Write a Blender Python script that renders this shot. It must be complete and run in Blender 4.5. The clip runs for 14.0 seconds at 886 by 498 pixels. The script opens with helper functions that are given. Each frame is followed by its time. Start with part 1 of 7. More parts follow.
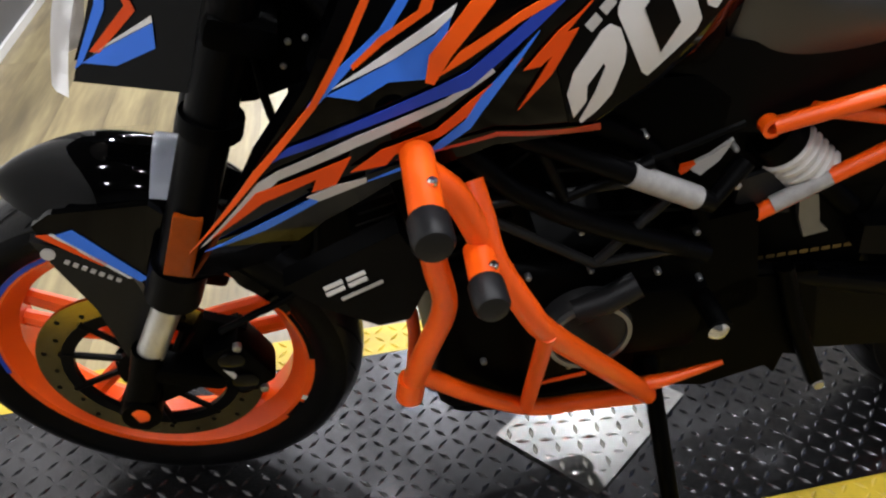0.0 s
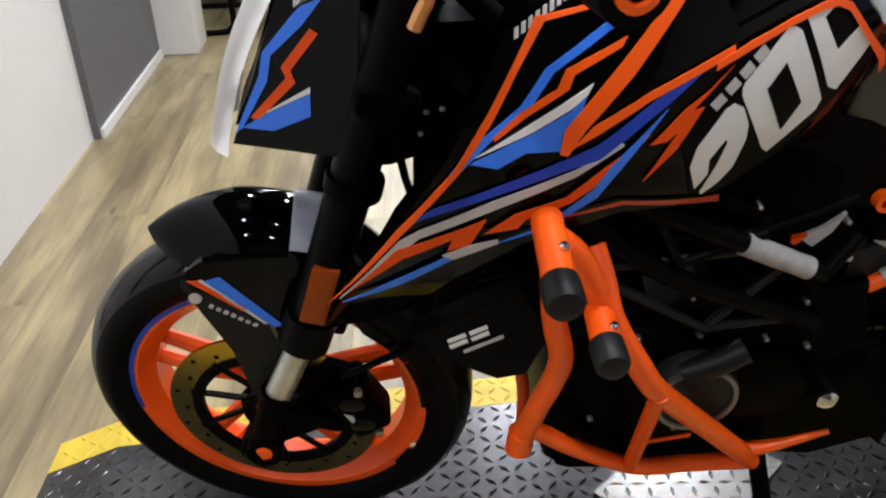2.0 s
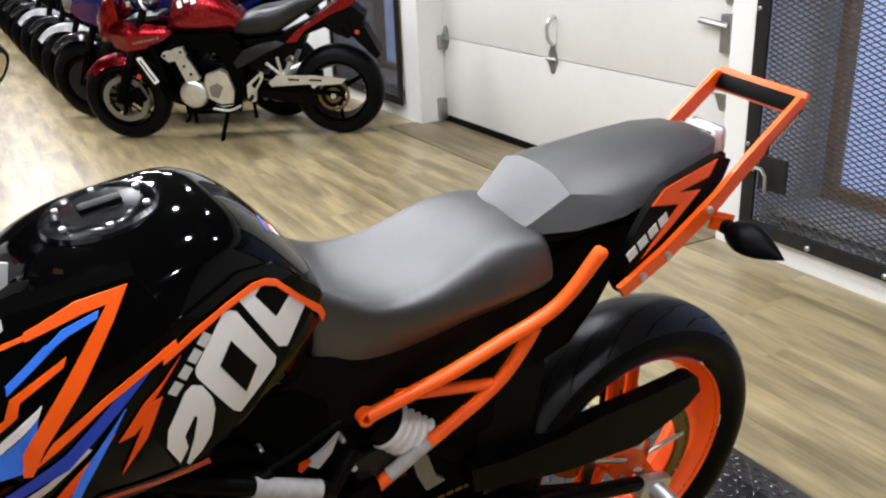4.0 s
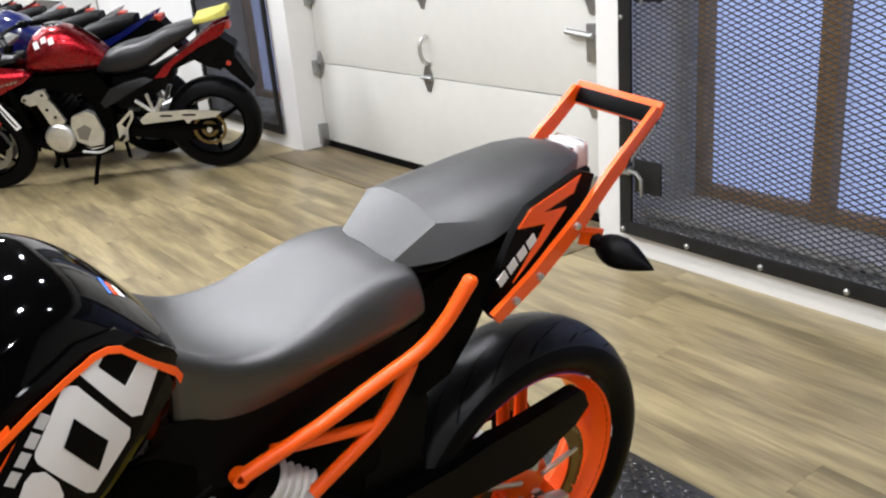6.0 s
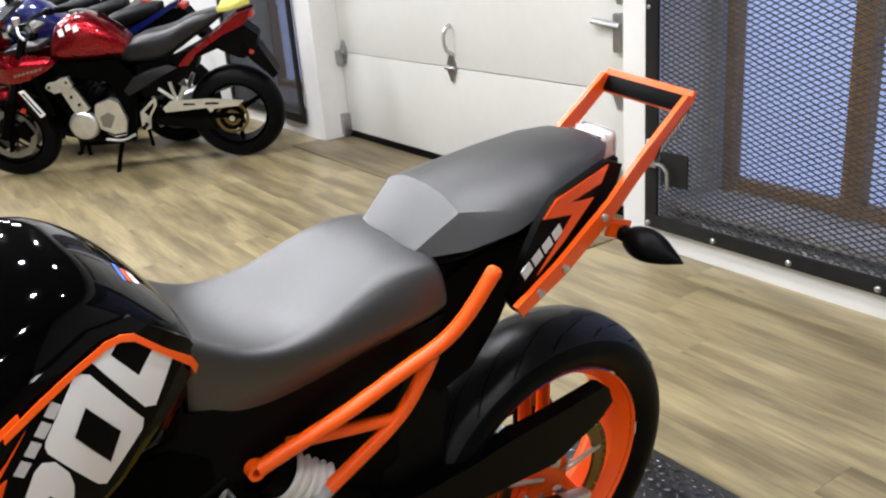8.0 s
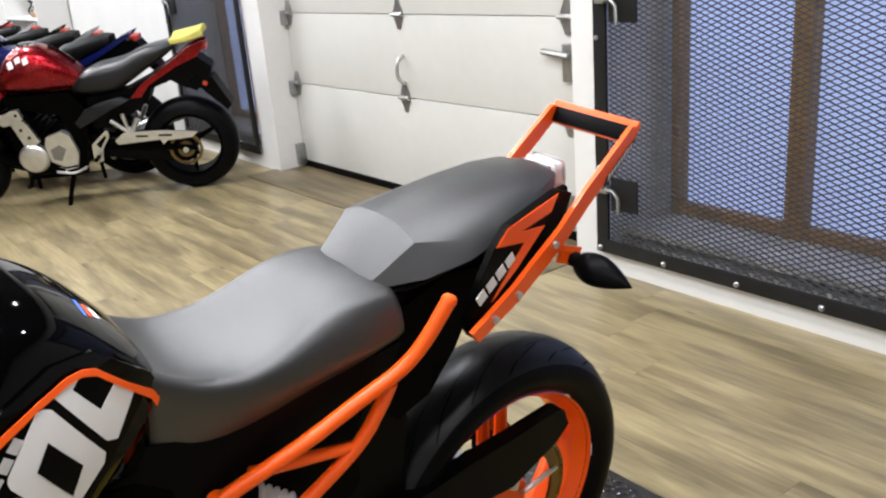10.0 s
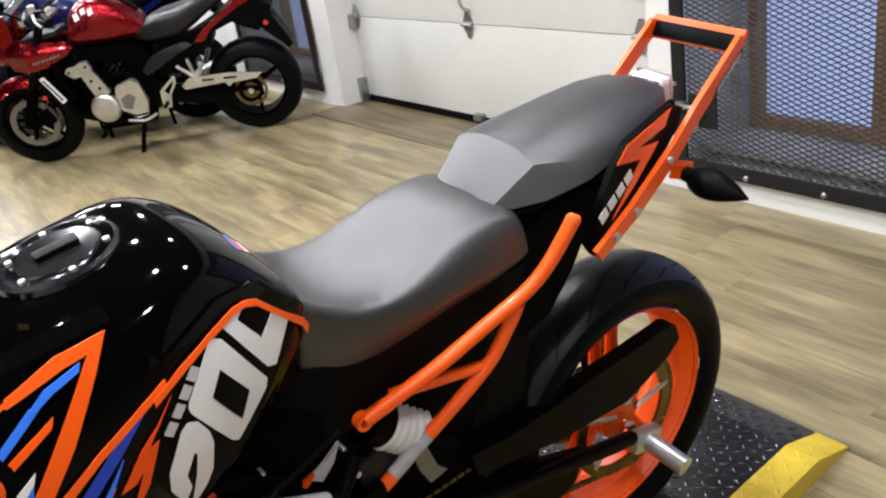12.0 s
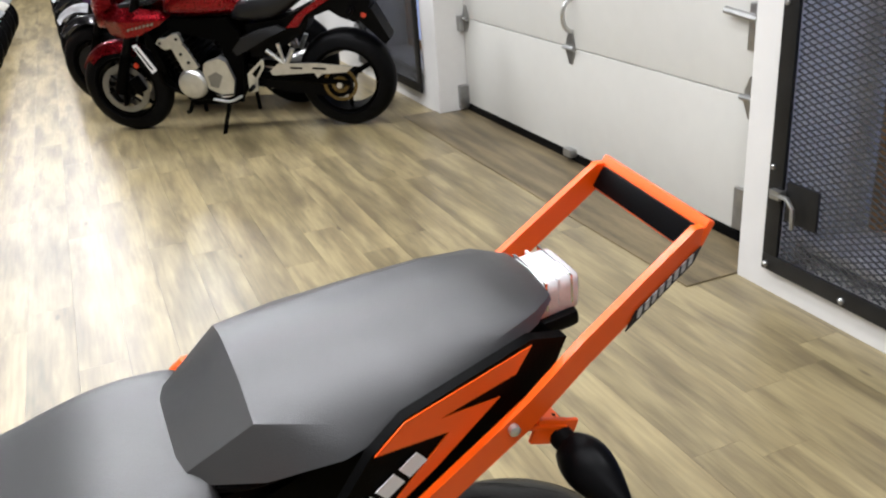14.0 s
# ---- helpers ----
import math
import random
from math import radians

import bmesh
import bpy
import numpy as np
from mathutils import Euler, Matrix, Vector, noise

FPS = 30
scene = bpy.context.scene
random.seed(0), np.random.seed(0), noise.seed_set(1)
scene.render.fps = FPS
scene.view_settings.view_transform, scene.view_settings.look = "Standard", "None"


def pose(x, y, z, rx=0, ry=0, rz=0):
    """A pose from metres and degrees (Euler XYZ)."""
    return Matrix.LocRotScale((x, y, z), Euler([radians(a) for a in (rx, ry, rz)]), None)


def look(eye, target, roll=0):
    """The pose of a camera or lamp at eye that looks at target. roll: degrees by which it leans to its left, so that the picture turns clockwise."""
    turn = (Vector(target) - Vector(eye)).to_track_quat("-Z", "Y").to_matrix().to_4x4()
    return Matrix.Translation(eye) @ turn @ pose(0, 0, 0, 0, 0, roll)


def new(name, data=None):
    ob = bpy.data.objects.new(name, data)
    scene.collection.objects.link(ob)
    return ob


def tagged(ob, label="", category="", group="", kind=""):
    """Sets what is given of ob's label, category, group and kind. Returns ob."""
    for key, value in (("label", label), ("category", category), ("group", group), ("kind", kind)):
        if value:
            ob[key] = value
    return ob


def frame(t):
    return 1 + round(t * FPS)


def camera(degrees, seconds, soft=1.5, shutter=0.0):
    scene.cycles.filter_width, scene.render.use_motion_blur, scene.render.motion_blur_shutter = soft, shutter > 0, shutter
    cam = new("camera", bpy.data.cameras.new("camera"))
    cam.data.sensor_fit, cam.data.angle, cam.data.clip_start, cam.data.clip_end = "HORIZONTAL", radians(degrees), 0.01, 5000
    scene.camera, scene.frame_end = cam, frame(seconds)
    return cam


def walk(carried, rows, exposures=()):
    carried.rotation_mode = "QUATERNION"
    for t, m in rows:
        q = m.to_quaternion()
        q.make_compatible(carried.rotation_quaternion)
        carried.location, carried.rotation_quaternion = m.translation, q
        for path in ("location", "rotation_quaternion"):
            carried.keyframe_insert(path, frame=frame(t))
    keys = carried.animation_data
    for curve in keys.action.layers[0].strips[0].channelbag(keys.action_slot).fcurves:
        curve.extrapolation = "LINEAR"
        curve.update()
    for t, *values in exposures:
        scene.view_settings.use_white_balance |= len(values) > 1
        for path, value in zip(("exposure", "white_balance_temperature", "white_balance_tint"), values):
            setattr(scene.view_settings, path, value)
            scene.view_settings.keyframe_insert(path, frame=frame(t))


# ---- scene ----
from mathutils.bvhtree import BVHTree

cam = camera(54.1, 14.0, soft=2.2)
PATH = [
    (0, (0.234, 0.11, 1.111), (-1.405, 0.337, -0.012), -0.8),
    (0.2, (0.227, 0.064, 1.112), (-1.404, 0.227, -0.034), 1.1),
    (0.5, (0.224, -0.005, 1.116), (-1.425, 0.033, -0.015), 2.4),
    (1, (0.246, -0.058, 1.126), (-1.398, -0.135, -0.01), 1.7),
    (1.5, (0.275, -0.018, 1.124), (-1.377, -0.14, 0.004), -0.6),
    (2, (0.276, 0.052, 1.148), (-1.447, 0.118, 0.133), -1.7),
    (2.5, (0.281, 0.114, 1.205), (-1.478, 0.418, 0.302), -1.3),
    (3, (0.309, 0.163, 1.263), (-1.485, 0.64, 0.518), -3.1),
    (3.5, (0.338, 0.198, 1.288), (-1.389, 0.887, 0.552), -3.3),
    (4, (0.353, 0.226, 1.299), (-1.294, 1.104, 0.58), -2.4),
    (6.5, (0.333, 0.294, 1.305), (-1.198, 1.378, 0.611), -5.1),
    (7, (0.324, 0.293, 1.304), (-1.223, 1.358, 0.617), -5.3),
    (7.5, (0.313, 0.312, 1.288), (-1.19, 1.403, 0.547), -5.4),
    (8, (0.313, 0.306, 1.291), (-1.245, 1.342, 0.584), -4.8),
    (10.5, (0.341, 0.29, 1.308), (-1.162, 1.443, 0.668), -4.8),
    (11, (0.337, 0.295, 1.31), (-1.159, 1.468, 0.688), -5.4),
    (11.5, (0.316, 0.257, 1.307), (-1.125, 1.463, 0.622), -7.2),
    (12, (0.298, 0.202, 1.313), (-1.253, 1.186, 0.523), -9.2),
    (12.2, (0.291, 0.226, 1.317), (-1.341, 1.095, 0.555), -8.5),
    (12.5, (0.293, 0.317, 1.335), (-1.395, 1.105, 0.606), -7.1),
    (12.7, (0.298, 0.391, 1.352), (-1.451, 1.072, 0.66), -5.0),
    (13, (0.296, 0.482, 1.353), (-1.399, 1.185, 0.559), -4.3),
    (13.2, (0.257, 0.552, 1.341), (-1.411, 1.281, 0.512), -4.1),
    (13.5, (0.166, 0.671, 1.321), (-1.466, 1.491, 0.508), -2.2),
    (13.7, (0.093, 0.759, 1.334), (-1.584, 1.545, 0.579), -0.9),
    (14, (0.055, 0.873, 1.349), (-1.651, 1.548, 0.552), -4.15),
]
walk(cam, [(t, look(eye, target, roll)) for t, eye, target, roll in PATH], exposures=[(0, -0.12), (1.0, -0.06), (2.2, -0.3), (2.6, -0.28), (3.1, 0.0), (4.0, 0.04), (12.0, 0.04), (13.2, -0.08), (14, -0.14)])

# ---- light: a closed shop lit by rows of round ceiling lamps ----
world = bpy.data.worlds.new("night")
scene.world = world
world.use_nodes = True
world.node_tree.nodes["Background"].inputs[0].default_value = (0.35, 0.5, 1.0, 1)
world.node_tree.nodes["Background"].inputs[1].default_value = 0.02


def ceiling_lamp(x, y, power, size=0.10):
    data = bpy.data.lights.new("lamp_disc", "AREA")
    data.shape, data.size, data.energy, data.color = "DISK", size, power, (0.93, 0.945, 1.0)
    ob = new("lamp_disc", data)
    ob.matrix_world = pose(x, y, 2.86)
    return ob


LAMPS = [(x + 0.25 * y, y) for x in (-14.0, -11.5, -9.0, -6.6, -4.4, -2.4, -0.8, 0.75, 2.3) for y in (-0.25, 0.65, 1.6) if x < 0 or y < 1]
for lx, ly in LAMPS:
    ceiling_lamp(lx, ly, 12 if lx > 2 else 17 if lx > 0 else 29 if lx > -5 else 46, 0.10 if lx > -5 else 0.34)


# ---- materials ----
def material(name, rgb, rough=0.5, metal=0.0, coat=0.0, var=0.12, scale=6.0, bump=0.0, bscale=200.0, stretch=(1, 1, 1), rvar=0.1, rand=0.0, alpha=1.0, trans=0.0, spec=0.5):
    """A surface with colour and gloss that vary at two scales, and a fine relief."""
    m = bpy.data.materials.new(name)
    m.use_nodes = True
    t = m.node_tree
    b = t.nodes["Principled BSDF"]
    link = t.links.new
    co = t.nodes.new("ShaderNodeTexCoord")
    mp = t.nodes.new("ShaderNodeMapping")
    mp.inputs["Scale"].default_value = stretch
    link(co.outputs["Object"], mp.inputs["Vector"])
    big, fine = t.nodes.new("ShaderNodeTexNoise"), t.nodes.new("ShaderNodeTexNoise")
    big.inputs["Scale"].default_value, big.inputs["Detail"].default_value = scale, 4
    fine.inputs["Scale"].default_value, fine.inputs["Detail"].default_value = scale * 9, 3
    for n in (big, fine):
        link(mp.outputs[0], n.inputs["Vector"])
    add = t.nodes.new("ShaderNodeMath")
    add.operation = "MULTIPLY_ADD"
    add.inputs[1].default_value = 0.5
    link(fine.outputs[0], add.inputs[0])
    link(big.outputs[0], add.inputs[2])
    mix = t.nodes.new("ShaderNodeMix")
    mix.data_type = "RGBA"
    lo, hi = [c * (1 - var) for c in rgb], [min(1.0, c * (1 + var)) for c in rgb]
    mix.inputs["A"].default_value, mix.inputs["B"].default_value = (*lo, 1), (*hi, 1)
    mr = t.nodes.new("ShaderNodeMapRange")
    mr.inputs["From Min"].default_value, mr.inputs["From Max"].default_value = 0.5, 1.0
    link(add.outputs[0], mr.inputs["Value"])
    link(mr.outputs[0], mix.inputs["Factor"])
    out = mix.outputs["Result"]
    if rand:
        info = t.nodes.new("ShaderNodeObjectInfo")
        hsv = t.nodes.new("ShaderNodeHueSaturation")
        mv = t.nodes.new("ShaderNodeMapRange")
        mv.inputs["To Min"].default_value, mv.inputs["To Max"].default_value = 1 - rand, 1 + rand
        link(info.outputs["Random"], mv.inputs["Value"])
        link(mv.outputs[0], hsv.inputs["Value"])
        link(out, hsv.inputs["Color"])
        out = hsv.outputs[0]
    link(out, b.inputs["Base Color"])
    rr = t.nodes.new("ShaderNodeMapRange")
    rr.inputs["To Min"].default_value, rr.inputs["To Max"].default_value = max(0.02, rough - rvar * rough), min(1.0, rough + rvar)
    link(fine.outputs[0], rr.inputs["Value"])
    link(rr.outputs[0], b.inputs["Roughness"])
    b.inputs["Metallic"].default_value = metal
    b.inputs["Coat Weight"].default_value = coat
    b.inputs["Coat Roughness"].default_value = 0.04
    b.inputs["Specular IOR Level"].default_value = spec
    b.inputs["Transmission Weight"].default_value = trans
    b.inputs["Alpha"].default_value = alpha
    if bump:
        nb = t.nodes.new("ShaderNodeTexNoise")
        nb.inputs["Scale"].default_value, nb.inputs["Detail"].default_value = bscale, 3
        link(co.outputs["Object"], nb.inputs["Vector"])
        bp = t.nodes.new("ShaderNodeBump")
        bp.inputs["Strength"].default_value, bp.inputs["Distance"].default_value = bump, 0.002
        link(nb.outputs[0], bp.inputs["Height"])
        link(bp.outputs[0], b.inputs["Normal"])
    return m


def emitter(name, rgb, strength):
    m = bpy.data.materials.new(name)
    m.use_nodes = True
    b = m.node_tree.nodes["Principled BSDF"]
    b.inputs["Base Color"].default_value = (*rgb, 1)
    b.inputs["Emission Color"].default_value = (*rgb, 1)
    b.inputs["Emission Strength"].default_value = strength
    return m


def plank_material(field=False):
    m = material("weathered_plank", (0.196, 0.153, 0.078), 0.31, spec=0.7, var=0.4, scale=1.7, stretch=(0.32, 5, 5), bump=0.15, bscale=90, rand=0.3, rvar=0.05)
    t = m.node_tree
    b = t.nodes["Principled BSDF"]
    link = t.links.new
    co = t.nodes["Texture Coordinate"]
    info = t.nodes["Object Info"]
    if field:
        old = info
        info = t.nodes.new("ShaderNodeNewGeometry")
        for l in list(old.outputs["Random"].links):
            link(info.outputs["Random Per Island"], l.to_socket)
    rnd = info.outputs["Random Per Island" if field else "Random"]
    off = t.nodes.new("ShaderNodeVectorMath")
    off.operation = "MULTIPLY_ADD"
    off.inputs[1].default_value = (37.0, 19.0, 0.0)
    comb = t.nodes.new("ShaderNodeCombineXYZ")
    for k in ("X", "Y", "Z"):
        link(rnd, comb.inputs[k])
    link(comb.outputs[0], off.inputs[0])
    link(co.outputs["Object"], off.inputs[2])
    mp = t.nodes["Mapping"]
    link(off.outputs[0], mp.inputs["Vector"])
    mp2 = t.nodes.new("ShaderNodeMapping")
    mp2.inputs["Scale"].default_value = (0.8, 4.6, 4.6)
    link(off.outputs[0], mp2.inputs["Vector"])
    streak = t.nodes.new("ShaderNodeTexNoise")
    streak.inputs["Scale"].default_value, streak.inputs["Detail"].default_value = 2.0, 3.5
    link(mp2.outputs[0], streak.inputs["Vector"])
    ramp = t.nodes.new("ShaderNodeMapRange")
    ramp.inputs["From Min"].default_value, ramp.inputs["From Max"].default_value = 0.38, 0.6
    link(streak.outputs[0], ramp.inputs["Value"])
    old = b.inputs["Base Color"].links[0].from_socket
    mix = t.nodes.new("ShaderNodeMix")
    mix.data_type = "RGBA"
    mix.inputs["B"].default_value = (0.42, 0.34, 0.178, 1)
    link(old, mix.inputs["A"])
    half = t.nodes.new("ShaderNodeMath")
    half.operation = "MULTIPLY"
    half.inputs[1].default_value = 0.65
    link(ramp.outputs[0], half.inputs[0])
    link(half.outputs[0], mix.inputs["Factor"])
    knot = t.nodes.new("ShaderNodeTexNoise")
    knot.inputs["Scale"].default_value, knot.inputs["Detail"].default_value = 2.6, 3.5
    knot.inputs["Roughness"].default_value = 0.65
    mp3 = t.nodes.new("ShaderNodeMapping")
    mp3.inputs["Scale"].default_value = (0.75, 4.2, 4.2)
    link(off.outputs[0], mp3.inputs["Vector"])
    link(mp3.outputs[0], knot.inputs["Vector"])
    kr = t.nodes.new("ShaderNodeMapRange")
    kr.inputs["From Min"].default_value, kr.inputs["From Max"].default_value = 0.47, 0.74
    kr.inputs["To Max"].default_value = 0.95
    link(knot.outputs[0], kr.inputs["Value"])
    mix2 = t.nodes.new("ShaderNodeMix")
    mix2.data_type = "RGBA"
    mix2.inputs["B"].default_value = (0.13, 0.099, 0.055, 1)
    link(mix.outputs["Result"], mix2.inputs["A"])
    link(kr.outputs[0], mix2.inputs["Factor"])
    cell = t.nodes.new("ShaderNodeTexVoronoi")
    cell.inputs["Scale"].default_value = 2.6
    mp4 = t.nodes.new("ShaderNodeMapping")
    mp4.inputs["Scale"].default_value = (0.75, 2.4, 0.0)
    link(off.outputs[0], mp4.inputs["Vector"])
    link(mp4.outputs[0], cell.inputs["Vector"])
    spot = t.nodes.new("ShaderNodeMapRange")
    spot.inputs["From Min"].default_value, spot.inputs["From Max"].default_value = 0.07, 0.03
    spot.inputs["To Max"].default_value = 0.75
    link(cell.outputs["Distance"], spot.inputs["Value"])
    mix3 = t.nodes.new("ShaderNodeMix")
    mix3.data_type = "RGBA"
    mix3.inputs["B"].default_value = (0.06, 0.042, 0.024, 1)
    link(mix2.outputs["Result"], mix3.inputs["A"])
    link(spot.outputs[0], mix3.inputs["Factor"])
    mp5 = t.nodes.new("ShaderNodeMapping")
    mp5.inputs["Scale"].default_value = (2.2, 34.0, 34.0)
    link(off.outputs[0], mp5.inputs["Vector"])
    grain = t.nodes.new("ShaderNodeTexNoise")
    grain.inputs["Scale"].default_value, grain.inputs["Detail"].default_value = 2.4, 5
    link(mp5.outputs[0], grain.inputs["Vector"])
    gr = t.nodes.new("ShaderNodeMapRange")
    gr.inputs["From Min"].default_value, gr.inputs["From Max"].default_value = 0.3, 0.7
    gr.inputs["To Min"].default_value, gr.inputs["To Max"].default_value = 0.84, 1.13
    link(grain.outputs[0], gr.inputs["Value"])
    tint = t.nodes.new("ShaderNodeHueSaturation")
    link(mix3.outputs["Result"], tint.inputs["Color"])
    link(gr.outputs[0], tint.inputs["Value"])
    link(tint.outputs[0], b.inputs["Base Color"])
    return m


PLANK, PLANKF = plank_material(), plank_material(True)
DARKC = material("dark_ceiling_paint", (0.05, 0.05, 0.05), 0.7, var=0.15, scale=1.5)
WHITE = material("white_wall_paint", (0.68, 0.67, 0.645), 0.55, var=0.04, scale=2, bump=0.1, bscale=60)
DOORW = material("door_white", (0.58, 0.575, 0.535), 0.4, var=0.04, scale=1.5, bump=0.12, bscale=120)
GREYW = material("grey_wall_paint", (0.11, 0.11, 0.115), 0.5, var=0.06, scale=2)
STEELZ = material("galvanised_steel", (0.36, 0.36, 0.35), 0.33, metal=0.9, var=0.15, scale=25)
BLACKF = material("black_steel_frame", (0.010, 0.010, 0.010), 0.4, spec=0.25, var=0.3, scale=14, bump=0.1)
MESHM = material("mesh_steel", (0.05, 0.05, 0.05), 0.45, metal=0.3, var=0.2, scale=30)
WOODB = material("brown_window_wood", (0.29, 0.15, 0.05), 0.5, var=0.25, scale=5, stretch=(6, 6, 1))
LEDGE = material("ledge_concrete", (0.55, 0.53, 0.5), 0.7, var=0.25, scale=9, bump=0.2)
# window panes emit blue of their own, in place of daylight from outside
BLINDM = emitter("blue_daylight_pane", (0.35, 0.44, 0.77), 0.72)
DARKWOOD = material("threshold_wood", (0.15, 0.115, 0.062), 0.45, var=0.55, scale=3, stretch=(0.6, 6, 6), bump=0.15)
RUBBER = material("black_rubber_seal", (0.002, 0.002, 0.002), 0.5, spec=0.06)
DECKM = material("deck_black_tread", (0.078, 0.077, 0.08), 0.17, metal=0.9, var=0.35, scale=7, bump=0.08, rvar=0.1)
YELLOW = material("yellow_deck_paint", (0.62, 0.44, 0.035), 0.4, var=0.16, scale=9, bump=0.1)
ALU = material("bright_tread_aluminium", (0.42, 0.41, 0.39), 0.2, metal=1.0, var=0.2, scale=16, bump=0.1)
TYRE = material("tyre_rubber", (0.0028, 0.0028, 0.003), 0.36, spec=0.06, var=0.25, scale=25, bump=0.15, bscale=300)
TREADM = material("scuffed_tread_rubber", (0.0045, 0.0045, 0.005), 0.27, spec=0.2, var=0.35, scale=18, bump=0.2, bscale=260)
ORANGE = material("orange_paint", (1.0, 0.105, 0.002), 0.34, coat=0.12, var=0.05, scale=10)
ORANGED = material("dark_orange_film", (0.8, 0.075, 0.004), 0.3, spec=0.25, var=0.06)
BLACKG = material("gloss_black_paint", (0.0008, 0.0008, 0.0009), 0.035, spec=0.16, var=0.2, scale=9, rvar=0.02)
BLACKS = material("satin_black_plastic", (0.0014, 0.0014, 0.0016), 0.36, spec=0.06, var=0.25, scale=14, bump=0.12, bscale=500)
BLACKP = material("black_engine_paint", (0.0006, 0.0006, 0.0006), 0.42, spec=0.03, var=0.3, scale=12, bump=0.1)
CARBON = material("dark_grey_plastic", (0.009, 0.009, 0.0095), 0.36, spec=0.2, var=0.15, scale=20, bump=0.2, bscale=400)
SEATM = material("seat_vinyl", (0.013, 0.0125, 0.0125), 0.35, spec=1.0, var=0.1, scale=18, bump=0.25, bscale=900)
SEATS = material("seat_side_vinyl", (0.0035, 0.0035, 0.0035), 0.45, spec=0.1, var=0.1, scale=18, bump=0.35, bscale=900)
BLUE = material("blue_film", (0.045, 0.20, 0.86), 0.28, spec=0.3, var=0.05)
BLUED = material("deep_blue_film", (0.02, 0.055, 0.42), 0.28, spec=0.25, var=0.06)
VIOLET = material("violet_film", (0.10, 0.02, 0.25), 0.28, spec=0.25, var=0.06)
WHITEF = material("white_film", (0.78, 0.76, 0.74), 0.35, var=0.03)
GREYF = material("pale_grey_film", (0.5, 0.48, 0.46), 0.35, var=0.05)
REDF = material("red_film", (0.45, 0.03, 0.01), 0.3, coat=0.3, var=0.05)
SILVER = material("cast_aluminium", (0.6, 0.6, 0.58), 0.35, metal=0.9, var=0.12, scale=20)
CHROME = material("chrome", (0.75, 0.75, 0.75), 0.12, metal=1.0, var=0.05)
GOLD = material("bronze_chain_steel", (0.16, 0.11, 0.04), 0.32, metal=0.9, var=0.25, scale=30)
COPPER = material("copper_lever", (0.72, 0.34, 0.13), 0.35, metal=0.8, var=0.1)
SPRINGW = material("white_spring", (0.62, 0.6, 0.57), 0.4, var=0.08, scale=20)
AMBER = material("amber_reflector", (0.27, 0.045, 0.003), 0.15, spec=0.3, var=0.1, scale=60)
LENS = material("clear_lens", (0.6, 0.595, 0.595), 0.12, coat=0.6, var=0.12, scale=30)
YTAG = material("yellow_tag", (0.75, 0.42, 0.02), 0.45, var=0.06)
MIRROR = material("mirror_glass", (0.6, 0.58, 0.55), 0.03, metal=1.0, var=0.0, rvar=0.0)
PEWTER = material("pale_fender_guard", (0.5, 0.53, 0.6), 0.18, coat=0.5, var=0.06)
FOILM = material("foil_film", (0.36, 0.35, 0.34), 0.35, var=0.2, scale=60)
DISCM = material("brake_disc_steel", (0.34, 0.26, 0.09), 0.16, metal=1.0, var=0.12, scale=30)
CAPM = material("filler_cap_black", (0.004, 0.004, 0.005), 0.1, spec=0.5, var=0.1)
DUSTM = material("dusty_mirror", (0.035, 0.036, 0.04), 0.16, spec=0.5, var=0.4, scale=40)
RIMG = material("dull_alloy", (0.22, 0.22, 0.22), 0.3, metal=0.8, var=0.1)
SIGNALG = material("smoke_grey_lens", (0.12, 0.125, 0.135), 0.12, coat=0.8, var=0.08)


# ---- mesh helpers ----
def part(name, bm, mat, parent=None, label="", angle=38, place=None):
    bmesh.ops.recalc_face_normals(bm, faces=bm.faces)
    for f in bm.faces:
        f.smooth = True
    for e in bm.edges:
        if len(e.link_faces) == 2 and e.calc_face_angle(0) > radians(angle):
            e.smooth = False
    me = bpy.data.meshes.new(name)
    bm.to_mesh(me)
    bm.free()
    me.materials.append(mat)
    ob = new(name, me)
    if parent is not None:
        ob.parent = parent
    if place is not None:
        ob.matrix_local = place
    if label:
        ob["label"] = label
    return ob


def thing(name, m, label, category, group="", kind=""):
    ob = new(name)
    ob.empty_display_size = 0.1
    ob.matrix_world = m
    return tagged(ob, label, category, group, kind)


def smooth_line(pts, n=6):
    pts = [Vector(p) for p in pts]
    if len(pts) < 3:
        return pts
    out = []
    ext = [2 * pts[0] - pts[1]] + pts + [2 * pts[-1] - pts[-2]]
    for i in range(1, len(ext) - 2):
        a, b, c, d = ext[i - 1 : i + 3]
        for k in range(n):
            s = k / n
            out.append(0.5 * ((2 * b) + (c - a) * s + (2 * a - 5 * b + 4 * c - d) * s * s + (3 * b - a - 3 * c + d) * s**3))
    out.append(pts[-1])
    return out


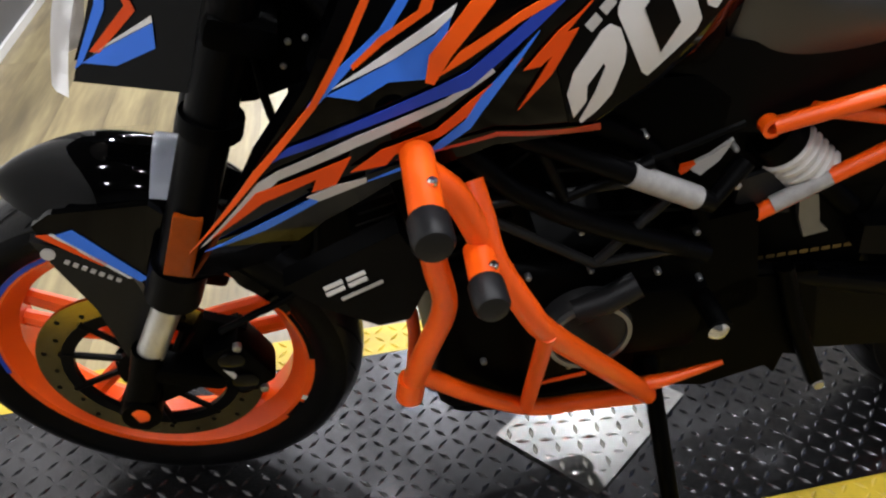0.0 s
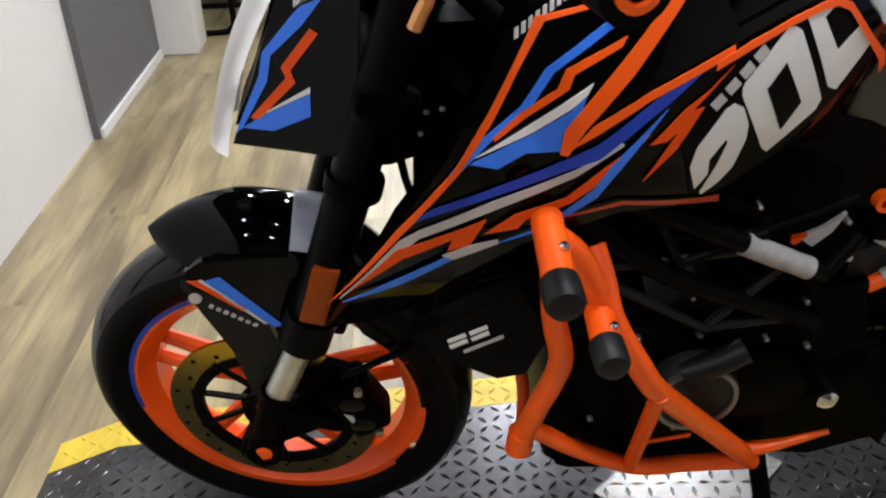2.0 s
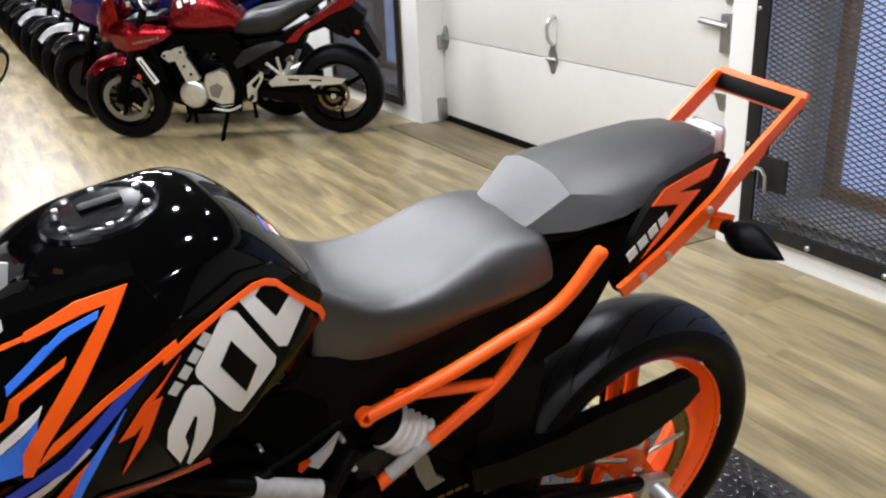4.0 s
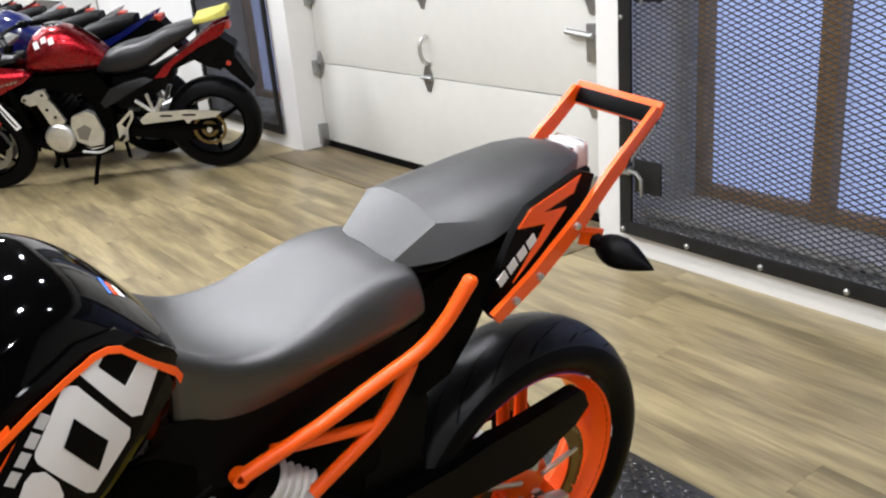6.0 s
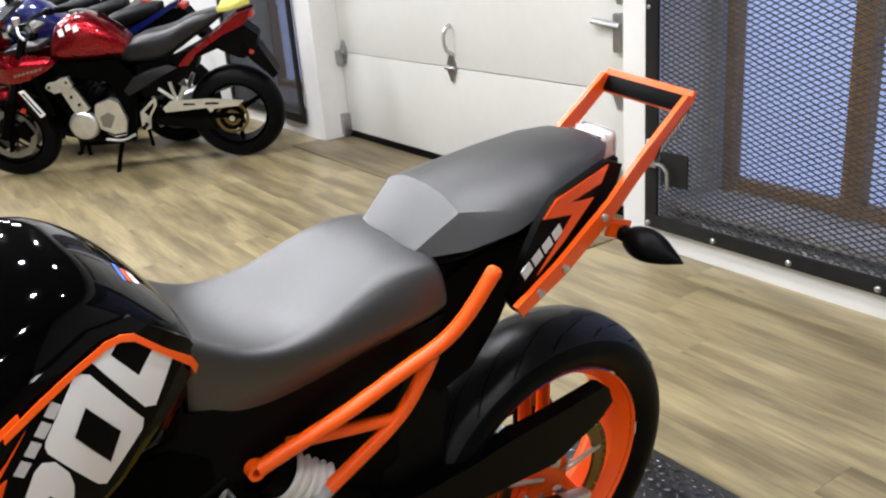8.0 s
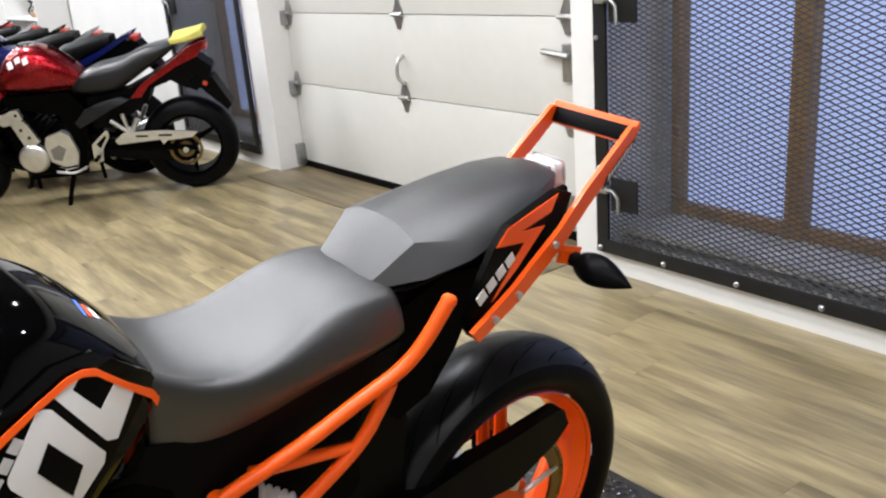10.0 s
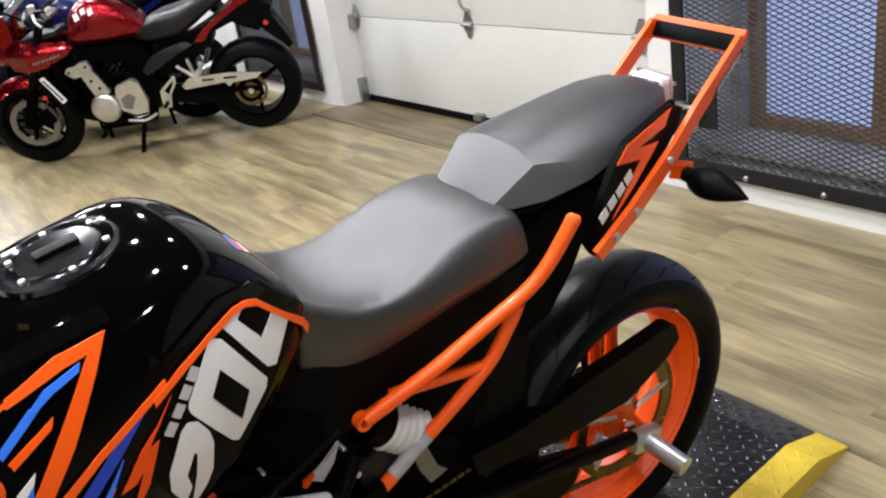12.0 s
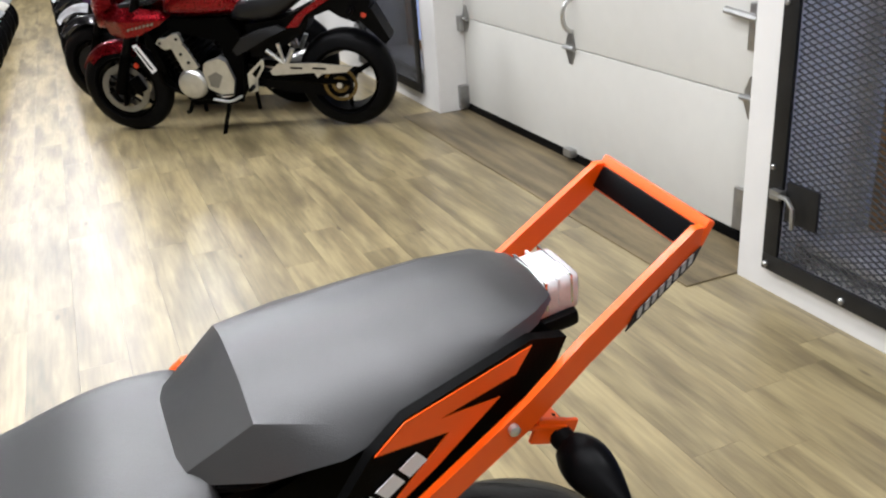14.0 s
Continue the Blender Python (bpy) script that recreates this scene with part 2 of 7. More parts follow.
def tube(pts, r, seg=12, smooth=0, bm=None, r2=None, flat=1.0):
    """A round bar along points; r2: the radius at its end; flat: how far it is flattened."""
    bm = bm or bmesh.new()
    pts = smooth_line(pts, smooth) if smooth else [Vector(p) for p in pts]
    rings, up = [], None
    for i, p in enumerate(pts):
        d = (pts[min(i + 1, len(pts) - 1)] - pts[max(i - 1, 0)]).normalized()
        if up is None:
            up = d.orthogonal().normalized()
        up = (up - d * up.dot(d)).normalized()
        side = d.cross(up)
        rr = r if r2 is None else r + (r2 - r) * i / (len(pts) - 1)
        rings.append([bm.verts.new(p + rr * (math.cos(a) * up + flat * math.sin(a) * side)) for a in (2 * math.pi * k / seg for k in range(seg))])
    for a, b in zip(rings, rings[1:]):
        for k in range(seg):
            bm.faces.new((a[k], a[(k + 1) % seg], b[(k + 1) % seg], b[k]))
    bm.faces.new(rings[0][::-1])
    bm.faces.new(rings[-1])
    return bm


def lathe(profile, seg=48, bm=None, centre=(0, 0, 0), axis="x", closed=False):
    """Turns rows of (place along the axis, radius) round an axis."""
    bm = bm or bmesh.new()
    c = Vector(centre)
    rings = []
    for h, r in profile:
        row = []
        for k in range(seg):
            a = 2 * math.pi * k / seg
            u, v = r * math.cos(a), r * math.sin(a)
            row.append(bm.verts.new(c + Vector({"x": (h, u, v), "y": (u, h, v), "z": (u, v, h)}[axis])))
        rings.append(row)
    pairs = list(zip(rings, rings[1:]))
    if closed:
        pairs.append((rings[-1], rings[0]))
    for a, b in pairs:
        for k in range(seg):
            bm.faces.new((a[k], a[(k + 1) % seg], b[(k + 1) % seg], b[k]))
    if not closed:
        bm.faces.new(rings[0][::-1])
        bm.faces.new(rings[-1])
    return bm


def box(size, at=(0, 0, 0), bevel=0.0, bm=None, turn=None, segs=2):
    keep = bm
    bm = bmesh.new()
    m = Matrix.LocRotScale(Vector(at), Euler([radians(a) for a in turn]) if turn else None, Vector(size))
    bmesh.ops.create_cube(bm, size=1.0, matrix=m)
    if bevel:
        bmesh.ops.bevel(bm, geom=bm.edges[:], offset=bevel, segments=segs, affect="EDGES", profile=0.6)
    if keep is None:
        return bm
    me = bpy.data.meshes.new("scrap")
    bm.to_mesh(me)
    bm.free()
    keep.from_mesh(me)
    bpy.data.meshes.remove(me)
    return keep


def loft(rings, bm=None, caps=True, closed=True):
    bm = bm or bmesh.new()
    rows = [[bm.verts.new(p) for p in ring] for ring in rings]
    n = len(rows[0])
    for a, b in zip(rows, rows[1:]):
        for k in range(n if closed else n - 1):
            bm.faces.new((a[k], a[(k + 1) % n], b[(k + 1) % n], b[k]))
    if caps and closed:
        bm.faces.new(rows[0][::-1])
        bm.faces.new(rows[-1])
    return bm


def oval(y, z0, z1, half, n=28, power=2.6, x=0.0, skew=0.0):
    """A cross-section across the bike: a rounded box between two heights. skew: how far its top is pushed back."""
    out = []
    for k in range(n):
        a = 2 * math.pi * k / n
        c, s = math.cos(a), math.sin(a)
        u = math.copysign(abs(c) ** (2 / power), c)
        v = math.copysign(abs(s) ** (2 / power), s)
        out.append((x + half * u, y + skew * v, (z0 + z1) / 2 + (z1 - z0) / 2 * v))
    return out


def sheet(outline, f, thick=0.004, cell=0.025, sign=1):
    """A panel whose outline is drawn from the side, as (y, z), laid over the surface x = f(y, z)."""
    bm = bmesh.new()
    bm.faces.new([bm.verts.new((0, y, z)) for y, z in outline])
    for axis in (1, 2):
        lo, hi = min(p[axis - 1] for p in outline), max(p[axis - 1] for p in outline)
        k = 1
        while lo + k * cell < hi:
            no = (0, 1, 0) if axis == 1 else (0, 0, 1)
            bmesh.ops.bisect_plane(bm, geom=bm.verts[:] + bm.edges[:] + bm.faces[:], plane_co=[c * (lo + k * cell) for c in no], plane_no=no)
            k += 1
    bmesh.ops.triangulate(bm, faces=bm.faces[:])
    for v in bm.verts:
        v.co.x = sign * f(v.co.y, v.co.z)
    if thick:
        ret = bmesh.ops.extrude_face_region(bm, geom=bm.faces[:])
        for v in ret["geom"]:
            if isinstance(v, bmesh.types.BMVert):
                v.co.x -= sign * thick
    return bm


# ---- the room ----
X0, X1, Y0, Y1, H = -20.0, 3.2, -4.2, 2.81, 2.9


def slab(name, lo, hi, mat, kind="structure", bevel=0.0, parent=None, label=""):
    size = [b - a for a, b in zip(lo, hi)]
    ob = part(name, box(size, [(a + b) / 2 for a, b in zip(lo, hi)], bevel), mat, parent, label)
    if kind and parent is None:
        ob["kind"] = kind
    return ob


floor = slab("floor", (X0, Y0, -0.12), (X1, 3.6, -0.011), LEDGE)
tagged(floor, "worn grey-yellow wood plank shop floor", "floor")
slab("ceiling", (X0, Y0, H), (X1, 3.6, H + 0.1), DARKC)
tagged(bpy.data.objects["ceiling"], "plain dark painted ceiling", "ceiling")
# the long wall: piers beside the door and both caged windows, and a beam over all of them
TOP = 2.45
for name, a, b in (("wall_north", -4.95, -4.72), ("wall_north_1", -2.085, -1.95), ("wall_north_2", 0.55, X1), ("wall_north_3", X0, -6.2)):
    tagged(slab(name, (a, Y1, 0), (b, 3.2, TOP), WHITE), "smooth white painted wall pier", "wall")
tagged(slab("wall_north_beam", (X0, Y1, TOP), (X1, 3.2, H), WHITE), "white painted beam over the openings", "wall")
for name, a, b in (("wall_sill", -6.2, -4.95), ("wall_sill_1", -1.95, 0.55)):
    tagged(slab(name, (a, Y1, 0), (b, 3.2, 0.088), WHITE), "low white sill under a caged window", "wall")
tagged(slab("wall_back", (X0, 3.6, 0), (X1, 3.75, H), WHITE), "outer wall behind the windows", "wall")
tagged(slab("wall_west", (X0 - 0.15, Y0, 0), (X0, 3.6, H), DARKC), "dark far wall of the shop", "wall")
# east and south walls: out of view, dark so gloss black reflects little
tagged(slab("wall_east", (X1, Y0, 0), (X1 + 0.15, 3.6, H), DARKC), "unseen end wall, dark to limit reflections", "wall")
tagged(slab("wall_south", (X0, Y0 - 0.15, 0), (X1, Y0, H), DARKC), "unseen long wall, dark to limit reflections", "wall")
# the partition beside the stand: a white face, a grey face with a white skirting, and a white end
tagged(slab("partition", (-2.52, -1.25, 0), (X1, -1.02, 2.3), WHITE), "white painted partition wall", "wall")
tagged(slab("partition_grey", (-3.42, -1.2, 0), (-2.52, -0.995, 2.3), GREYW), "dark grey partition panel", "wall")
tagged(slab("baseboard", (-3.42, -0.994, 0), (-2.53, -0.982, 0.033), WHITE), "narrow white skirting board", "baseboard")
tagged(slab("partition_end", (-3.62, -1.25, 0.0), (-3.425, -0.83, 2.3), WHITE, bevel=0.012), "white end pier of the partition", "wall")


def window_cage(name, a, b, posts, label):
    """A deep window with blue panes behind brown posts, closed by a black frame with expanded mesh."""
    w = thing(name, Matrix.Translation((a, 2.80, 0.088)), label, "window cage", kind="structure")
    wd, ht = b - a, TOP - 0.088
    part("ledge", box((wd, 0.5, 0.03), (wd / 2, 0.36, 0.066)), LEDGE, w, "dusty grey ledge")
    for s in (0, 1):
        part("window_reveal", box((0.02, 0.42, ht), (0.01 + s * (wd - 0.02), 0.25, ht / 2)), WHITE, w)
    part("window_head", box((wd, 0.42, 0.03), (wd / 2, 0.25, ht - 0.015)), WHITE, w)
    edges = [0.1, *posts, wd - 0.1]
    for p, q in zip(edges, edges[1:]):
        # the pane itself glows; no light comes from behind it
        pane = part("pane", box((q - p, 0.012, ht - 0.24), ((p + q) / 2, 0.43, 0.10 + (ht - 0.24) / 2)), BLINDM, w, "pale blue pane, glowing in place of daylight")
    for p in (0.1, *posts):
        part("window_post", box((0.075 if p > 0.2 else 0.04, 0.07, ht - 0.08), (p, 0.385, 0.082 + (ht - 0.08) / 2), 0.006), WOODB, w, "brown wooden post")
    part("window_rail", box((wd - 0.2, 0.06, 0.045), (wd / 2, 0.39, 0.108), 0.006), WOODB, w)
    # frame of black flat steel with bolts
    fr = w
    t = 0.055
    part("frame_rail", box((wd, 0.014, t), (wd / 2, -0.008, t / 2), 0.003), BLACKF, fr)
    part("frame_rail", box((wd, 0.014, t), (wd / 2, -0.008, ht - t / 2), 0.003), BLACKF, fr)
    for xx in (0.03, wd - 0.03):
        part("frame_stile", box((0.06, 0.014, ht - 2 * t), (xx, -0.008, ht / 2), 0.003), BLACKF, fr)
    for k in range(int(wd / 0.315)):
        part("bolt", lathe([(0, 0.011), (-0.006, 0.011), (-0.011, 0.006)], 10, centre=(0.02 + 0.315 * k, -0.015, 0.02), axis="y"), STEELZ, fr)
    for k in range(4):
        part("bolt", lathe([(0, 0.009), (-0.006, 0.009), (-0.009, 0.005)], 10, centre=(0.018, -0.015, 0.35 + 0.5 * k), axis="y"), STEELZ, fr)
    # expanded mesh: crossing strands
    bm = bmesh.new()
    pitch, rise = 0.047, 0.0198
    x_lo, x_hi, z_lo, z_hi = 0.06, wd - 0.06, t, ht - t
    for s in (1, -1):
        slope = rise / pitch * s
        z = z_lo - (x_hi - x_lo) * abs(slope)
        while z < z_hi + (x_hi - x_lo) * abs(slope):
            # the strand z = z + slope * (x - x_lo), cut to the opening
            xs = sorted(x_lo + (zz - z) / slope for zz in (z_lo, z_hi))
            p, q = max(x_lo, xs[0]), min(x_hi, xs[1])
            if q - p > 0.01:
                za, zb = z + slope * (p - x_lo), z + slope * (q - x_lo)
                d = 0.0022
                vs = []
                for y in (0.004 + 0.002 * s, 0.0085 + 0.002 * s):
                    vs += [bm.verts.new(v) for v in ((p, y, za - d), (q, y, zb - d), (q, y, zb + d), (p, y, za + d))]
                for f in ((0, 1, 2, 3), (7, 6, 5, 4), (0, 4, 5, 1), (3, 2, 6, 7)):
                    bm.faces.new([vs[i] for i in f])
            z += rise
    mesh = part("expanded_mesh", bm, MESHM, w, "dark expanded steel mesh")
    mesh["kind"] = "stuff"
    for z in (0.25, 0.97, 1.7):
        latch = part("latch", box((0.13, 0.012, 0.13), (0.135, -0.002, z), 0.004), BLACKF, w, "black latch plate")
        part("latch_bolt", tube([(0.03, -0.03, z + 0.02), (0.1, -0.03, z + 0.02), (0.125, -0.03, z - 0.005), (0.128, -0.03, z - 0.07)], 0.008, 8), STEELZ, latch, "galvanised bolt")
        part("latch_keeper", box((0.045, 0.03, 0.03), (0.05, -0.022, z + 0.02), 0.004), STEELZ, latch)
    return w


window_cage("window_1", -1.95, 0.55, [0.635, 1.47], "window behind black expanded steel mesh with blue panes")
window_cage("window_2", -6.2, -4.95, [0.55, 0.92], "narrow caged window beside the garage door")

# sectional garage door
DX0, DX1, DY = -4.72, -2.09, 2.985
door = thing("door_1", Matrix.Translation((DX0, DY, 0)), "white sectional garage door with steel hinges, closed", "garage door", kind="structure")
W = DX1 - DX0
seams = [0.045, 0.555, 0.99, 1.45, 1.92, 2.4]
for a, b in zip(seams, seams[1:]):
    part("door_panel", box((W - 0.02, 0.045, b - a - 0.004), (W / 2, 0.03, (a + b) / 2), 0.004), DOORW, door)
part("door_seal", box((W, 0.05, 0.04), (W / 2, 0.03, 0.022), 0.008), RUBBER, door, "black rubber bottom seal")
part("door_top_filler", box((W, 0.05, 0.1), (W / 2, 0.03, 2.44)), DOORW, door)


def hinge(x, z, w=0.075, h=0.15):
    bm = bmesh.new()
    out = [(-0.012, -h / 2), (0.012, -h / 2), (w / 2, -0.02), (w / 2, 0.02), (0.012, h / 2), (-0.012, h / 2), (-w / 2, 0.02), (-w / 2, -0.02)]
    f = bm.faces.new([bm.verts.new((x + p, 0.006, z + q)) for p, q in out])
    r = bmesh.ops.extrude_face_region(bm, geom=[f])
    for v in r["geom"]:
        if isinstance(v, bmesh.types.BMVert):
            v.co.y -= 0.006
    tube([(x - 0.045, -0.008, z), (x + 0.045, -0.008, z)], 0.011, 8, bm=bm)
    return part("hinge", bm, STEELZ, door, "galvanised steel hinge")


for z in seams[1:5]:
    for x in (-4.72 + 0.02, -3.49, -2.275):
        hinge(x - DX0 + (0.03 if x < -4.6 else 0), z)
    for x in (0.02,):
        part("roller_bracket", box((0.05, 0.05, 0.09), (x, -0.01, z - 0.03), 0.006), STEELZ, door)
part("door_handle", tube([(1.245, 0.0, 0.63), (1.245, -0.035, 0.655), (1.24, -0.045, 0.70), (1.245, -0.035, 0.755), (1.245, 0.0, 0.78)], 0.011, 8, 4), SILVER, door, "steel lift handle")
lock = part("slide_lock", box((0.055, 0.03, 0.16), (W - 0.18, 0.0, 0.80), 0.005), STEELZ, door)
part("lock_bolt", tube([(W - 0.16, -0.02, 0.83), (W - 0.32, -0.02, 0.845)], 0.014, 8), STEELZ, lock)
part("bottom_bracket", box((0.05, 0.02, 0.16), (W - 0.20, -0.004, 0.14), 0.005), STEELZ, door)
part("bottom_lug", box((0.07, 0.04, 0.04), (1.24, -0.01, 0.05), 0.006), STEELZ, door)
for xx in (-0.012, W + 0.004):
    part("track", box((0.022, 0.07, 2.35), (xx, -0.025, 1.18), 0.004), STEELZ, door, "galvanised vertical track")
part("track_bracket", box((0.07, 0.06, 0.14), (0.0, -0.02, 0.09), 0.006), STEELZ, door)
tagged(slab("threshold", (-4.80, 2.60, -0.002), (-2.09, 2.99, 0.006), DARKWOOD, bevel=0.003), "dark worn wood threshold at the garage door", "threshold")

# ---- the stand: a low deck of black tread plate with ramps and yellow edges ----
stand = thing("display_stand", pose(-0.79, 0.55, 0), "low black diamond-tread platform with yellow painted edges", "platform")
DZ, HALF, HIN, YA, YB, RAMP = 0.05, 0.315, 0.235, -1.19, 1.19, 0.135


def skewed(bm):
    """The deck's sides run slightly askew to its ends."""
    for v in bm.verts:
        v.co.x -= 0.085 * v.co.y
    return bm


def deck_strip(x0, x1):
    bm = bmesh.new()
    prof = [(YA, 0.0), (YA, 0.004), (YA + RAMP, DZ), (YB - RAMP, DZ), (YB, 0.004), (YB, 0.0)]
    rings = [[bm.verts.new((x, y, z)) for y, z in prof] for x in (x0, x1)]
    for k in range(len(prof)):
        bm.faces.new((rings[0][k], rings[0][(k + 1) % 6], rings[1][(k + 1) % 6], rings[1][k]))
    bm.faces.new(rings[0])
    bm.faces.new(rings[1][::-1])
    return skewed(bm)


part("deck_plate", deck_strip(-HIN, HIN), DECKM, stand, "black tread plate", angle=10)
part("yellow_edge", deck_strip(HIN + 0.001, HALF), YELLOW, stand, "yellow painted edge", angle=10)
part("yellow_edge", deck_strip(-HALF, -HIN - 0.001), YELLOW, stand, "yellow painted edge", angle=10)


def treads(x0, x1, y0, y1, height, pitch=0.026, long=0.026, bm=None):
    """Raised lozenges in alternating directions."""
    bm = bm or bmesh.new()
    nx, ny = int((x1 - x0) / pitch), int((y1 - y0) / pitch)
    for i in range(nx):
        for j in range(ny):
            cx, cy = x0 + (i + 0.5) * pitch, y0 + (j + 0.5) * pitch
            a = radians(45 if (i + j) % 2 else -45)
            u, v = Vector((math.cos(a), math.sin(a), 0)), Vector((-math.sin(a), math.cos(a), 0))
            c = Vector((cx, cy, height(cy)))
            n = Vector((0, -(height(cy + 0.01) - height(cy - 0.01)) / 0.02, 1))
            lift = lambda p: Vector((p.x, p.y, height(p.y)))
            ends = [lift(c + u * long / 2), lift(c - u * long / 2)]
            sides = [lift(c + v * 0.0042), lift(c - v * 0.0042)]
            top = [lift(c + u * long * 0.28) + Vector((0, 0, 0.002)), lift(c - u * long * 0.28) + Vector((0, 0, 0.002))]
            e0, e1, s0, s1, t0, t1 = [bm.verts.new(p) for p in (*ends, *sides, *top)]
            for f in ((e0, s0, t0), (e0, t0, s1), (s0, t1, t0), (s0, e1, t1), (e1, s1, t1), (s1, t0, t1)):
                bm.faces.new(f)
    return bm


def deck_height(y):
    return max(0.0, min(DZ, 0.004 + (DZ - 0.004) * (y - YA) / RAMP, 0.004 + (DZ - 0.004) * (YB - y) / RAMP))


tr = part("tread_pattern", skewed(treads(-HIN, HIN, YA + 0.01, YB - 0.01, deck_height)), DECKM, stand)
tr["kind"] = "stuff"
for s in (1, -1):
    a, b = sorted((s * HIN, s * HALF))
    tr = part("tread_pattern", skewed(treads(a, b, YA + 0.01, YB - 0.01, deck_height)), YELLOW, stand)
    tr["kind"] = "stuff"

# loose bright tread plate on the deck
plate = thing("tread_plate", pose(-0.775, 0.50, DZ + 0.0025, 0, 0, 42), "bright aluminium tread plate lying on the black deck", "metal plate")
part("sheet_metal", box((0.195, 0.28, 0.003), (0, 0, 0.0015)), ALU, plate)
tr = part("tread_pattern", treads(-0.095, 0.095, -0.138, 0.138, lambda y: 0.003), ALU, plate)
tr["kind"] = "stuff"


# ---- the orange and black naked bike on the stand ----
# its own frame: x to its left, y to its rear, z up from the deck
BIKE = pose(-0.770, -0.163, 0.045, 0, 6.9, 1.5)
naked = thing("motorcycle", BIKE, "black naked motorcycle with orange frame and wheels on its side stand", "motorcycle")


def flank(y, z):
    """How far the left side panel stands out."""
    x = -0.5486 - 0.1106 * y + 2.0696 * z - 0.6706 * y * y + 0.6536 * y * z - 1.5011 * z * z
    return max(0.08, min(0.26, x))


def tail_flank(y, z):
    return 0.195 - 0.30 * (y - 1.1)


def rail_flank(y, z):
    return 0.194 - 0.241 * (y - 1.129)


REAR_STRIPES = ((0.95, 2.3, VIOLET, "violet rim stripe"), (2.3, 3.3, REDF, "red-violet rim stripe"), (0.3, 0.84, BLACKS, "dark rim sticker"), (0.86, 0.93, WHITEF, "white rim mark"), (-0.02, 0.11, WHITEF, "white rim mark"), (-0.5, -0.3, BLACKS, "dark rim sticker"))
FRONT_STRIPES = ((1.75, 3.3, BLUED, "violet-blue rim stripe"), (5.6, 5.8, BLACKS, "dark rim sticker"), (5.83, 5.88, WHITEF, "white rim mark"), (0.0, 0.45, BLACKS, "dark rim sticker"), (0.6, 1.5, REDF, "red-violet rim stripe"))


def wheel(name, parent, at, r_tyre, half_tyre, r_rim, half_rim, spokes, rim_mat, turn=0.0, label="", twin=False, hub=0.035, spoke_mat=None, stripe=True, tread=False, lean=0.0, lip=1.0, stripes=REAR_STRIPES):
    """A cast wheel with its tyre; the rim is the part, the rest hangs from it."""
    m = Matrix.Translation(at) @ pose(0, 0, 0, 0, lean, turn)
    t = 0.012
    a, b, c = r_rim - 0.024 * lip, r_rim - 0.03 * lip, r_rim - 0.046 * (0.4 + 0.6 * lip)
    rim = part(name, lathe([(-half_rim, r_rim), (-half_rim, a), (-half_rim * 0.85, b), (-half_rim * 0.5, c), (half_rim * 0.5, c), (half_rim * 0.85, b), (half_rim, a), (half_rim, r_rim), (half_rim - t, r_rim), (half_rim * 0.5, r_rim - 0.012), (-half_rim * 0.5, r_rim - 0.012), (-half_rim + t, r_rim)], 72, closed=True), rim_mat, parent, label, place=m)
    core = (r_rim + 0.574 * r_tyre) / 1.574
    prof = []
    for k in range(17):
        a = radians(125) * (-1 + k / 8)
        prof.append((half_tyre * math.sin(a), core + (r_tyre - core) * math.cos(a)))
    prof = [(-half_rim * 0.9, r_rim - 0.012)] + prof + [(half_rim * 0.9, r_rim - 0.012)]
    tyre = part("tyre", lathe(prof, 96, closed=True), TYRE, rim, "black sport tyre")
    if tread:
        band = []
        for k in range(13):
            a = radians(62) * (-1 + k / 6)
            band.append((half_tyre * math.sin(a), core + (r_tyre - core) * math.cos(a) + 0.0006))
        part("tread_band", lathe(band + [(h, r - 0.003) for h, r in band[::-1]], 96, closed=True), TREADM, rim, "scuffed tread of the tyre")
        bm = bmesh.new()
        for k in range(19):
            for s in (1, -1):
                for w0, w1, span, shift in ((0.14, 0.4, 0.3, 0.0), (0.34, 0.62, 0.2, 0.55), (0.62, 0.84, 0.13, 0.2)):
                    a0 = 2 * math.pi * (k + shift + (0.3 if s > 0 else 0)) / 19 + 0.03 * math.sin(5 * k)
                    rows = []
                    for j in range(7):
                        u = j / 6
                        w = s * half_tyre * (w0 + (w1 - w0) * u)
                        r = core + (r_tyre - core) * math.sqrt(max(0.0, 1 - (w / half_tyre) ** 2)) + 0.0014
                        d = 0.0044 * (0.45 + 0.55 * math.sin(math.pi * u)) / r_tyre
                        a = a0 + span * u
                        rows.append([bm.verts.new((w, r * math.cos(a + e), r * math.sin(a + e))) for e in (-d, d)])
                    for p, q in zip(rows, rows[1:]):
                        bm.faces.new((p[0], p[1], q[1], q[0]))
        g = part("tread_groove", bm, RUBBER, rim)
        g["kind"] = "stuff"
    part("hub", lathe([(-0.055, hub * 0.7), (-0.05, hub), (0.05, hub), (0.055, hub * 0.7)], 24), spoke_mat or rim_mat, rim)
    for k in range(spokes):
        a = 2 * math.pi * k / spokes + 0.3
        for da in ((-0.16, 0.16) if twin else (0,)):
            pa, pb = a + da * 1.6, a + da * 0.75
            bm = tube([(0, hub * 0.8 * math.cos(pa), hub * 0.8 * math.sin(pa)), (0.004, r_rim * 0.5 * math.cos((pa + pb) / 2), r_rim * 0.5 * math.sin((pa + pb) / 2)), (0, (r_rim - 0.03) * math.cos(pb), (r_rim - 0.03) * math.sin(pb))], 0.014, 8, r2=0.011, flat=1.0)
            part("spoke", bm, spoke_mat or rim_mat, rim)
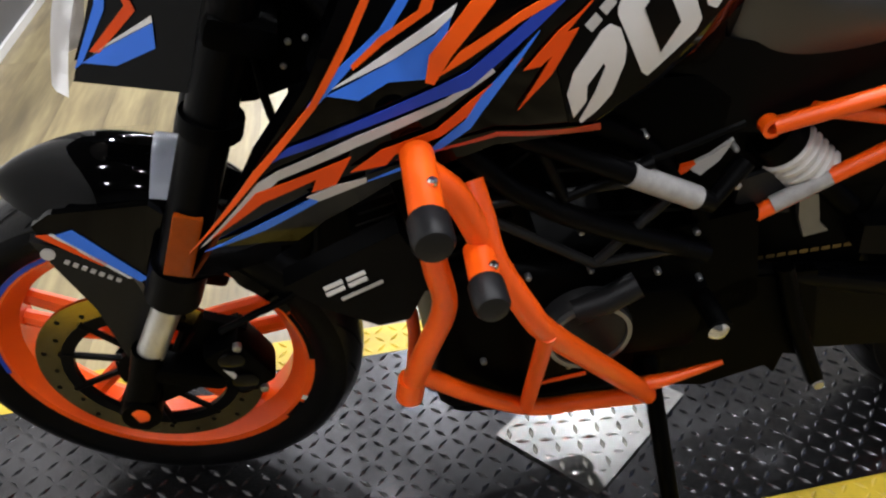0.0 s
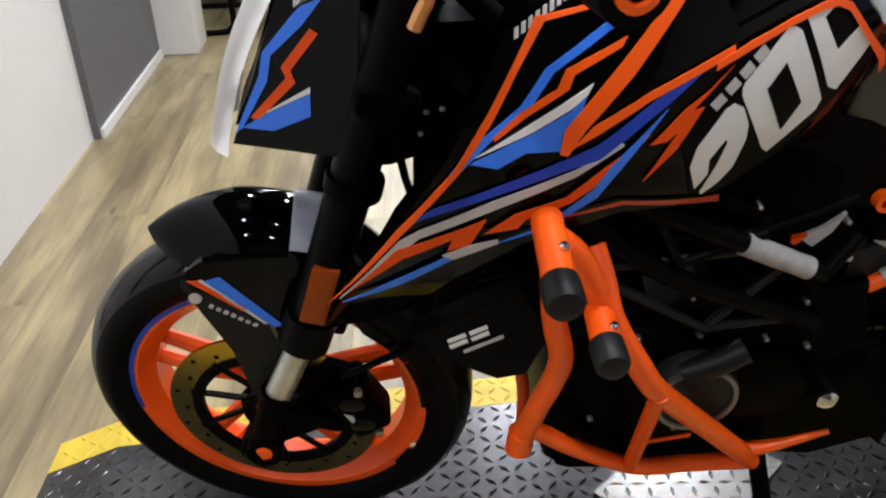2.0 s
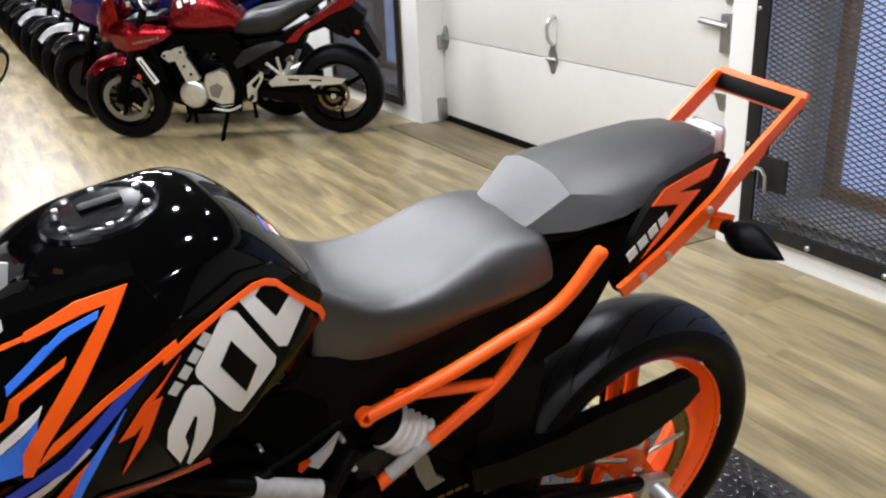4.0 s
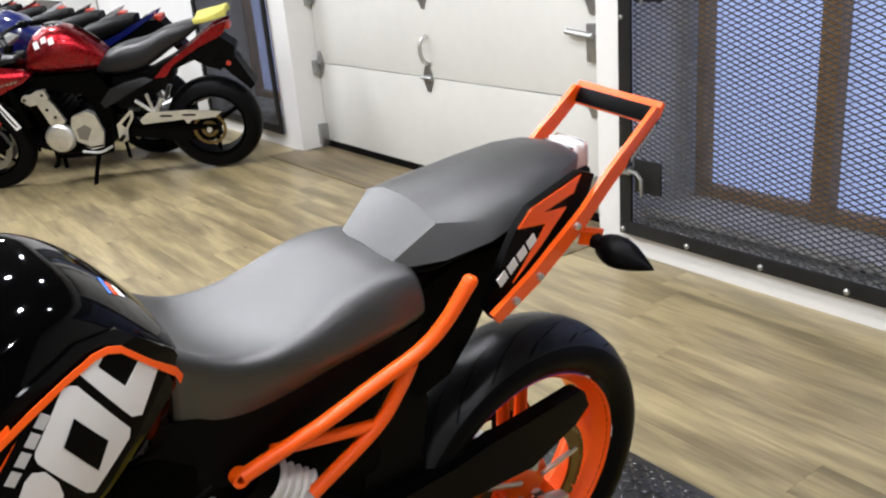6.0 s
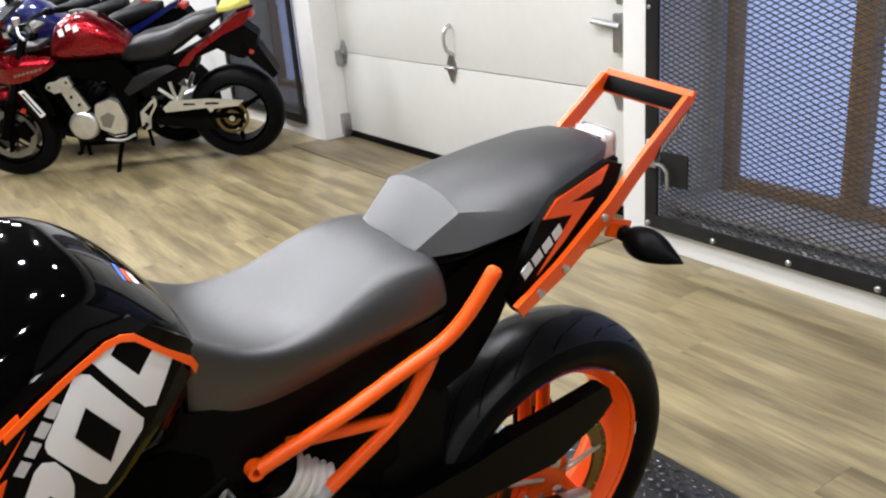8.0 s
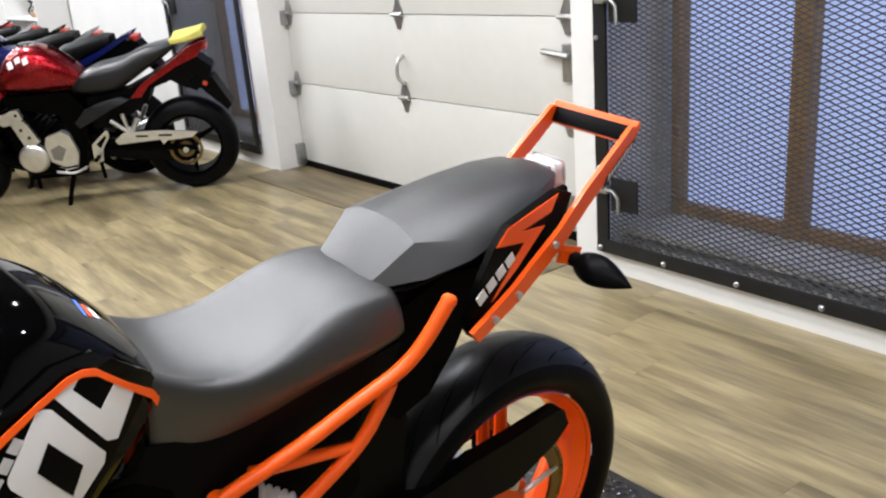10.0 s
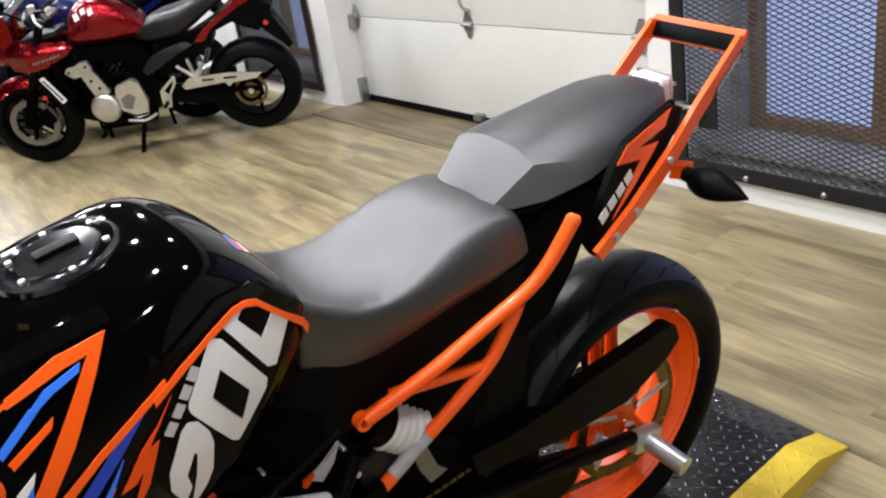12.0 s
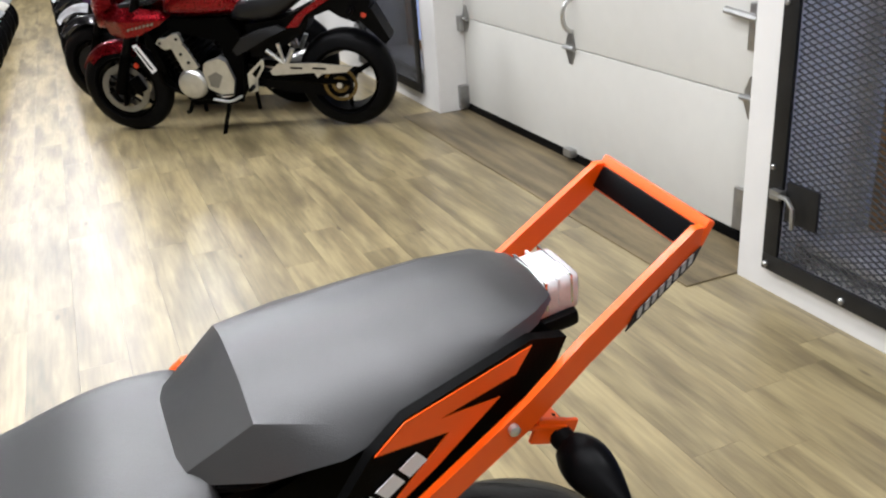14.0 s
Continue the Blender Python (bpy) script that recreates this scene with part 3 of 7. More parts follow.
    if stripe:
        for a0, a1, mt, lb in stripes:
            bm = bmesh.new()
            rows = []
            for k in range(13):
                a = a0 + (a1 - a0) * k / 12
                rows.append([bm.verts.new((half_rim + 0.0015, r * math.cos(a), r * math.sin(a))) for r in (r_rim - 0.0175 * lip, r_rim - 0.0075 * lip)])
            for p, q in zip(rows, rows[1:]):
                bm.faces.new((p[0], p[1], q[1], q[0]))
            part("rim_stripe", bm, mt, rim, lb)
    return rim


def disc(parent, x, r, band, mat, carrier, name="brake_disc", holes=24, arms=6):
    bm = lathe([(x - 0.0025, r), (x - 0.0025, r - band), (x + 0.0025, r - band), (x + 0.0025, r)], 60, closed=True)
    d = part(name, bm, mat, parent, "gold steel ring")
    for k in range(arms):
        a = 2 * math.pi * k / arms
        part("carrier_arm", tube([(x, 0.04 * math.cos(a), 0.04 * math.sin(a)), (x, (r - band + 0.004) * math.cos(a + 0.35), (r - band + 0.004) * math.sin(a + 0.35))], 0.008, 6, flat=0.6), carrier, parent)
    part("carrier_ring", lathe([(x - 0.004, r - band + 0.002), (x + 0.004, r - band + 0.002), (x + 0.004, r - band - 0.014), (x - 0.004, r - band - 0.014)], 48, closed=True), carrier, parent)
    part("disc_carrier", lathe([(x - 0.006, 0.045), (x + 0.006, 0.045), (x + 0.006, 0.03), (x - 0.006, 0.03)], 30, closed=True), carrier, parent)
    bm = bmesh.new()
    for k in range(holes):
        a = 2 * math.pi * k / holes
        rr = r - band * (0.3 if k % 2 else 0.65)
        lathe([(x + 0.002, 0.0035), (x + 0.0032, 0.0035)], 8, bm=bm, centre=(0, rr * math.cos(a), rr * math.sin(a)))
    h = part("vent_hole", bm, RUBBER, parent)
    h["kind"] = "stuff"
    return d


fw = wheel("front_wheel", naked, (-0.012, 0.0135, 0.295), 0.278, 0.056, 0.22, 0.042, 5, ORANGE, turn=-9.6, lean=3.5, label="orange cast front wheel", twin=True, tread=True, lip=0.7, stripes=FRONT_STRIPES)
disc(fw, 0.062, 0.149, 0.034, DISCM, BLACKS, arms=10)
part("axle_plug", lathe([(0.06, 0.014), (0.137, 0.014), (0.139, 0.011)], 16), ORANGE, fw, "orange axle plug")
part("abs_ring", lathe([(0.05, 0.052), (0.053, 0.052), (0.053, 0.036), (0.05, 0.036)], 40, closed=True), CHROME, fw)

# fork legs
for s in (1, -1):
    X = 0.1 * s
    low = [(X, -0.008, 0.262), (X, 0.03, 0.36)]
    leg = part("fork_leg", tube([(X, 0.070, 0.478), (X, 0.088, 0.53), (X, 0.24, 0.985)], 0.0265, 20), BLACKS, naked, "black upper fork tube")
    part("fork_collar", tube([(X, 0.066, 0.468), (X, 0.083, 0.515)], 0.033, 20), BLACKS, leg)
    part("stanchion", tube([(X, 0.012, 0.355), (X, 0.070, 0.48)], 0.018, 18), SILVER, leg, "bright inner fork tube")
    part("fork_foot", tube([(X, -0.008, 0.285), (X, 0.004, 0.322), (X, 0.021, 0.384)], 0.0215, 16, r2=0.0205), BLACKP, leg)
    part("axle_boss", lathe([(X - 0.024, 0.02), (X - 0.022, 0.025), (X + 0.022, 0.025), (X + 0.024, 0.02)], 22, centre=(0, -0.006, 0.284)), BLACKP, leg)
    part("fork_lug", box((0.04, 0.1, 0.026), (X * 0.97, 0.06, 0.335), 0.01, turn=(-20, 0, 0)), BLACKP, leg)
    part("fork_clamp", tube([(X, 0.145, 0.69), (X, 0.15, 0.71)], 0.0335, 18), BLACKP, leg)
    part("reflector", box((0.01, 0.032, 0.084), (X + s * 0.026, 0.096, 0.563), 0.003, turn=(-18, 0, 0)), AMBER, leg, "amber side reflector")
part("lower_clamp", box((0.26, 0.07, 0.035), (0, 0.19, 0.80), 0.012, turn=(-18, 0, 0)), BLACKP, naked)
part("upper_clamp", box((0.25, 0.08, 0.03), (0, 0.245, 0.99), 0.012, turn=(-18, 0, 0)), BLACKP, naked)
part("steering_head", tube([(0, 0.2, 0.80), (0, 0.26, 0.99)], 0.032, 16), BLACKP, naked)

# mudguard with its pale fork guard and side stay
rows = []
for k in range(29):
    u = k / 28
    a = radians(111 - 79 * u)
    R0 = max(0.303, 0.352 + 0.012 * math.sin(math.pi * u) - 0.1 * u * u)
    hw = 0.08 * min(1.0, 0.03 + 4.0 * u) ** 0.55
    row = []
    for j in range(13):
        v = -1 + j / 6
        r = R0 - 0.078 * min(1.0, 0.3 + 5.0 * u) * abs(v) ** 2.2 - 0.018 * (1 - min(1, 3.5 * u)) ** 2
        row.append(Vector((hw * v, math.cos(a) * r, 0.277 + math.sin(a) * r)))
    rows.append(row)
bm = loft(rows, closed=False)
bmesh.ops.recalc_face_normals(bm, faces=bm.faces)
bmesh.ops.solidify(bm, geom=bm.faces[:], thickness=0.004)
guard = part("front_mudguard", bm, BLACKG, naked, "gloss black front mudguard", angle=60)
rows = []
for k in range(6):
    a = radians(79 - 10 * k / 5)
    row = []
    for j in range(13):
        v = 0.74 * (-1 + j / 6)
        r = 0.351 - 0.078 * abs(v) ** 2.2
        row.append(Vector((0.0815 * v, math.cos(a) * r, 0.277 + math.sin(a) * r)))
    rows.append(row)
bm = loft(rows, closed=False)
bmesh.ops.solidify(bm, geom=bm.faces[:], thickness=-0.004)
part("fork_guard", bm, PEWTER, guard, "pale grey guard", angle=60)
skirt = lambda y, z: 0.0795 + 0.015 * (z - 0.5)
part("mudguard_skirt", sheet([(-0.066, 0.574), (-0.045, 0.588), (0.06, 0.588), (0.085, 0.56), (0.05, 0.475), (0.01, 0.49), (-0.06, 0.555)], skirt, 0.01), BLACKG, guard)
part("skirt_stripe", sheet([(-0.045, 0.56), (-0.025, 0.565), (0.04, 0.482), (0.03, 0.478)], lambda y, z: skirt(y, z) + 0.002, 0.001), BLUE, guard)
part("skirt_stripe", sheet([(-0.065, 0.562), (-0.052, 0.562), (0.0, 0.512), (-0.005, 0.508)], lambda y, z: skirt(y, z) + 0.002, 0.001), ORANGED, guard)
part("skirt_stripe", sheet([(-0.051, 0.562), (-0.046, 0.562), (0.022, 0.485), (0.018, 0.485)], lambda y, z: skirt(y, z) + 0.002, 0.001), WHITEF, guard)
stay = part("mudguard_stay", sheet([(-0.075, 0.552), (-0.03, 0.53), (0.02, 0.49), (0.035, 0.43), (0.03, 0.31), (-0.005, 0.31), (-0.03, 0.44)], lambda y, z: 0.078, 0.014), CARBON, guard, "dark grey plastic stay")
for k in range(7):
    part("lettering_bar", box((0.002, 0.0055, 0.0052), (0.0795, -0.043 + 0.0082 * k, 0.518 - 0.0058 * k), turn=(-35, 0, 0)), GREYF, stay)
part("logo_disc", lathe([(0.0785, 0.008), (0.0805, 0.008)], 18, centre=(0, -0.06, 0.532)), GREYF, stay)

# brake caliper and hose
cal = part("brake_caliper", box((0.06, 0.056, 0.088), (0.086, 0.126, 0.342), 0.01, turn=(28, 0, 0)), BLACKP, naked, "black radial brake caliper")
part("caliper_bridge", box((0.068, 0.007, 0.034), (0.086, 0.112, 0.345), 0.003, turn=(28, 0, 0)), GREYF, cal, "worn pale lettering plate")
for k in range(2):
    part("caliper_piston", lathe([(0.108, 0.017), (0.119, 0.017), (0.121, 0.014)], 18, centre=(0, 0.118 + 0.012 * k, 0.362 - 0.04 * k)), BLACKG, cal)
for dy, dz in ((0.0, 0.05), (0.024, -0.03)):
    part("bolt", lathe([(0.112, 0.0055), (0.12, 0.0055), (0.121, 0.004)], 10, centre=(0, 0.128 + dy, 0.335 + dz)), STEELZ, cal)
part("brake_hose", tube([(0.1, 0.11, 0.40), (0.1, 0.15, 0.42), (0.08, 0.21, 0.44), (0.06, 0.24, 0.52), (0.05, 0.2, 0.7), (0.07, 0.2, 0.85)], 0.005, 8, 6), RUBBER, naked)
part("caliper_arm", sheet([(-0.02, 0.25), (0.10, 0.30), (0.14, 0.385), (0.09, 0.41), (0.05, 0.345), (-0.015, 0.295)], lambda y, z: 0.085, 0.016), BLACKP, cal)

# head lamp mask
mask_f = lambda y, z: 0.052 + 0.5 * max(0.0, y - 0.02 - 0.42 * (z - 0.74))
mask = part("headlight_mask", sheet([(0.015, 0.73), (0.04, 0.79), (0.1, 0.935), (0.15, 0.985), (0.175, 0.955), (0.15, 0.74)], mask_f, 0.012, sign=1), BLACKG, naked, "black head lamp mask with stripes")
part("mask_cheek", sheet([(0.015, 0.73), (0.04, 0.79), (0.1, 0.935), (0.15, 0.985), (0.175, 0.955), (0.15, 0.74)], mask_f, 0.012, sign=-1), BLACKG, mask)
nose = []
for k in range(9):
    u = k / 8
    z = 0.715 + 0.20 * u
    y = 0.018 + 0.42 * (z - 0.74)
    nose.append([Vector((0.057 * (-1 + j / 4), y - 0.012 * math.sin(math.pi * u) - 0.024 * (1 - abs(-1 + j / 4) ** 3), z)) for j in range(9)])
bm = loft(nose, closed=False)
bmesh.ops.solidify(bm, geom=bm.faces[:], thickness=0.005)
part("nose_panel", bm, WHITEF, mask, "white nose panel", angle=60)
for nm, poly, mt in (("mask_stripe", [(0.02, 0.744), (0.055, 0.812), (0.062, 0.838), (0.10, 0.882), (0.135, 0.918), (0.142, 0.914), (0.108, 0.872), (0.071, 0.836), (0.064, 0.808), (0.03, 0.752)], BLUE), ("mask_stripe", [(0.04, 0.765), (0.085, 0.815), (0.081, 0.826), (0.116, 0.87), (0.124, 0.866), (0.091, 0.824), (0.095, 0.812), (0.05, 0.765)], ORANGED), ("mask_stripe", [(0.03, 0.752), (0.06, 0.773), (0.11, 0.803), (0.108, 0.779), (0.065, 0.755)], BLUE), ("mask_stripe", [(0.043, 0.763), (0.065, 0.779), (0.11, 0.81), (0.11, 0.804), (0.06, 0.774)], WHITEF)):
    part(nm, sheet(poly, lambda y, z: mask_f(y, z) + 0.002, 0.001, cell=0.012), mt, mask)
part("headlight", sheet([(0.02, 0.75), (0.06, 0.83), (0.1, 0.92), (0.13, 0.93), (0.1, 0.75)], lambda y, z: 0.045, 0.09), BLACKS, mask, "dark head lamp unit")

# front turn signal: a black teardrop on a grey stalk
def teardrop(bm, base, tip, r, flat=0.75):
    base, tip = Vector(base), Vector(tip)
    n = 10
    pts, radii = [], []
    d = (tip - base)
    up = d.orthogonal().normalized()
    side = d.normalized().cross(up)
    rings = []
    for k in range(n + 1):
        u = k / n
        rr = r * (math.sin(math.pi * min(1, 0.12 + u * 0.9)) ** 0.7) * (1 - 0.55 * u) * 1.35 + 0.001
        rings.append([base + d * u + rr * (math.cos(a) * up + flat * math.sin(a) * side) for a in (2 * math.pi * j / 14 for j in range(14))])
    return loft(rings, bm)


sg = part("turn_signal", teardrop(bmesh.new(), (0.15, 0.165, 0.985), (0.24, 0.12, 0.958), 0.025), SIGNALG, naked, "smoke grey front turn signal")
part("signal_stalk", tube([(0.09, 0.178, 1.0), (0.165, 0.165, 0.992)], 0.018, 12), CARBON, sg)

# handlebar with grips, levers, mirrors and switches; turned slightly to the right
bar = part("handlebar", tube([(-0.36, 0.40, 1.035), (-0.2, 0.335, 1.04), (-0.1, 0.29, 1.02), (0.1, 0.262, 1.02), (0.2, 0.27, 1.04), (0.43, 0.325, 1.042)], 0.011, 12, 5), BLACKS, naked, "black tapered handlebar")
grip = part("grip", tube([(0.29, 0.291, 1.042), (0.425, 0.324, 1.043)], 0.0175, 20), CARBON, bar, "black ribbed rubber grip")
for k in range(5):
    u = 0.1 + 0.17 * k
    part("grip_rib", tube([(0.29 + 0.135 * u, 0.291 + 0.033 * u, 1.042), (0.2965 + 0.135 * u, 0.2926 + 0.033 * u, 1.042)], 0.0178, 20), CARBON, grip)
part("grip_flange", tube([(0.275, 0.287, 1.042), (0.29, 0.291, 1.042)], 0.026, 20), RUBBER, grip)
we = part("bar_end", tube([(0.425, 0.324, 1.043), (0.452, 0.3305, 1.044)], 0.025, 24), BLACKS, bar, "black bar end weight")
bm = bmesh.new()
a, d = Vector((0.452, 0.3305, 1.044)), Vector((0.135, 0.033, 0.001)).normalized()
up = d.orthogonal().normalized()
side = d.cross(up)
rings = []
for h, r in ((0.0, 0.0158), (0.004, 0.0158), (0.005, 0.0105), (0.0012, 0.0095)):
    rings.append([a + d * h + r * (math.cos(t) * up + math.sin(t) * side) for t in (2 * math.pi * k / 20 for k in range(20))])
part("bar_end_ring", loft(rings), ORANGE, we, "orange ring")
part("bar_end_bolt", tube([a + d * 0.0012, a + d * 0.0022], 0.0085, 14), BLACKS, we)
part("grip", tube([(-0.26, 0.36, 1.037), (-0.38, 0.408, 1.034)], 0.0175, 16), RUBBER, bar, "black rubber grip")
sw = part("switch_block", box((0.07, 0.055, 0.055), (0.225, 0.272, 1.038), 0.014, turn=(10, 0, 12)), BLACKS, bar, "black switch block")
part("switch_button", box((0.02, 0.02, 0.012), (0.225, 0.29, 1.068), 0.004), CARBON, sw)
part("switch_block", box((0.07, 0.05, 0.045), (-0.19, 0.33, 1.01), 0.014, turn=(10, 0, -18)), BLACKS, bar)
lever = part("clutch_lever", tube([(0.285, 0.252, 1.052), (0.295, 0.235, 1.036), (0.3, 0.209, 1.006), (0.305, 0.222, 0.988), (0.305, 0.217, 0.974), (0.305, 0.212, 0.963)], 0.0078, 12, 5, flat=0.75), COPPER, bar, "copper coloured clutch lever")
part("lever_pivot", box((0.09, 0.03, 0.02), (0.24, 0.255, 1.042), 0.006, turn=(10, 0, 10)), BLACKS, lever)
part("brake_lever", tube([(-0.2, 0.29, 0.99), (-0.25, 0.28, 0.985), (-0.33, 0.32, 0.975)], 0.0085, 10, 5), COPPER, bar, "copper coloured brake lever")
part("reservoir", box((0.05, 0.045, 0.045), (-0.1, 0.275, 1.038), 0.007, turn=(0, 0, 12)), BLACKS, bar, "black brake fluid reservoir")


def mirror(stem, c, turn, mat=None, size=(0.075, 0.045, 0.044)):
    """A shell with a rounded back, its glass set into a rim; egg-shaped, broader at one end."""
    w, deep, h = size

    def egg(k, s):
        a = 2 * math.pi * k / 28
        x, z = math.cos(a), math.sin(a)
        return w * s * math.copysign(abs(x) ** 0.85, x), h * s * math.copysign(abs(z) ** 0.85, z) * (1 - 0.28 * x)

    rings = [[Vector((egg(k, s)[0], y, egg(k, s)[1])) for k in range(28)] for y, s in ((0.0, 0.9), (0.003, 0.95), (0.0, 1.0), (-0.012, 1.0), (-0.026, 0.93), (-0.036, 0.78), (-deep, 0.45), (-deep * 1.04, 0.05))]
    m = Matrix.Translation(c) @ pose(0, 0, 0, *turn)
    ob = part("mirror", loft(rings), BLACKS, bar, "black rear-view mirror", place=m, angle=60)
    bm = bmesh.new()
    bm.faces.new([bm.verts.new((egg(k, 0.9)[0], 0.0012, egg(k, 0.9)[1])) for k in range(28)])
    part("mirror_glass", bm, mat or MIRROR, ob, "mirror glass")
    part("mirror_stem", tube([m.inverted() @ Vector(p) for p in stem], 0.008, 10, 4), BLACKS, ob)


mirror([(0.2, 0.27, 1.06), (0.23, 0.24, 1.07), (0.25, 0.222, 1.08)], (0.28, 0.221, 1.106), (83.4, 49.3, 72.3), DUSTM, size=(0.049, 0.04, 0.033))
mirror([(-0.2, 0.335, 1.05), (-0.25, 0.36, 1.035), (-0.30, 0.40, 1.03)], (-0.3, 0.398, 1.052), (-35, 0, -60), size=(0.056, 0.04, 0.04))
part("hand_guard", loft([[Vector((-0.2 + 0.05 * dx, 0.352 + dy * 0.055 * q, 0.99 + dz * 0.042 * q)) for dy, dz in ((math.cos(a), math.sin(a) * (1 - 0.3 * math.cos(a))) for a in [2 * math.pi * k / 20 for k in range(20)])] for dx, q in ((-0.5, 0.4), (-0.3, 0.9), (0.0, 1.0), (0.3, 0.9), (0.5, 0.4))]), BLACKS, bar, "black rounded lever guard")
part("lever_guard", loft([[Vector((0.28 + dx, 0.228 + 0.016 * q * math.cos(a) + 0.01 * math.sin(a), 1.032 + 0.026 * q * math.sin(a))) for a in [2 * math.pi * k / 18 for k in range(18)]] for dx, q in ((-0.006, 0.7), (-0.003, 1.0), (0.003, 1.0), (0.006, 0.7))]), SIGNALG, bar, "grey plastic lever guard")
cr = part("cable_adjuster", lathe([(0.235, 0.018), (0.25, 0.018), (0.252, 0.011), (0.24, 0.011)], 20, centre=(0, 0.252, 0.984), closed=True), BLACKS, bar)
part("adjuster_nut", lathe([(0.236, 0.011), (0.249, 0.011)], 6, centre=(0, 0.252, 0.984)), SILVER, cr)
dash = part("instrument_panel", box((0.12, 0.03, 0.07), (0.0, 0.19, 1.0), 0.012, turn=(-50, 0, -8)), BLACKS, naked, "black instrument panel")
part("display", box((0.1, 0.003, 0.055), (0.0, 0.203, 1.012), 0.001, turn=(-50, 0, -8)), CARBON, dash)
part("key_tag", tube([(0.05, 0.282, 1.063), (0.052, 0.287, 1.045), (0.05, 0.294, 1.012), (0.05, 0.304, 0.99)], 0.0125, 10, 3, flat=0.25), YTAG, naked, "yellow hanging tag")
part("key_tag", box((0.022, 0.004, 0.06), (-0.05, 0.338, 1.10), 0.001, turn=(8, 0, -20)), YTAG, naked, "yellow paper tag")
part("paper_label", box((0.002, 0.026, 0.042), (0.045, 0.366, 0.925), 0.0005, turn=(-12, 0, -20)), WHITEF, naked, "white paper label")
for k, pts in enumerate(([(0.2, 0.24, 1.0), (0.14, 0.18, 0.97), (0.05, 0.2, 0.86), (0.03, 0.28, 0.8)], [(0.16, 0.26, 1.02), (0.12, 0.2, 1.0), (0.02, 0.22, 0.9), (-0.02, 0.3, 0.82)], [(-0.16, 0.3, 1.02), (-0.1, 0.22, 1.0), (0.0, 0.23, 0.88)])):
    part("cable", tube(pts, 0.004, 6, 5), RUBBER, naked)
for pts in ([(0.12, 0.225, 1.02), (0.1, 0.235, 1.045), (0.1, 0.252, 1.066), (0.08, 0.27, 1.05), (0.07, 0.275, 1.0)], [(0.13, 0.24, 1.03), (0.1, 0.25, 1.06), (0.09, 0.262, 1.03), (0.1, 0.27, 0.98)], [(0.14, 0.22, 1.0), (0.11, 0.24, 1.03), (0.1, 0.262, 1.045), (0.06, 0.26, 1.02)]):
    part("cable_end", tube(pts, 0.0015, 8, 5), STEELZ, naked, "bare steel cable end")
part("bar_clamp", box((0.08, 0.045, 0.05), (0, 0.268, 1.015), 0.008), BLACKS, naked, "black handlebar clamp")

# tank
sections = [(0.335, 0.80, 0.875, 0.085), (0.36, 0.77, 0.905, 0.125), (0.40, 0.74, 0.935, 0.152), (0.45, 0.72, 0.954, 0.168), (0.51, 0.70, 0.967, 0.17), (0.57, 0.70, 0.976, 0.165), (0.61, 0.70, 0.968, 0.155), (0.65, 0.70, 0.941, 0.142), (0.69, 0.70, 0.897, 0.128), (0.715, 0.70, 0.862, 0.117), (0.727, 0.70, 0.83, 0.1)]
bm = loft([oval(y, a, b, w, 56, 2.75) for y, a, b, w in smooth_line(sections, 3)])
for v in bm.verts:
    lim = flank(v.co.y, v.co.z) - 0.006 if v.co.x > 0 else 0.9 * flank(v.co.y, v.co.z) - 0.006
    if v.co.z < 0.955 and abs(v.co.x) > lim:
        v.co.x = math.copysign(lim, v.co.x)
skin = BVHTree.FromBMesh(bm)
tank = part("fuel_tank", bm, BLACKG, naked, "gloss black fuel tank", angle=70)
capf = [(0, 0.072), (0.006, 0.07), (0.008, 0.062), (0.004, 0.058), (0.005, 0.05), (0.009, 0.046), (0.01, 0.02), (0.011, 0.0001)]
cap = part("tank_cap", lathe(capf, 48, axis="z"), CAPM, tank, "gloss black filler cap", place=Matrix.Translation((0.0, 0.49, 0.9572)) @ pose(0, 0, 0, 9, 0, 0))
for k in range(6):
    a = k * math.pi / 3
    part("cap_screw", lathe([(0.006, 0.004), (0.010, 0.004)], 10, centre=(0.054 * math.cos(a), 0.054 * math.sin(a), 0), axis="z"), SILVER, cap)
part("cap_key_flap", box((0.02, 0.05, 0.006), (0, 0, 0.013), 0.003), BLACKS, cap)


def drape(outline, lift=0.0012):
    """A thin film laid from above on the tank; outline as (x, y)."""
    rows = [skin.ray_cast(Vector((x, y, 1.3)), Vector((0, 0, -1)))[0] + Vector((0, 0, lift)) for x, y in outline]
    bm = bmesh.new()
    bm.faces.new([bm.verts.new(p) for p in rows])
    return bm


for mt, pts in ((BLUE, [(0.068, 0.660), (0.066, 0.6645), (0.03, 0.6645), (0.032, 0.660)]), (ORANGED, [(0.064, 0.666), (0.06, 0.672), (0.03, 0.672), (0.034, 0.666)]), (WHITEF, [(0.058, 0.6735), (0.05, 0.682), (0.03, 0.680), (0.03, 0.6735)])):
    part("tank_badge", drape(pts), mt, tank)

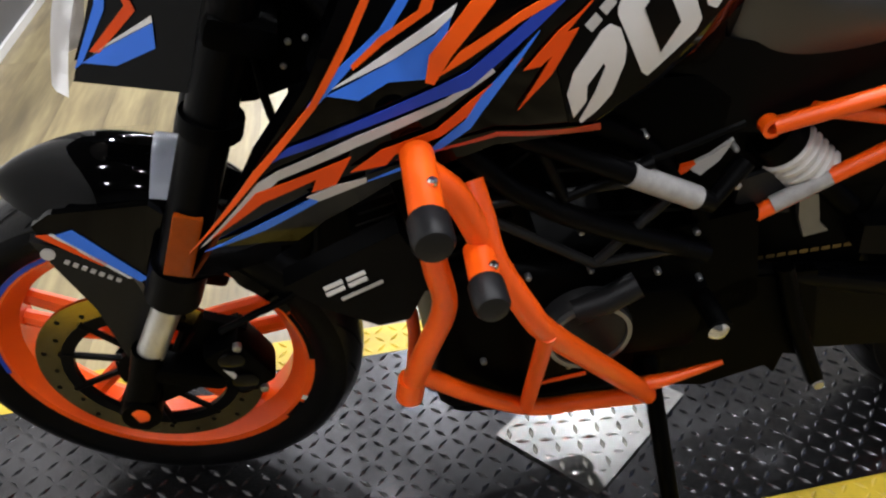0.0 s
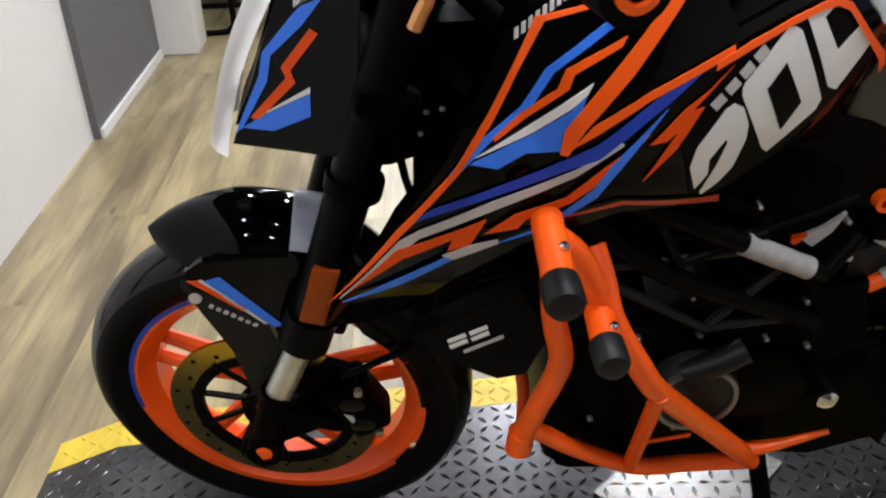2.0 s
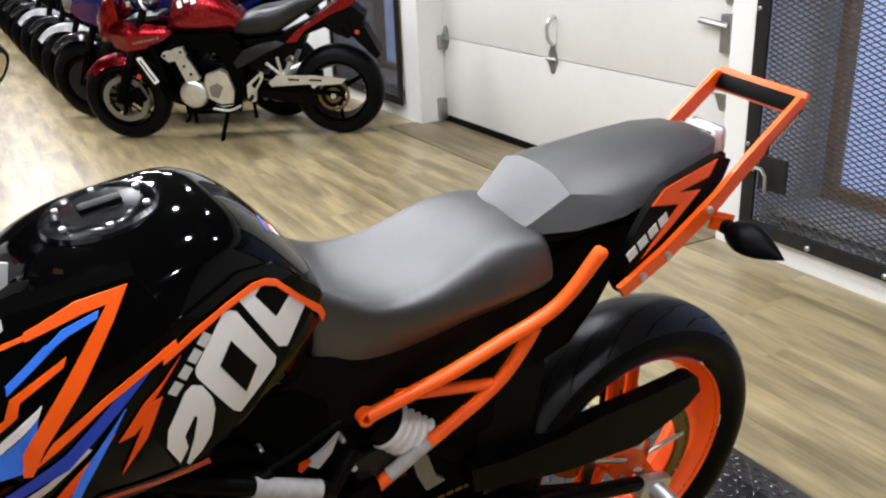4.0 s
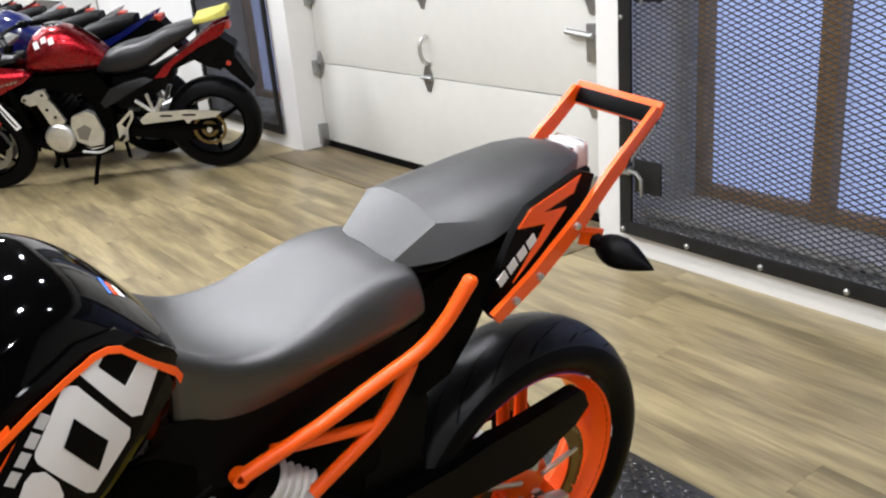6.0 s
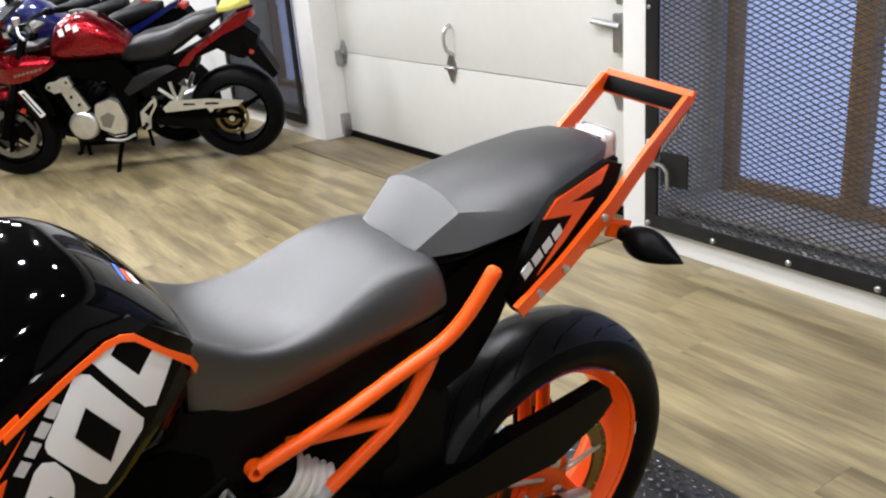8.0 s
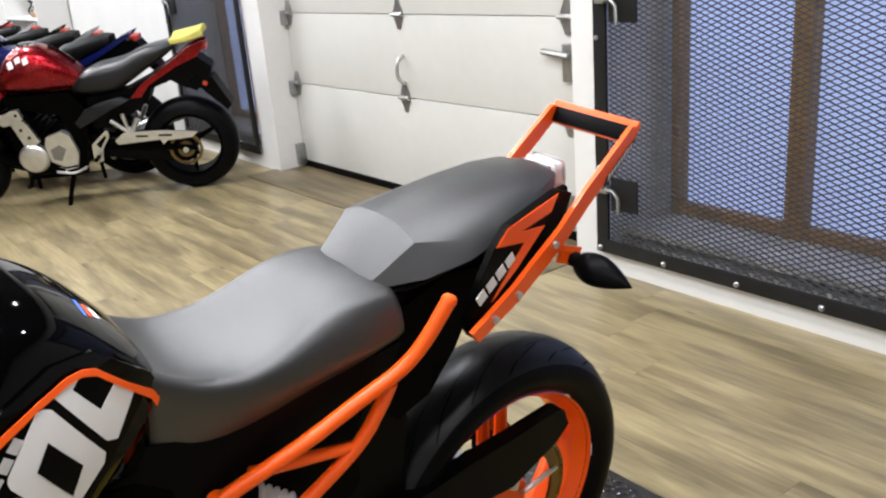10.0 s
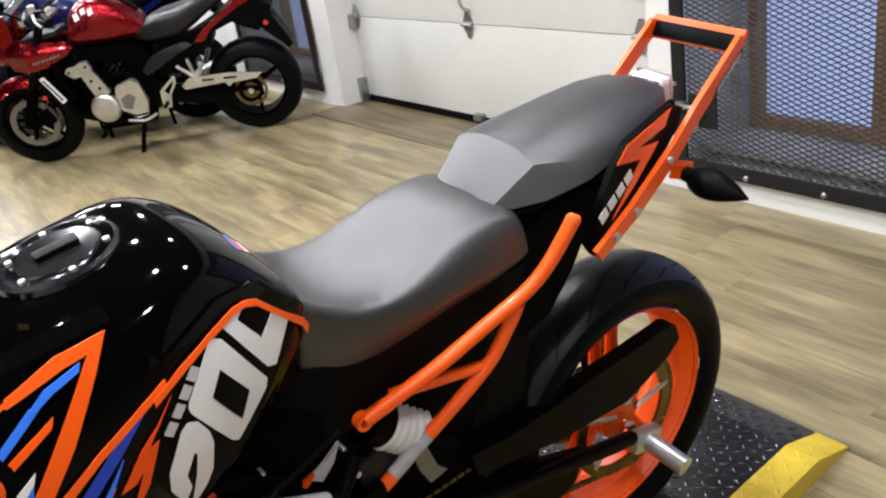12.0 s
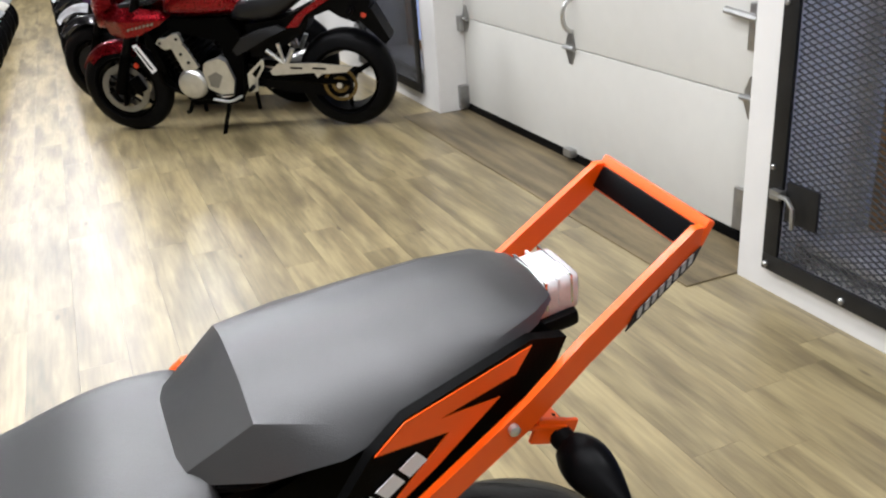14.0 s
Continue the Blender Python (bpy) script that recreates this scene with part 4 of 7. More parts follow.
# left side panel with its stripes
panel = part("side_panel", sheet([(0.098, 0.52), (0.19, 0.712), (0.245, 0.793), (0.297, 0.898), (0.318, 0.938), (0.40, 0.945), (0.49, 0.95), (0.52, 0.89), (0.60, 0.917), (0.645, 0.912), (0.71, 0.85), (0.722, 0.815), (0.60, 0.725), (0.52, 0.69), (0.42, 0.705), (0.32, 0.68), (0.25, 0.632), (0.19, 0.565)], flank, 0.035), BLACKG, naked, "gloss black side panel with orange, blue and white stripes")
part("number_field", sheet([(0.47, 0.80), (0.535, 0.875), (0.61, 0.898), (0.64, 0.893), (0.69, 0.846), (0.694, 0.828), (0.60, 0.735), (0.53, 0.70), (0.50, 0.71)], lambda y, z: flank(y, z) + 0.0015, 0.001), BLACKS, panel)
DECALS = {
    "two": [(0.49, 0.75), (0.493, 0.774), (0.517, 0.812), (0.526, 0.817), (0.538, 0.81), (0.548, 0.789), (0.55, 0.771), (0.543, 0.735), (0.531, 0.718), (0.514, 0.705), (0.511, 0.71), (0.522, 0.744), (0.528, 0.772), (0.525, 0.777), (0.511, 0.755), (0.514, 0.735), (0.503, 0.717)],
    "zero": [(0.532, 0.831), (0.534, 0.837), (0.574, 0.883), (0.582, 0.883), (0.59, 0.878), (0.636, 0.795), (0.633, 0.783), (0.583, 0.744), (0.574, 0.752), (0.533, 0.824)],
    "zeroh": [(0.561, 0.825), (0.578, 0.849), (0.608, 0.8), (0.591, 0.771)],
    "zero2": [(0.594, 0.89), (0.615, 0.9), (0.628, 0.897), (0.615, 0.886), (0.64, 0.848), (0.664, 0.869), (0.684, 0.845), (0.653, 0.801), (0.64, 0.808)],
    "outline": [(0.5, 0.864), (0.536, 0.88), (0.578, 0.894), (0.613, 0.903), (0.63, 0.902), (0.644, 0.896), (0.679, 0.858), (0.707, 0.831), (0.715, 0.814), (0.709, 0.805), (0.703, 0.821), (0.679, 0.848), (0.643, 0.888), (0.628, 0.895), (0.612, 0.895), (0.576, 0.886), (0.535, 0.871), (0.499, 0.856)],
    "light": [(0.519, 0.857), (0.496, 0.836), (0.473, 0.821), (0.441, 0.788), (0.458, 0.789), (0.469, 0.798), (0.448, 0.761), (0.439, 0.745), (0.47, 0.778), (0.493, 0.82), (0.481, 0.818)],
    "edge": [(0.111, 0.596), (0.19, 0.712), (0.247, 0.779), (0.28, 0.834), (0.304, 0.877), (0.325, 0.916), (0.333, 0.917), (0.379, 0.925), (0.378, 0.921), (0.333, 0.912), (0.309, 0.873), (0.285, 0.828), (0.252, 0.776), (0.196, 0.708)],
    "white_low": [(0.124, 0.604), (0.192, 0.697), (0.213, 0.711), (0.285, 0.743), (0.368, 0.772), (0.411, 0.796), (0.414, 0.792), (0.368, 0.764), (0.286, 0.732), (0.212, 0.7)],
    "blue_mid": [(0.193, 0.712), (0.224, 0.736), (0.301, 0.764), (0.356, 0.784), (0.388, 0.796), (0.452, 0.842), (0.495, 0.862), (0.453, 0.828), (0.39, 0.78), (0.357, 0.772), (0.285, 0.749), (0.216, 0.725)],
    "blue_big": [(0.263, 0.785), (0.322, 0.813), (0.359, 0.832), (0.374, 0.847), (0.358, 0.793), (0.317, 0.794), (0.29, 0.779)],
    "white_up": [(0.266, 0.791), (0.322, 0.824), (0.371, 0.852), (0.379, 0.857), (0.374, 0.847), (0.359, 0.835), (0.322, 0.815)],
    "blue_up": [(0.244, 0.776), (0.274, 0.81), (0.311, 0.84), (0.334, 0.872), (0.394, 0.911), (0.402, 0.907), (0.342, 0.869), (0.319, 0.837), (0.285, 0.81), (0.255, 0.779)],
    "or_in": [(0.285, 0.812), (0.311, 0.835), (0.345, 0.854), (0.353, 0.871), (0.41, 0.896), (0.405, 0.887), (0.361, 0.866), (0.356, 0.853), (0.316, 0.83), (0.287, 0.808)],
    "z_bar": [(0.361, 0.795), (0.381, 0.816), (0.435, 0.844), (0.517, 0.877), (0.518, 0.869), (0.435, 0.835), (0.387, 0.808)],
    "or_low1": [(0.138, 0.621), (0.189, 0.685), (0.28, 0.722), (0.264, 0.689), (0.241, 0.682), (0.246, 0.698), (0.194, 0.672)],
    "or_low2": [(0.278, 0.703), (0.308, 0.726), (0.359, 0.741), (0.391, 0.767), (0.439, 0.801), (0.401, 0.759), (0.365, 0.733), (0.32, 0.718), (0.312, 0.707)],
    "blue_low": [(0.127, 0.598), (0.187, 0.64), (0.247, 0.678), (0.247, 0.669), (0.19, 0.63)],
    "white_low2": [(0.235, 0.676), (0.264, 0.689), (0.293, 0.694), (0.293, 0.688), (0.247, 0.669)],
    "blue_low2": [(0.293, 0.689), (0.339, 0.707), (0.387, 0.747), (0.402, 0.772), (0.454, 0.825), (0.404, 0.755), (0.392, 0.736), (0.339, 0.701)],
    "red_line": [(0.321, 0.712), (0.421, 0.72), (0.542, 0.686), (0.538, 0.698), (0.509, 0.702), (0.42, 0.725)],
    "z_top": [(0.378, 0.927), (0.429, 0.943), (0.479, 0.946), (0.464, 0.934), (0.433, 0.931), (0.377, 0.919)],
    "z_diag": [(0.48, 0.946), (0.461, 0.938), (0.353, 0.816), (0.349, 0.792), (0.357, 0.789), (0.373, 0.814), (0.417, 0.862), (0.458, 0.915)],
    "z_blue": [(0.392, 0.909), (0.411, 0.921), (0.448, 0.93), (0.445, 0.923), (0.416, 0.915), (0.394, 0.905)],
}

LOOK = dict(two=(WHITEF, "white numeral 2"), zero=(WHITEF, "white numeral 0"), zero2=(WHITEF, "white numeral 0"), outline=(ORANGE, ""), light=(ORANGED, ""), edge=(ORANGE, ""), white_low=(GREYF, ""), blue_mid=(BLUED, ""), blue_big=(BLUE, ""), white_up=(WHITEF, ""), blue_up=(BLUE, ""), or_in=(ORANGE, ""), z_bar=(ORANGE, ""), or_low1=(ORANGED, ""), or_low2=(ORANGED, ""), blue_low=(BLUE, ""), white_low2=(GREYF, ""), blue_low2=(BLUE, ""), red_line=(REDF, ""), z_top=(ORANGE, ""), z_diag=(ORANGE, ""), z_blue=(BLUE, ""))
for key, (mt, lb) in LOOK.items():
    lift = {"outline": 0.0065, "two": 0.003, "zero": 0.003, "zero2": 0.0027, "z_diag": 0.0062, "z_top": 0.0059, "blue_big": 0.0024, "edge": 0.0056}.get(key, 0.0026 + 0.00016 * list(LOOK).index(key))
    part("numeral" if lb else "stripe", sheet(DECALS[key], lambda y, z: flank(y, z) + lift, 0.0012, cell=0.02), mt, panel, lb)
for k in range(4):
    y, z = 0.499 + 0.0132 * k, 0.821 + 0.0137 * k
    part("lettering_bar", sheet([(y, z), (y + 0.008, z - 0.008), (y + 0.018, z + 0.002), (y + 0.010, z + 0.010)], lambda yy, zz: flank(yy, zz) + 0.003, 0.001), GREYF, panel)
part("numeral_hole", sheet(DECALS["zeroh"], lambda y, z: flank(y, z) + 0.0042, 0.001, cell=0.02), BLACKS, panel)
for k in range(9):
    y, z = 0.306 + 0.0065 * k, 0.897 + 0.0042 * k
    part("lettering_bar", sheet([(y, z), (y + 0.004, z + 0.002), (y + 0.0045, z + 0.011), (y + 0.0005, z + 0.009)], lambda yy, zz: flank(yy, zz) + 0.003, 0.001), GREYF, panel)
# right side panel, mirrored plain
part("side_panel", sheet([(0.215, 0.48), (0.222, 0.60), (0.245, 0.743), (0.297, 0.83), (0.325, 0.85), (0.40, 0.875), (0.49, 0.885), (0.60, 0.865), (0.705, 0.798), (0.60, 0.675), (0.42, 0.60), (0.31, 0.50), (0.25, 0.43)], lambda y, z: 0.85 * flank(y, z), 0.02, sign=-1), BLACKG, naked, "gloss black right side panel")
part("stripe", sheet([(0.30, 0.838), (0.38, 0.868), (0.44, 0.899), (0.437, 0.908), (0.375, 0.88), (0.298, 0.852)], lambda y, z: 0.85 * flank(y, z) + 0.004, 0.008, sign=-1), ORANGE, panel)

# seats
rings = []
for y, w, zc, zt, zb, up in ((0.685, 0.098, 0.828, 0.838, 0.69, 0.026), (0.71, 0.107, 0.814, 0.822, 0.688, 0.028), (0.74, 0.113, 0.797, 0.803, 0.688, 0.024), (0.78, 0.117, 0.781, 0.788, 0.692, 0.018), (0.83, 0.12, 0.777, 0.789, 0.70, 0.014), (0.88, 0.122, 0.777, 0.806, 0.714, 0.01), (0.92, 0.124, 0.78, 0.827, 0.728, 0.006), (0.96, 0.126, 0.784, 0.845, 0.733, 0.002), (1.0, 0.127, 0.788, 0.852, 0.739, 0.0), (1.035, 0.126, 0.793, 0.85, 0.746, 0.0), (1.056, 0.124, 0.797, 0.847, 0.75, 0.0), (1.066, 0.12, 0.795, 0.838, 0.753, 0.0)):
    dz = zt - zc
    half = [(0, zt), (w * 0.45, zt + 0.2 * up), (w * 0.68, zt - 0.06 * dz + 0.6 * up), (w * 0.84, zt - 0.22 * dz + up), (w * 0.95, zt - 0.58 * dz + up), (w, zc - 0.004 + 0.7 * up), (w, zc - 0.016), (w - 0.011, 0.4 * zc + 0.6 * zb), (w - 0.026, zb), (w - 0.042, zb - 0.006)]
    rings.append([Vector((x, y, z)) for x, z in half] + [Vector((-x, y, z)) for x, z in half[:0:-1]])
seat = part("rider_seat", loft(rings), SEATM, naked, "dark grey vinyl rider seat", angle=75)
soft = seat.modifiers.new("rounding", "SUBSURF")
soft.levels = soft.render_levels = 2
rings = []
for y, wb, zb, wm, zm, wt, zt in ((1.035, 0.07, 0.836, 0.065, 0.843, 0.045, 0.849), (1.102, 0.108, 0.845, 0.084, 0.893, 0.046, 0.908), (1.168, 0.129, 0.862, 0.109, 0.887, 0.05, 0.916), (1.25, 0.119, 0.877, 0.103, 0.896, 0.056, 0.922), (1.33, 0.102, 0.894, 0.09, 0.908, 0.056, 0.926), (1.39, 0.078, 0.906, 0.071, 0.916, 0.046, 0.924), (1.422, 0.05, 0.909, 0.047, 0.914, 0.03, 0.917)):
    rings.append([Vector((0.008 + x, y, z)) for x, z in ((-wb, zb), (-wm, zm), (-wt, zt), (0, zt + 0.003), (wt, zt), (wm, zm), (wb, zb))])
bm = loft(rings)
bmesh.ops.bevel(bm, geom=[e for e in bm.edges if e.calc_face_angle(0) > 0.2], offset=0.007, segments=3, affect="EDGES", profile=0.6)
pil = part("pillion_seat", bm, SEATM, naked, "faceted dark grey pillion seat", angle=28)
part("seat_piping", tube([(-0.055, 1.035, 0.834), (0.0, 1.031, 0.833), (0.065, 1.035, 0.834), (0.088, 1.066, 0.83), (0.1, 1.11, 0.834), (0.106, 1.2, 0.852), (0.098, 1.3, 0.875), (0.08, 1.38, 0.895)], 0.005, 8, 4), RUBBER, pil)
part("under_seat", box((0.18, 0.36, 0.06), (0.0, 1.2, 0.81), 0.015, turn=(9, 0, 0)), BLACKS, naked)

# orange rear frame
def pipe(name, pts, r, mat=ORANGE, parent=None, label="", smooth=5, seg=14):
    return part(name, tube(pts, r, seg, smooth), mat, parent or naked, label)


for s in (1, -1):
    top = (0.172, 1.097, 0.836) if s > 0 else (-0.15, 1.075, 0.80)
    fr = pipe("rear_frame", [(0.116 * s, 0.766, 0.642), (0.125 * s, 0.81, 0.66), (0.138 * s, 0.882, 0.688), (0.148 * s, 0.96, 0.7215), (0.155 * s, 1.025, 0.748), (0.162 * s, 1.063, 0.782), top], 0.0108, label="orange tubular rear frame")
    pipe("lower_rail", [(0.1 * s, 0.75, 0.478), (0.115 * s, 0.86, 0.557), (0.128 * s, 0.962, 0.63), (0.138 * s, 1.0, 0.688), (0.149 * s, 1.012, 0.73)], 0.0105, parent=fr)
    pipe("cross_rail", [(0.115 * s, 0.81, 0.66), (0.125 * s, 0.972, 0.632)], 0.009, parent=fr, smooth=0)
    part("frame_eye", lathe([(0.115 * s - 0.009, 0.0125), (0.115 * s - 0.009, 0.0068), (0.115 * s + 0.006, 0.0068), (0.115 * s + 0.006, 0.0125)], 24, closed=True, centre=(0, 0.7625, 0.641)), ORANGE, fr)
    part("frame_sticker", tube([(0.109 * s, 0.80, 0.519), (0.1155 * s, 0.862, 0.560)], 0.0113, 14), FOILM, fr, "pale foil sticker")
    pipe("frame_foot", [(0.098 * s, 0.743, 0.455), (0.1 * s, 0.772, 0.49)], 0.015, ORANGE, fr, smooth=0)
    part("tube_cap", lathe([(-0.004, 0.0115), (0.003, 0.0105), (0.007, 0.006)], 14, axis="z"), ORANGE, fr, place=Matrix.Translation(Vector(top) + Vector((0, 0.001, 0.002))) @ pose(0, 0, 0, -32, 0, 0))
part("subframe_cover", sheet([(1.02, 0.66), (1.04, 0.79), (1.15, 0.83), (1.24, 0.82), (1.20, 0.755), (1.17, 0.70), (1.12, 0.64), (1.06, 0.62)], lambda y, z: 0.10, 0.2), BLACKP, naked)
pipe("seat_cross_tube", [(-0.1, 1.02, 0.80), (0.1, 1.02, 0.80)], 0.012)

# spring and damper
spr = bmesh.new()
prof = [(-0.008, 0.0)]
for k in range(5):
    prof += [(0.015 * k - 0.007, 0.034), (0.015 * k - 0.003, 0.040), (0.015 * k + 0.003, 0.040), (0.015 * k + 0.007, 0.034)]
lathe(prof + [(0.068, 0.0)], 36, bm=spr, axis="y")
shock = part("shock_spring", spr, SPRINGW, naked, "white ribbed spring sleeve", place=Matrix.Translation((0.078, 0.812, 0.588)) @ pose(0, 0, 0, -42, 0, 0))
part("damper", tube([(0.0, -0.1, 0.0), (0, 0.16, 0)], 0.018, 12), BLACKP, shock)
part("spring_seat", tube([(0, -0.04, 0), (0, -0.007, 0)], 0.037, 28), BLACKP, shock)
part("damper_bracket", sheet([(0.845, 0.52), (0.872, 0.515), (0.888, 0.468), (0.905, 0.452), (0.872, 0.445), (0.855, 0.48)], lambda y, z: 0.095, 0.012), RIMG, naked, "dull aluminium bracket")
part("heel_guard", sheet([(0.755, 0.555), (0.79, 0.565), (0.825, 0.53), (0.835, 0.495), (0.79, 0.50), (0.755, 0.52)], lambda y, z: 0.1, 0.008), CARBON, naked, "dark plastic guard")
part("side_cover", sheet([(0.56, 0.72), (0.64, 0.635), (0.76, 0.625), (0.9, 0.67), (1.04, 0.72), (1.055, 0.765), (0.9, 0.74), (0.8, 0.735), (0.70, 0.745), (0.62, 0.77)], lambda y, z: min(0.1, 0.088 + 0.2 * (y - 0.66)) + 0.055 * max(0, y - 0.72), 0.12), BLACKS, naked, "smooth black cover under the seat")
part("gearbox", box((0.17, 0.38, 0.36), (0, 0.81, 0.5), 0.04, segs=3), BLACKP, naked)
part("inner_cover", box((0.15, 0.34, 0.2), (0, 0.93, 0.58), 0.03), BLACKP, naked)

# engine, frame and radiator, black and close packed
eng = part("engine", box((0.24, 0.36, 0.27), (0, 0.56, 0.33), 0.04, segs=3), BLACKP, naked, "black single-cylinder engine")
part("cylinder", box((0.17, 0.17, 0.26), (0, 0.40, 0.55), 0.02, turn=(18, 0, 0)), BLACKP, eng)
for k in range(7):
    part("cooling_fin", box((0.19, 0.19, 0.008), (0, 0.375 + 0.009 * k, 0.47 + 0.028 * k), 0.002, turn=(18, 0, 0)), BLACKP, eng)
part("generator_cover", lathe([(0.10, 0.066), (0.135, 0.064), (0.147, 0.054), (0.15, 0.025), (0.148, 0.0001)], 36, centre=(0, 0.573, 0.36)), CARBON, eng, "dark grey generator cover")
part("cover_ring", lathe([(0.143, 0.057), (0.151, 0.056), (0.151, 0.05), (0.143, 0.049)], 36, centre=(0, 0.573, 0.36), closed=True), RIMG, eng)
part("sprocket_cover", box((0.05, 0.13, 0.12), (0.115, 0.67, 0.36), 0.02), BLACKP, eng)
part("cover_mark", box((0.003, 0.07, 0.006), (0.152, 0.54, 0.29), 0.001, turn=(8, 0, 0)), ORANGED, eng, "thin orange lettering line")
for y, z in ((0.45, 0.40), (0.49, 0.455), (0.57, 0.455), (0.61, 0.41), (0.605, 0.33), (0.66, 0.44), (0.72, 0.42), (0.44, 0.31), (0.56, 0.28), (0.70, 0.50), (0.55, 0.52)):
    part("engine_bolt", lathe([(0.118, 0.0045), (0.126, 0.0045), (0.128, 0.003)], 8, centre=(0, y, z)), RIMG, eng)
part("sump", box((0.2, 0.3, 0.08), (0, 0.55, 0.19), 0.03, turn=(-6, 0, 0)), BLACKP, eng)
part("airbox", box((0.2, 0.3, 0.16), (0, 0.60, 0.63), 0.04), BLACKP, naked)
part("battery_box", box((0.18, 0.26, 0.2), (0, 0.88, 0.60), 0.03), BLACKP, naked)
radiator = part("radiator", box((0.22, 0.04, 0.24), (0, 0.335, 0.64), 0.008, turn=(16, 0, 0)), BLACKP, naked, "black radiator")
for k in range(14):
    part("radiator_fin", box((0.2, 0.046, 0.003), (0, 0.302 + 0.0048 * k, 0.535 + 0.0165 * k), 0, turn=(16, 0, 0)), CARBON, radiator)
for s in (1, -1):
    tr = pipe("trellis_frame", [(0.05 * s, 0.27, 0.90), (0.12 * s, 0.45, 0.73), (0.105 * s, 0.62, 0.62), (0.1 * s, 0.74, 0.47)], 0.0145, BLACKP, label="black trellis frame")
    pipe("trellis_tube", [(0.05 * s, 0.25, 0.82), (0.13 * s, 0.46, 0.60), (0.12 * s, 0.72, 0.46)], 0.0135, BLACKS, tr)
    pipe("trellis_tube", [(0.12 * s, 0.45, 0.73), (0.13 * s, 0.52, 0.58), (0.13 * s, 0.62, 0.62)], 0.009, BLACKS, tr, smooth=0)
    pipe("trellis_tube", [(0.12 * s, 0.45, 0.67), (0.136 * s, 0.56, 0.625), (0.136 * s, 0.70, 0.556), (0.12 * s, 0.74, 0.60)], 0.013, BLACKS, tr, smooth=0)
for pts in ([(0.125, 0.43, 0.577), (0.127, 0.60, 0.591)], [(0.125, 0.44, 0.553), (0.128, 0.57, 0.47), (0.128, 0.69, 0.481)], [(0.127, 0.575, 0.473), (0.127, 0.65, 0.56)]):
    part("brace_tube", tube(pts, 0.0065, 10), CARBON, naked, "thin black brace tube")
# added black sheet: keeps the gap behind the fork dark
part("wiring_cover", sheet([(0.15, 0.69), (0.19, 0.69), (0.235, 0.705), (0.30, 0.72), (0.30, 0.86), (0.22, 0.86), (0.15, 0.77)], lambda y, z: 0.05, 0.08), BLACKP, naked, "black sheet filling the dark gap behind the fork")
# small silver studs modelled in for the highlights in this dark gap
for y, z in ((0.215, 0.755), (0.232, 0.757), (0.25, 0.76), (0.225, 0.73)):
    part("cover_screw", lathe([(0.045, 0.0035), (0.054, 0.0035), (0.055, 0.002)], 8, centre=(0, y, z)), SILVER, naked)
# two more added black sheets that close gaps with darkness
part("hose_guide", sheet([(0.10, 0.56), (0.145, 0.585), (0.16, 0.68), (0.13, 0.69), (0.10, 0.62)], lambda y, z: 0.05, 0.03), BLACKP, naked, "black sheet filling the dark gap beside the fork")
part("radiator_shroud", sheet([(0.215, 0.43), (0.35, 0.42), (0.35, 0.62), (0.26, 0.605), (0.22, 0.55)], lambda y, z: 0.06, 0.1), BLACKP, naked, "black sheet filling the dark gap by the radiator")
part("water_pipe", tube([(0.14, 0.55, 0.402), (0.142, 0.59, 0.418), (0.14, 0.628, 0.438)], 0.0175, 16), CARBON, naked, "dark grey water pipe stub")
part("plug_cover", sheet([(0.672, 0.592), (0.70, 0.606), (0.724, 0.625), (0.712, 0.598), (0.692, 0.578)], lambda y, z: 0.112, 0.006), GREYF, naked, "pale connector cover")
part("plug_cap", sheet([(0.655, 0.586), (0.668, 0.594), (0.682, 0.597), (0.672, 0.586), (0.66, 0.58)], lambda y, z: 0.114, 0.008), ORANGED, naked, "red connector cap")
# silver specks added as highlights among the black engine parts
for y, z, r in ((0.60, 0.632, 0.006), (0.615, 0.64, 0.004), (0.575, 0.60, 0.005), (0.58, 0.585, 0.004), (0.745, 0.555, 0.005), (0.73, 0.61, 0.004)):
    part("clip_screw", lathe([(0.085, r), (0.112, r), (0.114, r * 0.6)], 10, centre=(0, y, z)), SILVER, naked)
tag = part("foil_label", tube([(0.136, 0.592, 0.609), (0.136, 0.681, 0.565)], 0.0145, 16), FOILM, naked, "silver foil label round a frame tube")
part("heel_plate", sheet([(0.693, 0.345), (0.784, 0.40), (0.897, 0.40), (0.934, 0.259), (0.935, 0.209), (0.911, 0.232), (0.892, 0.236), (0.888, 0.195), (0.868, 0.215), (0.78, 0.188), (0.72, 0.2)], lambda y, z: 0.115, 0.016), BLACKP, naked, "black heel guard plate")
part("footrest_plate", sheet([(0.66, 0.5), (0.78, 0.52), (0.82, 0.36), (0.74, 0.3), (0.68, 0.36)], lambda y, z: 0.115, 0.014), BLACKP, naked)
peg = part("footrest", tube([(0.12, 0.72, 0.40), (0.2, 0.725, 0.40)], 0.014, 10), BLACKP, naked, "black footrest")
part("footrest_knob", lathe([(0.2, 0.012), (0.206, 0.014), (0.212, 0.006)], 12, centre=(0, 0.715, 0.405)), CHROME, peg, "bright end knob")
part("shift_lever", tube([(0.14, 0.655, 0.238), (0.15, 0.70, 0.257), (0.158, 0.768, 0.288)], 0.017, 12, 4, r2=0.005, flat=0.8), ORANGE, naked, "orange shift lever")
st = part("side_stand", tube([(0.11, 0.68, 0.27), (0.19, 0.70, 0.13), (0.275, 0.725, -0.028)], 0.013, 12, 3), BLACKP, naked, "black side stand, folded down")
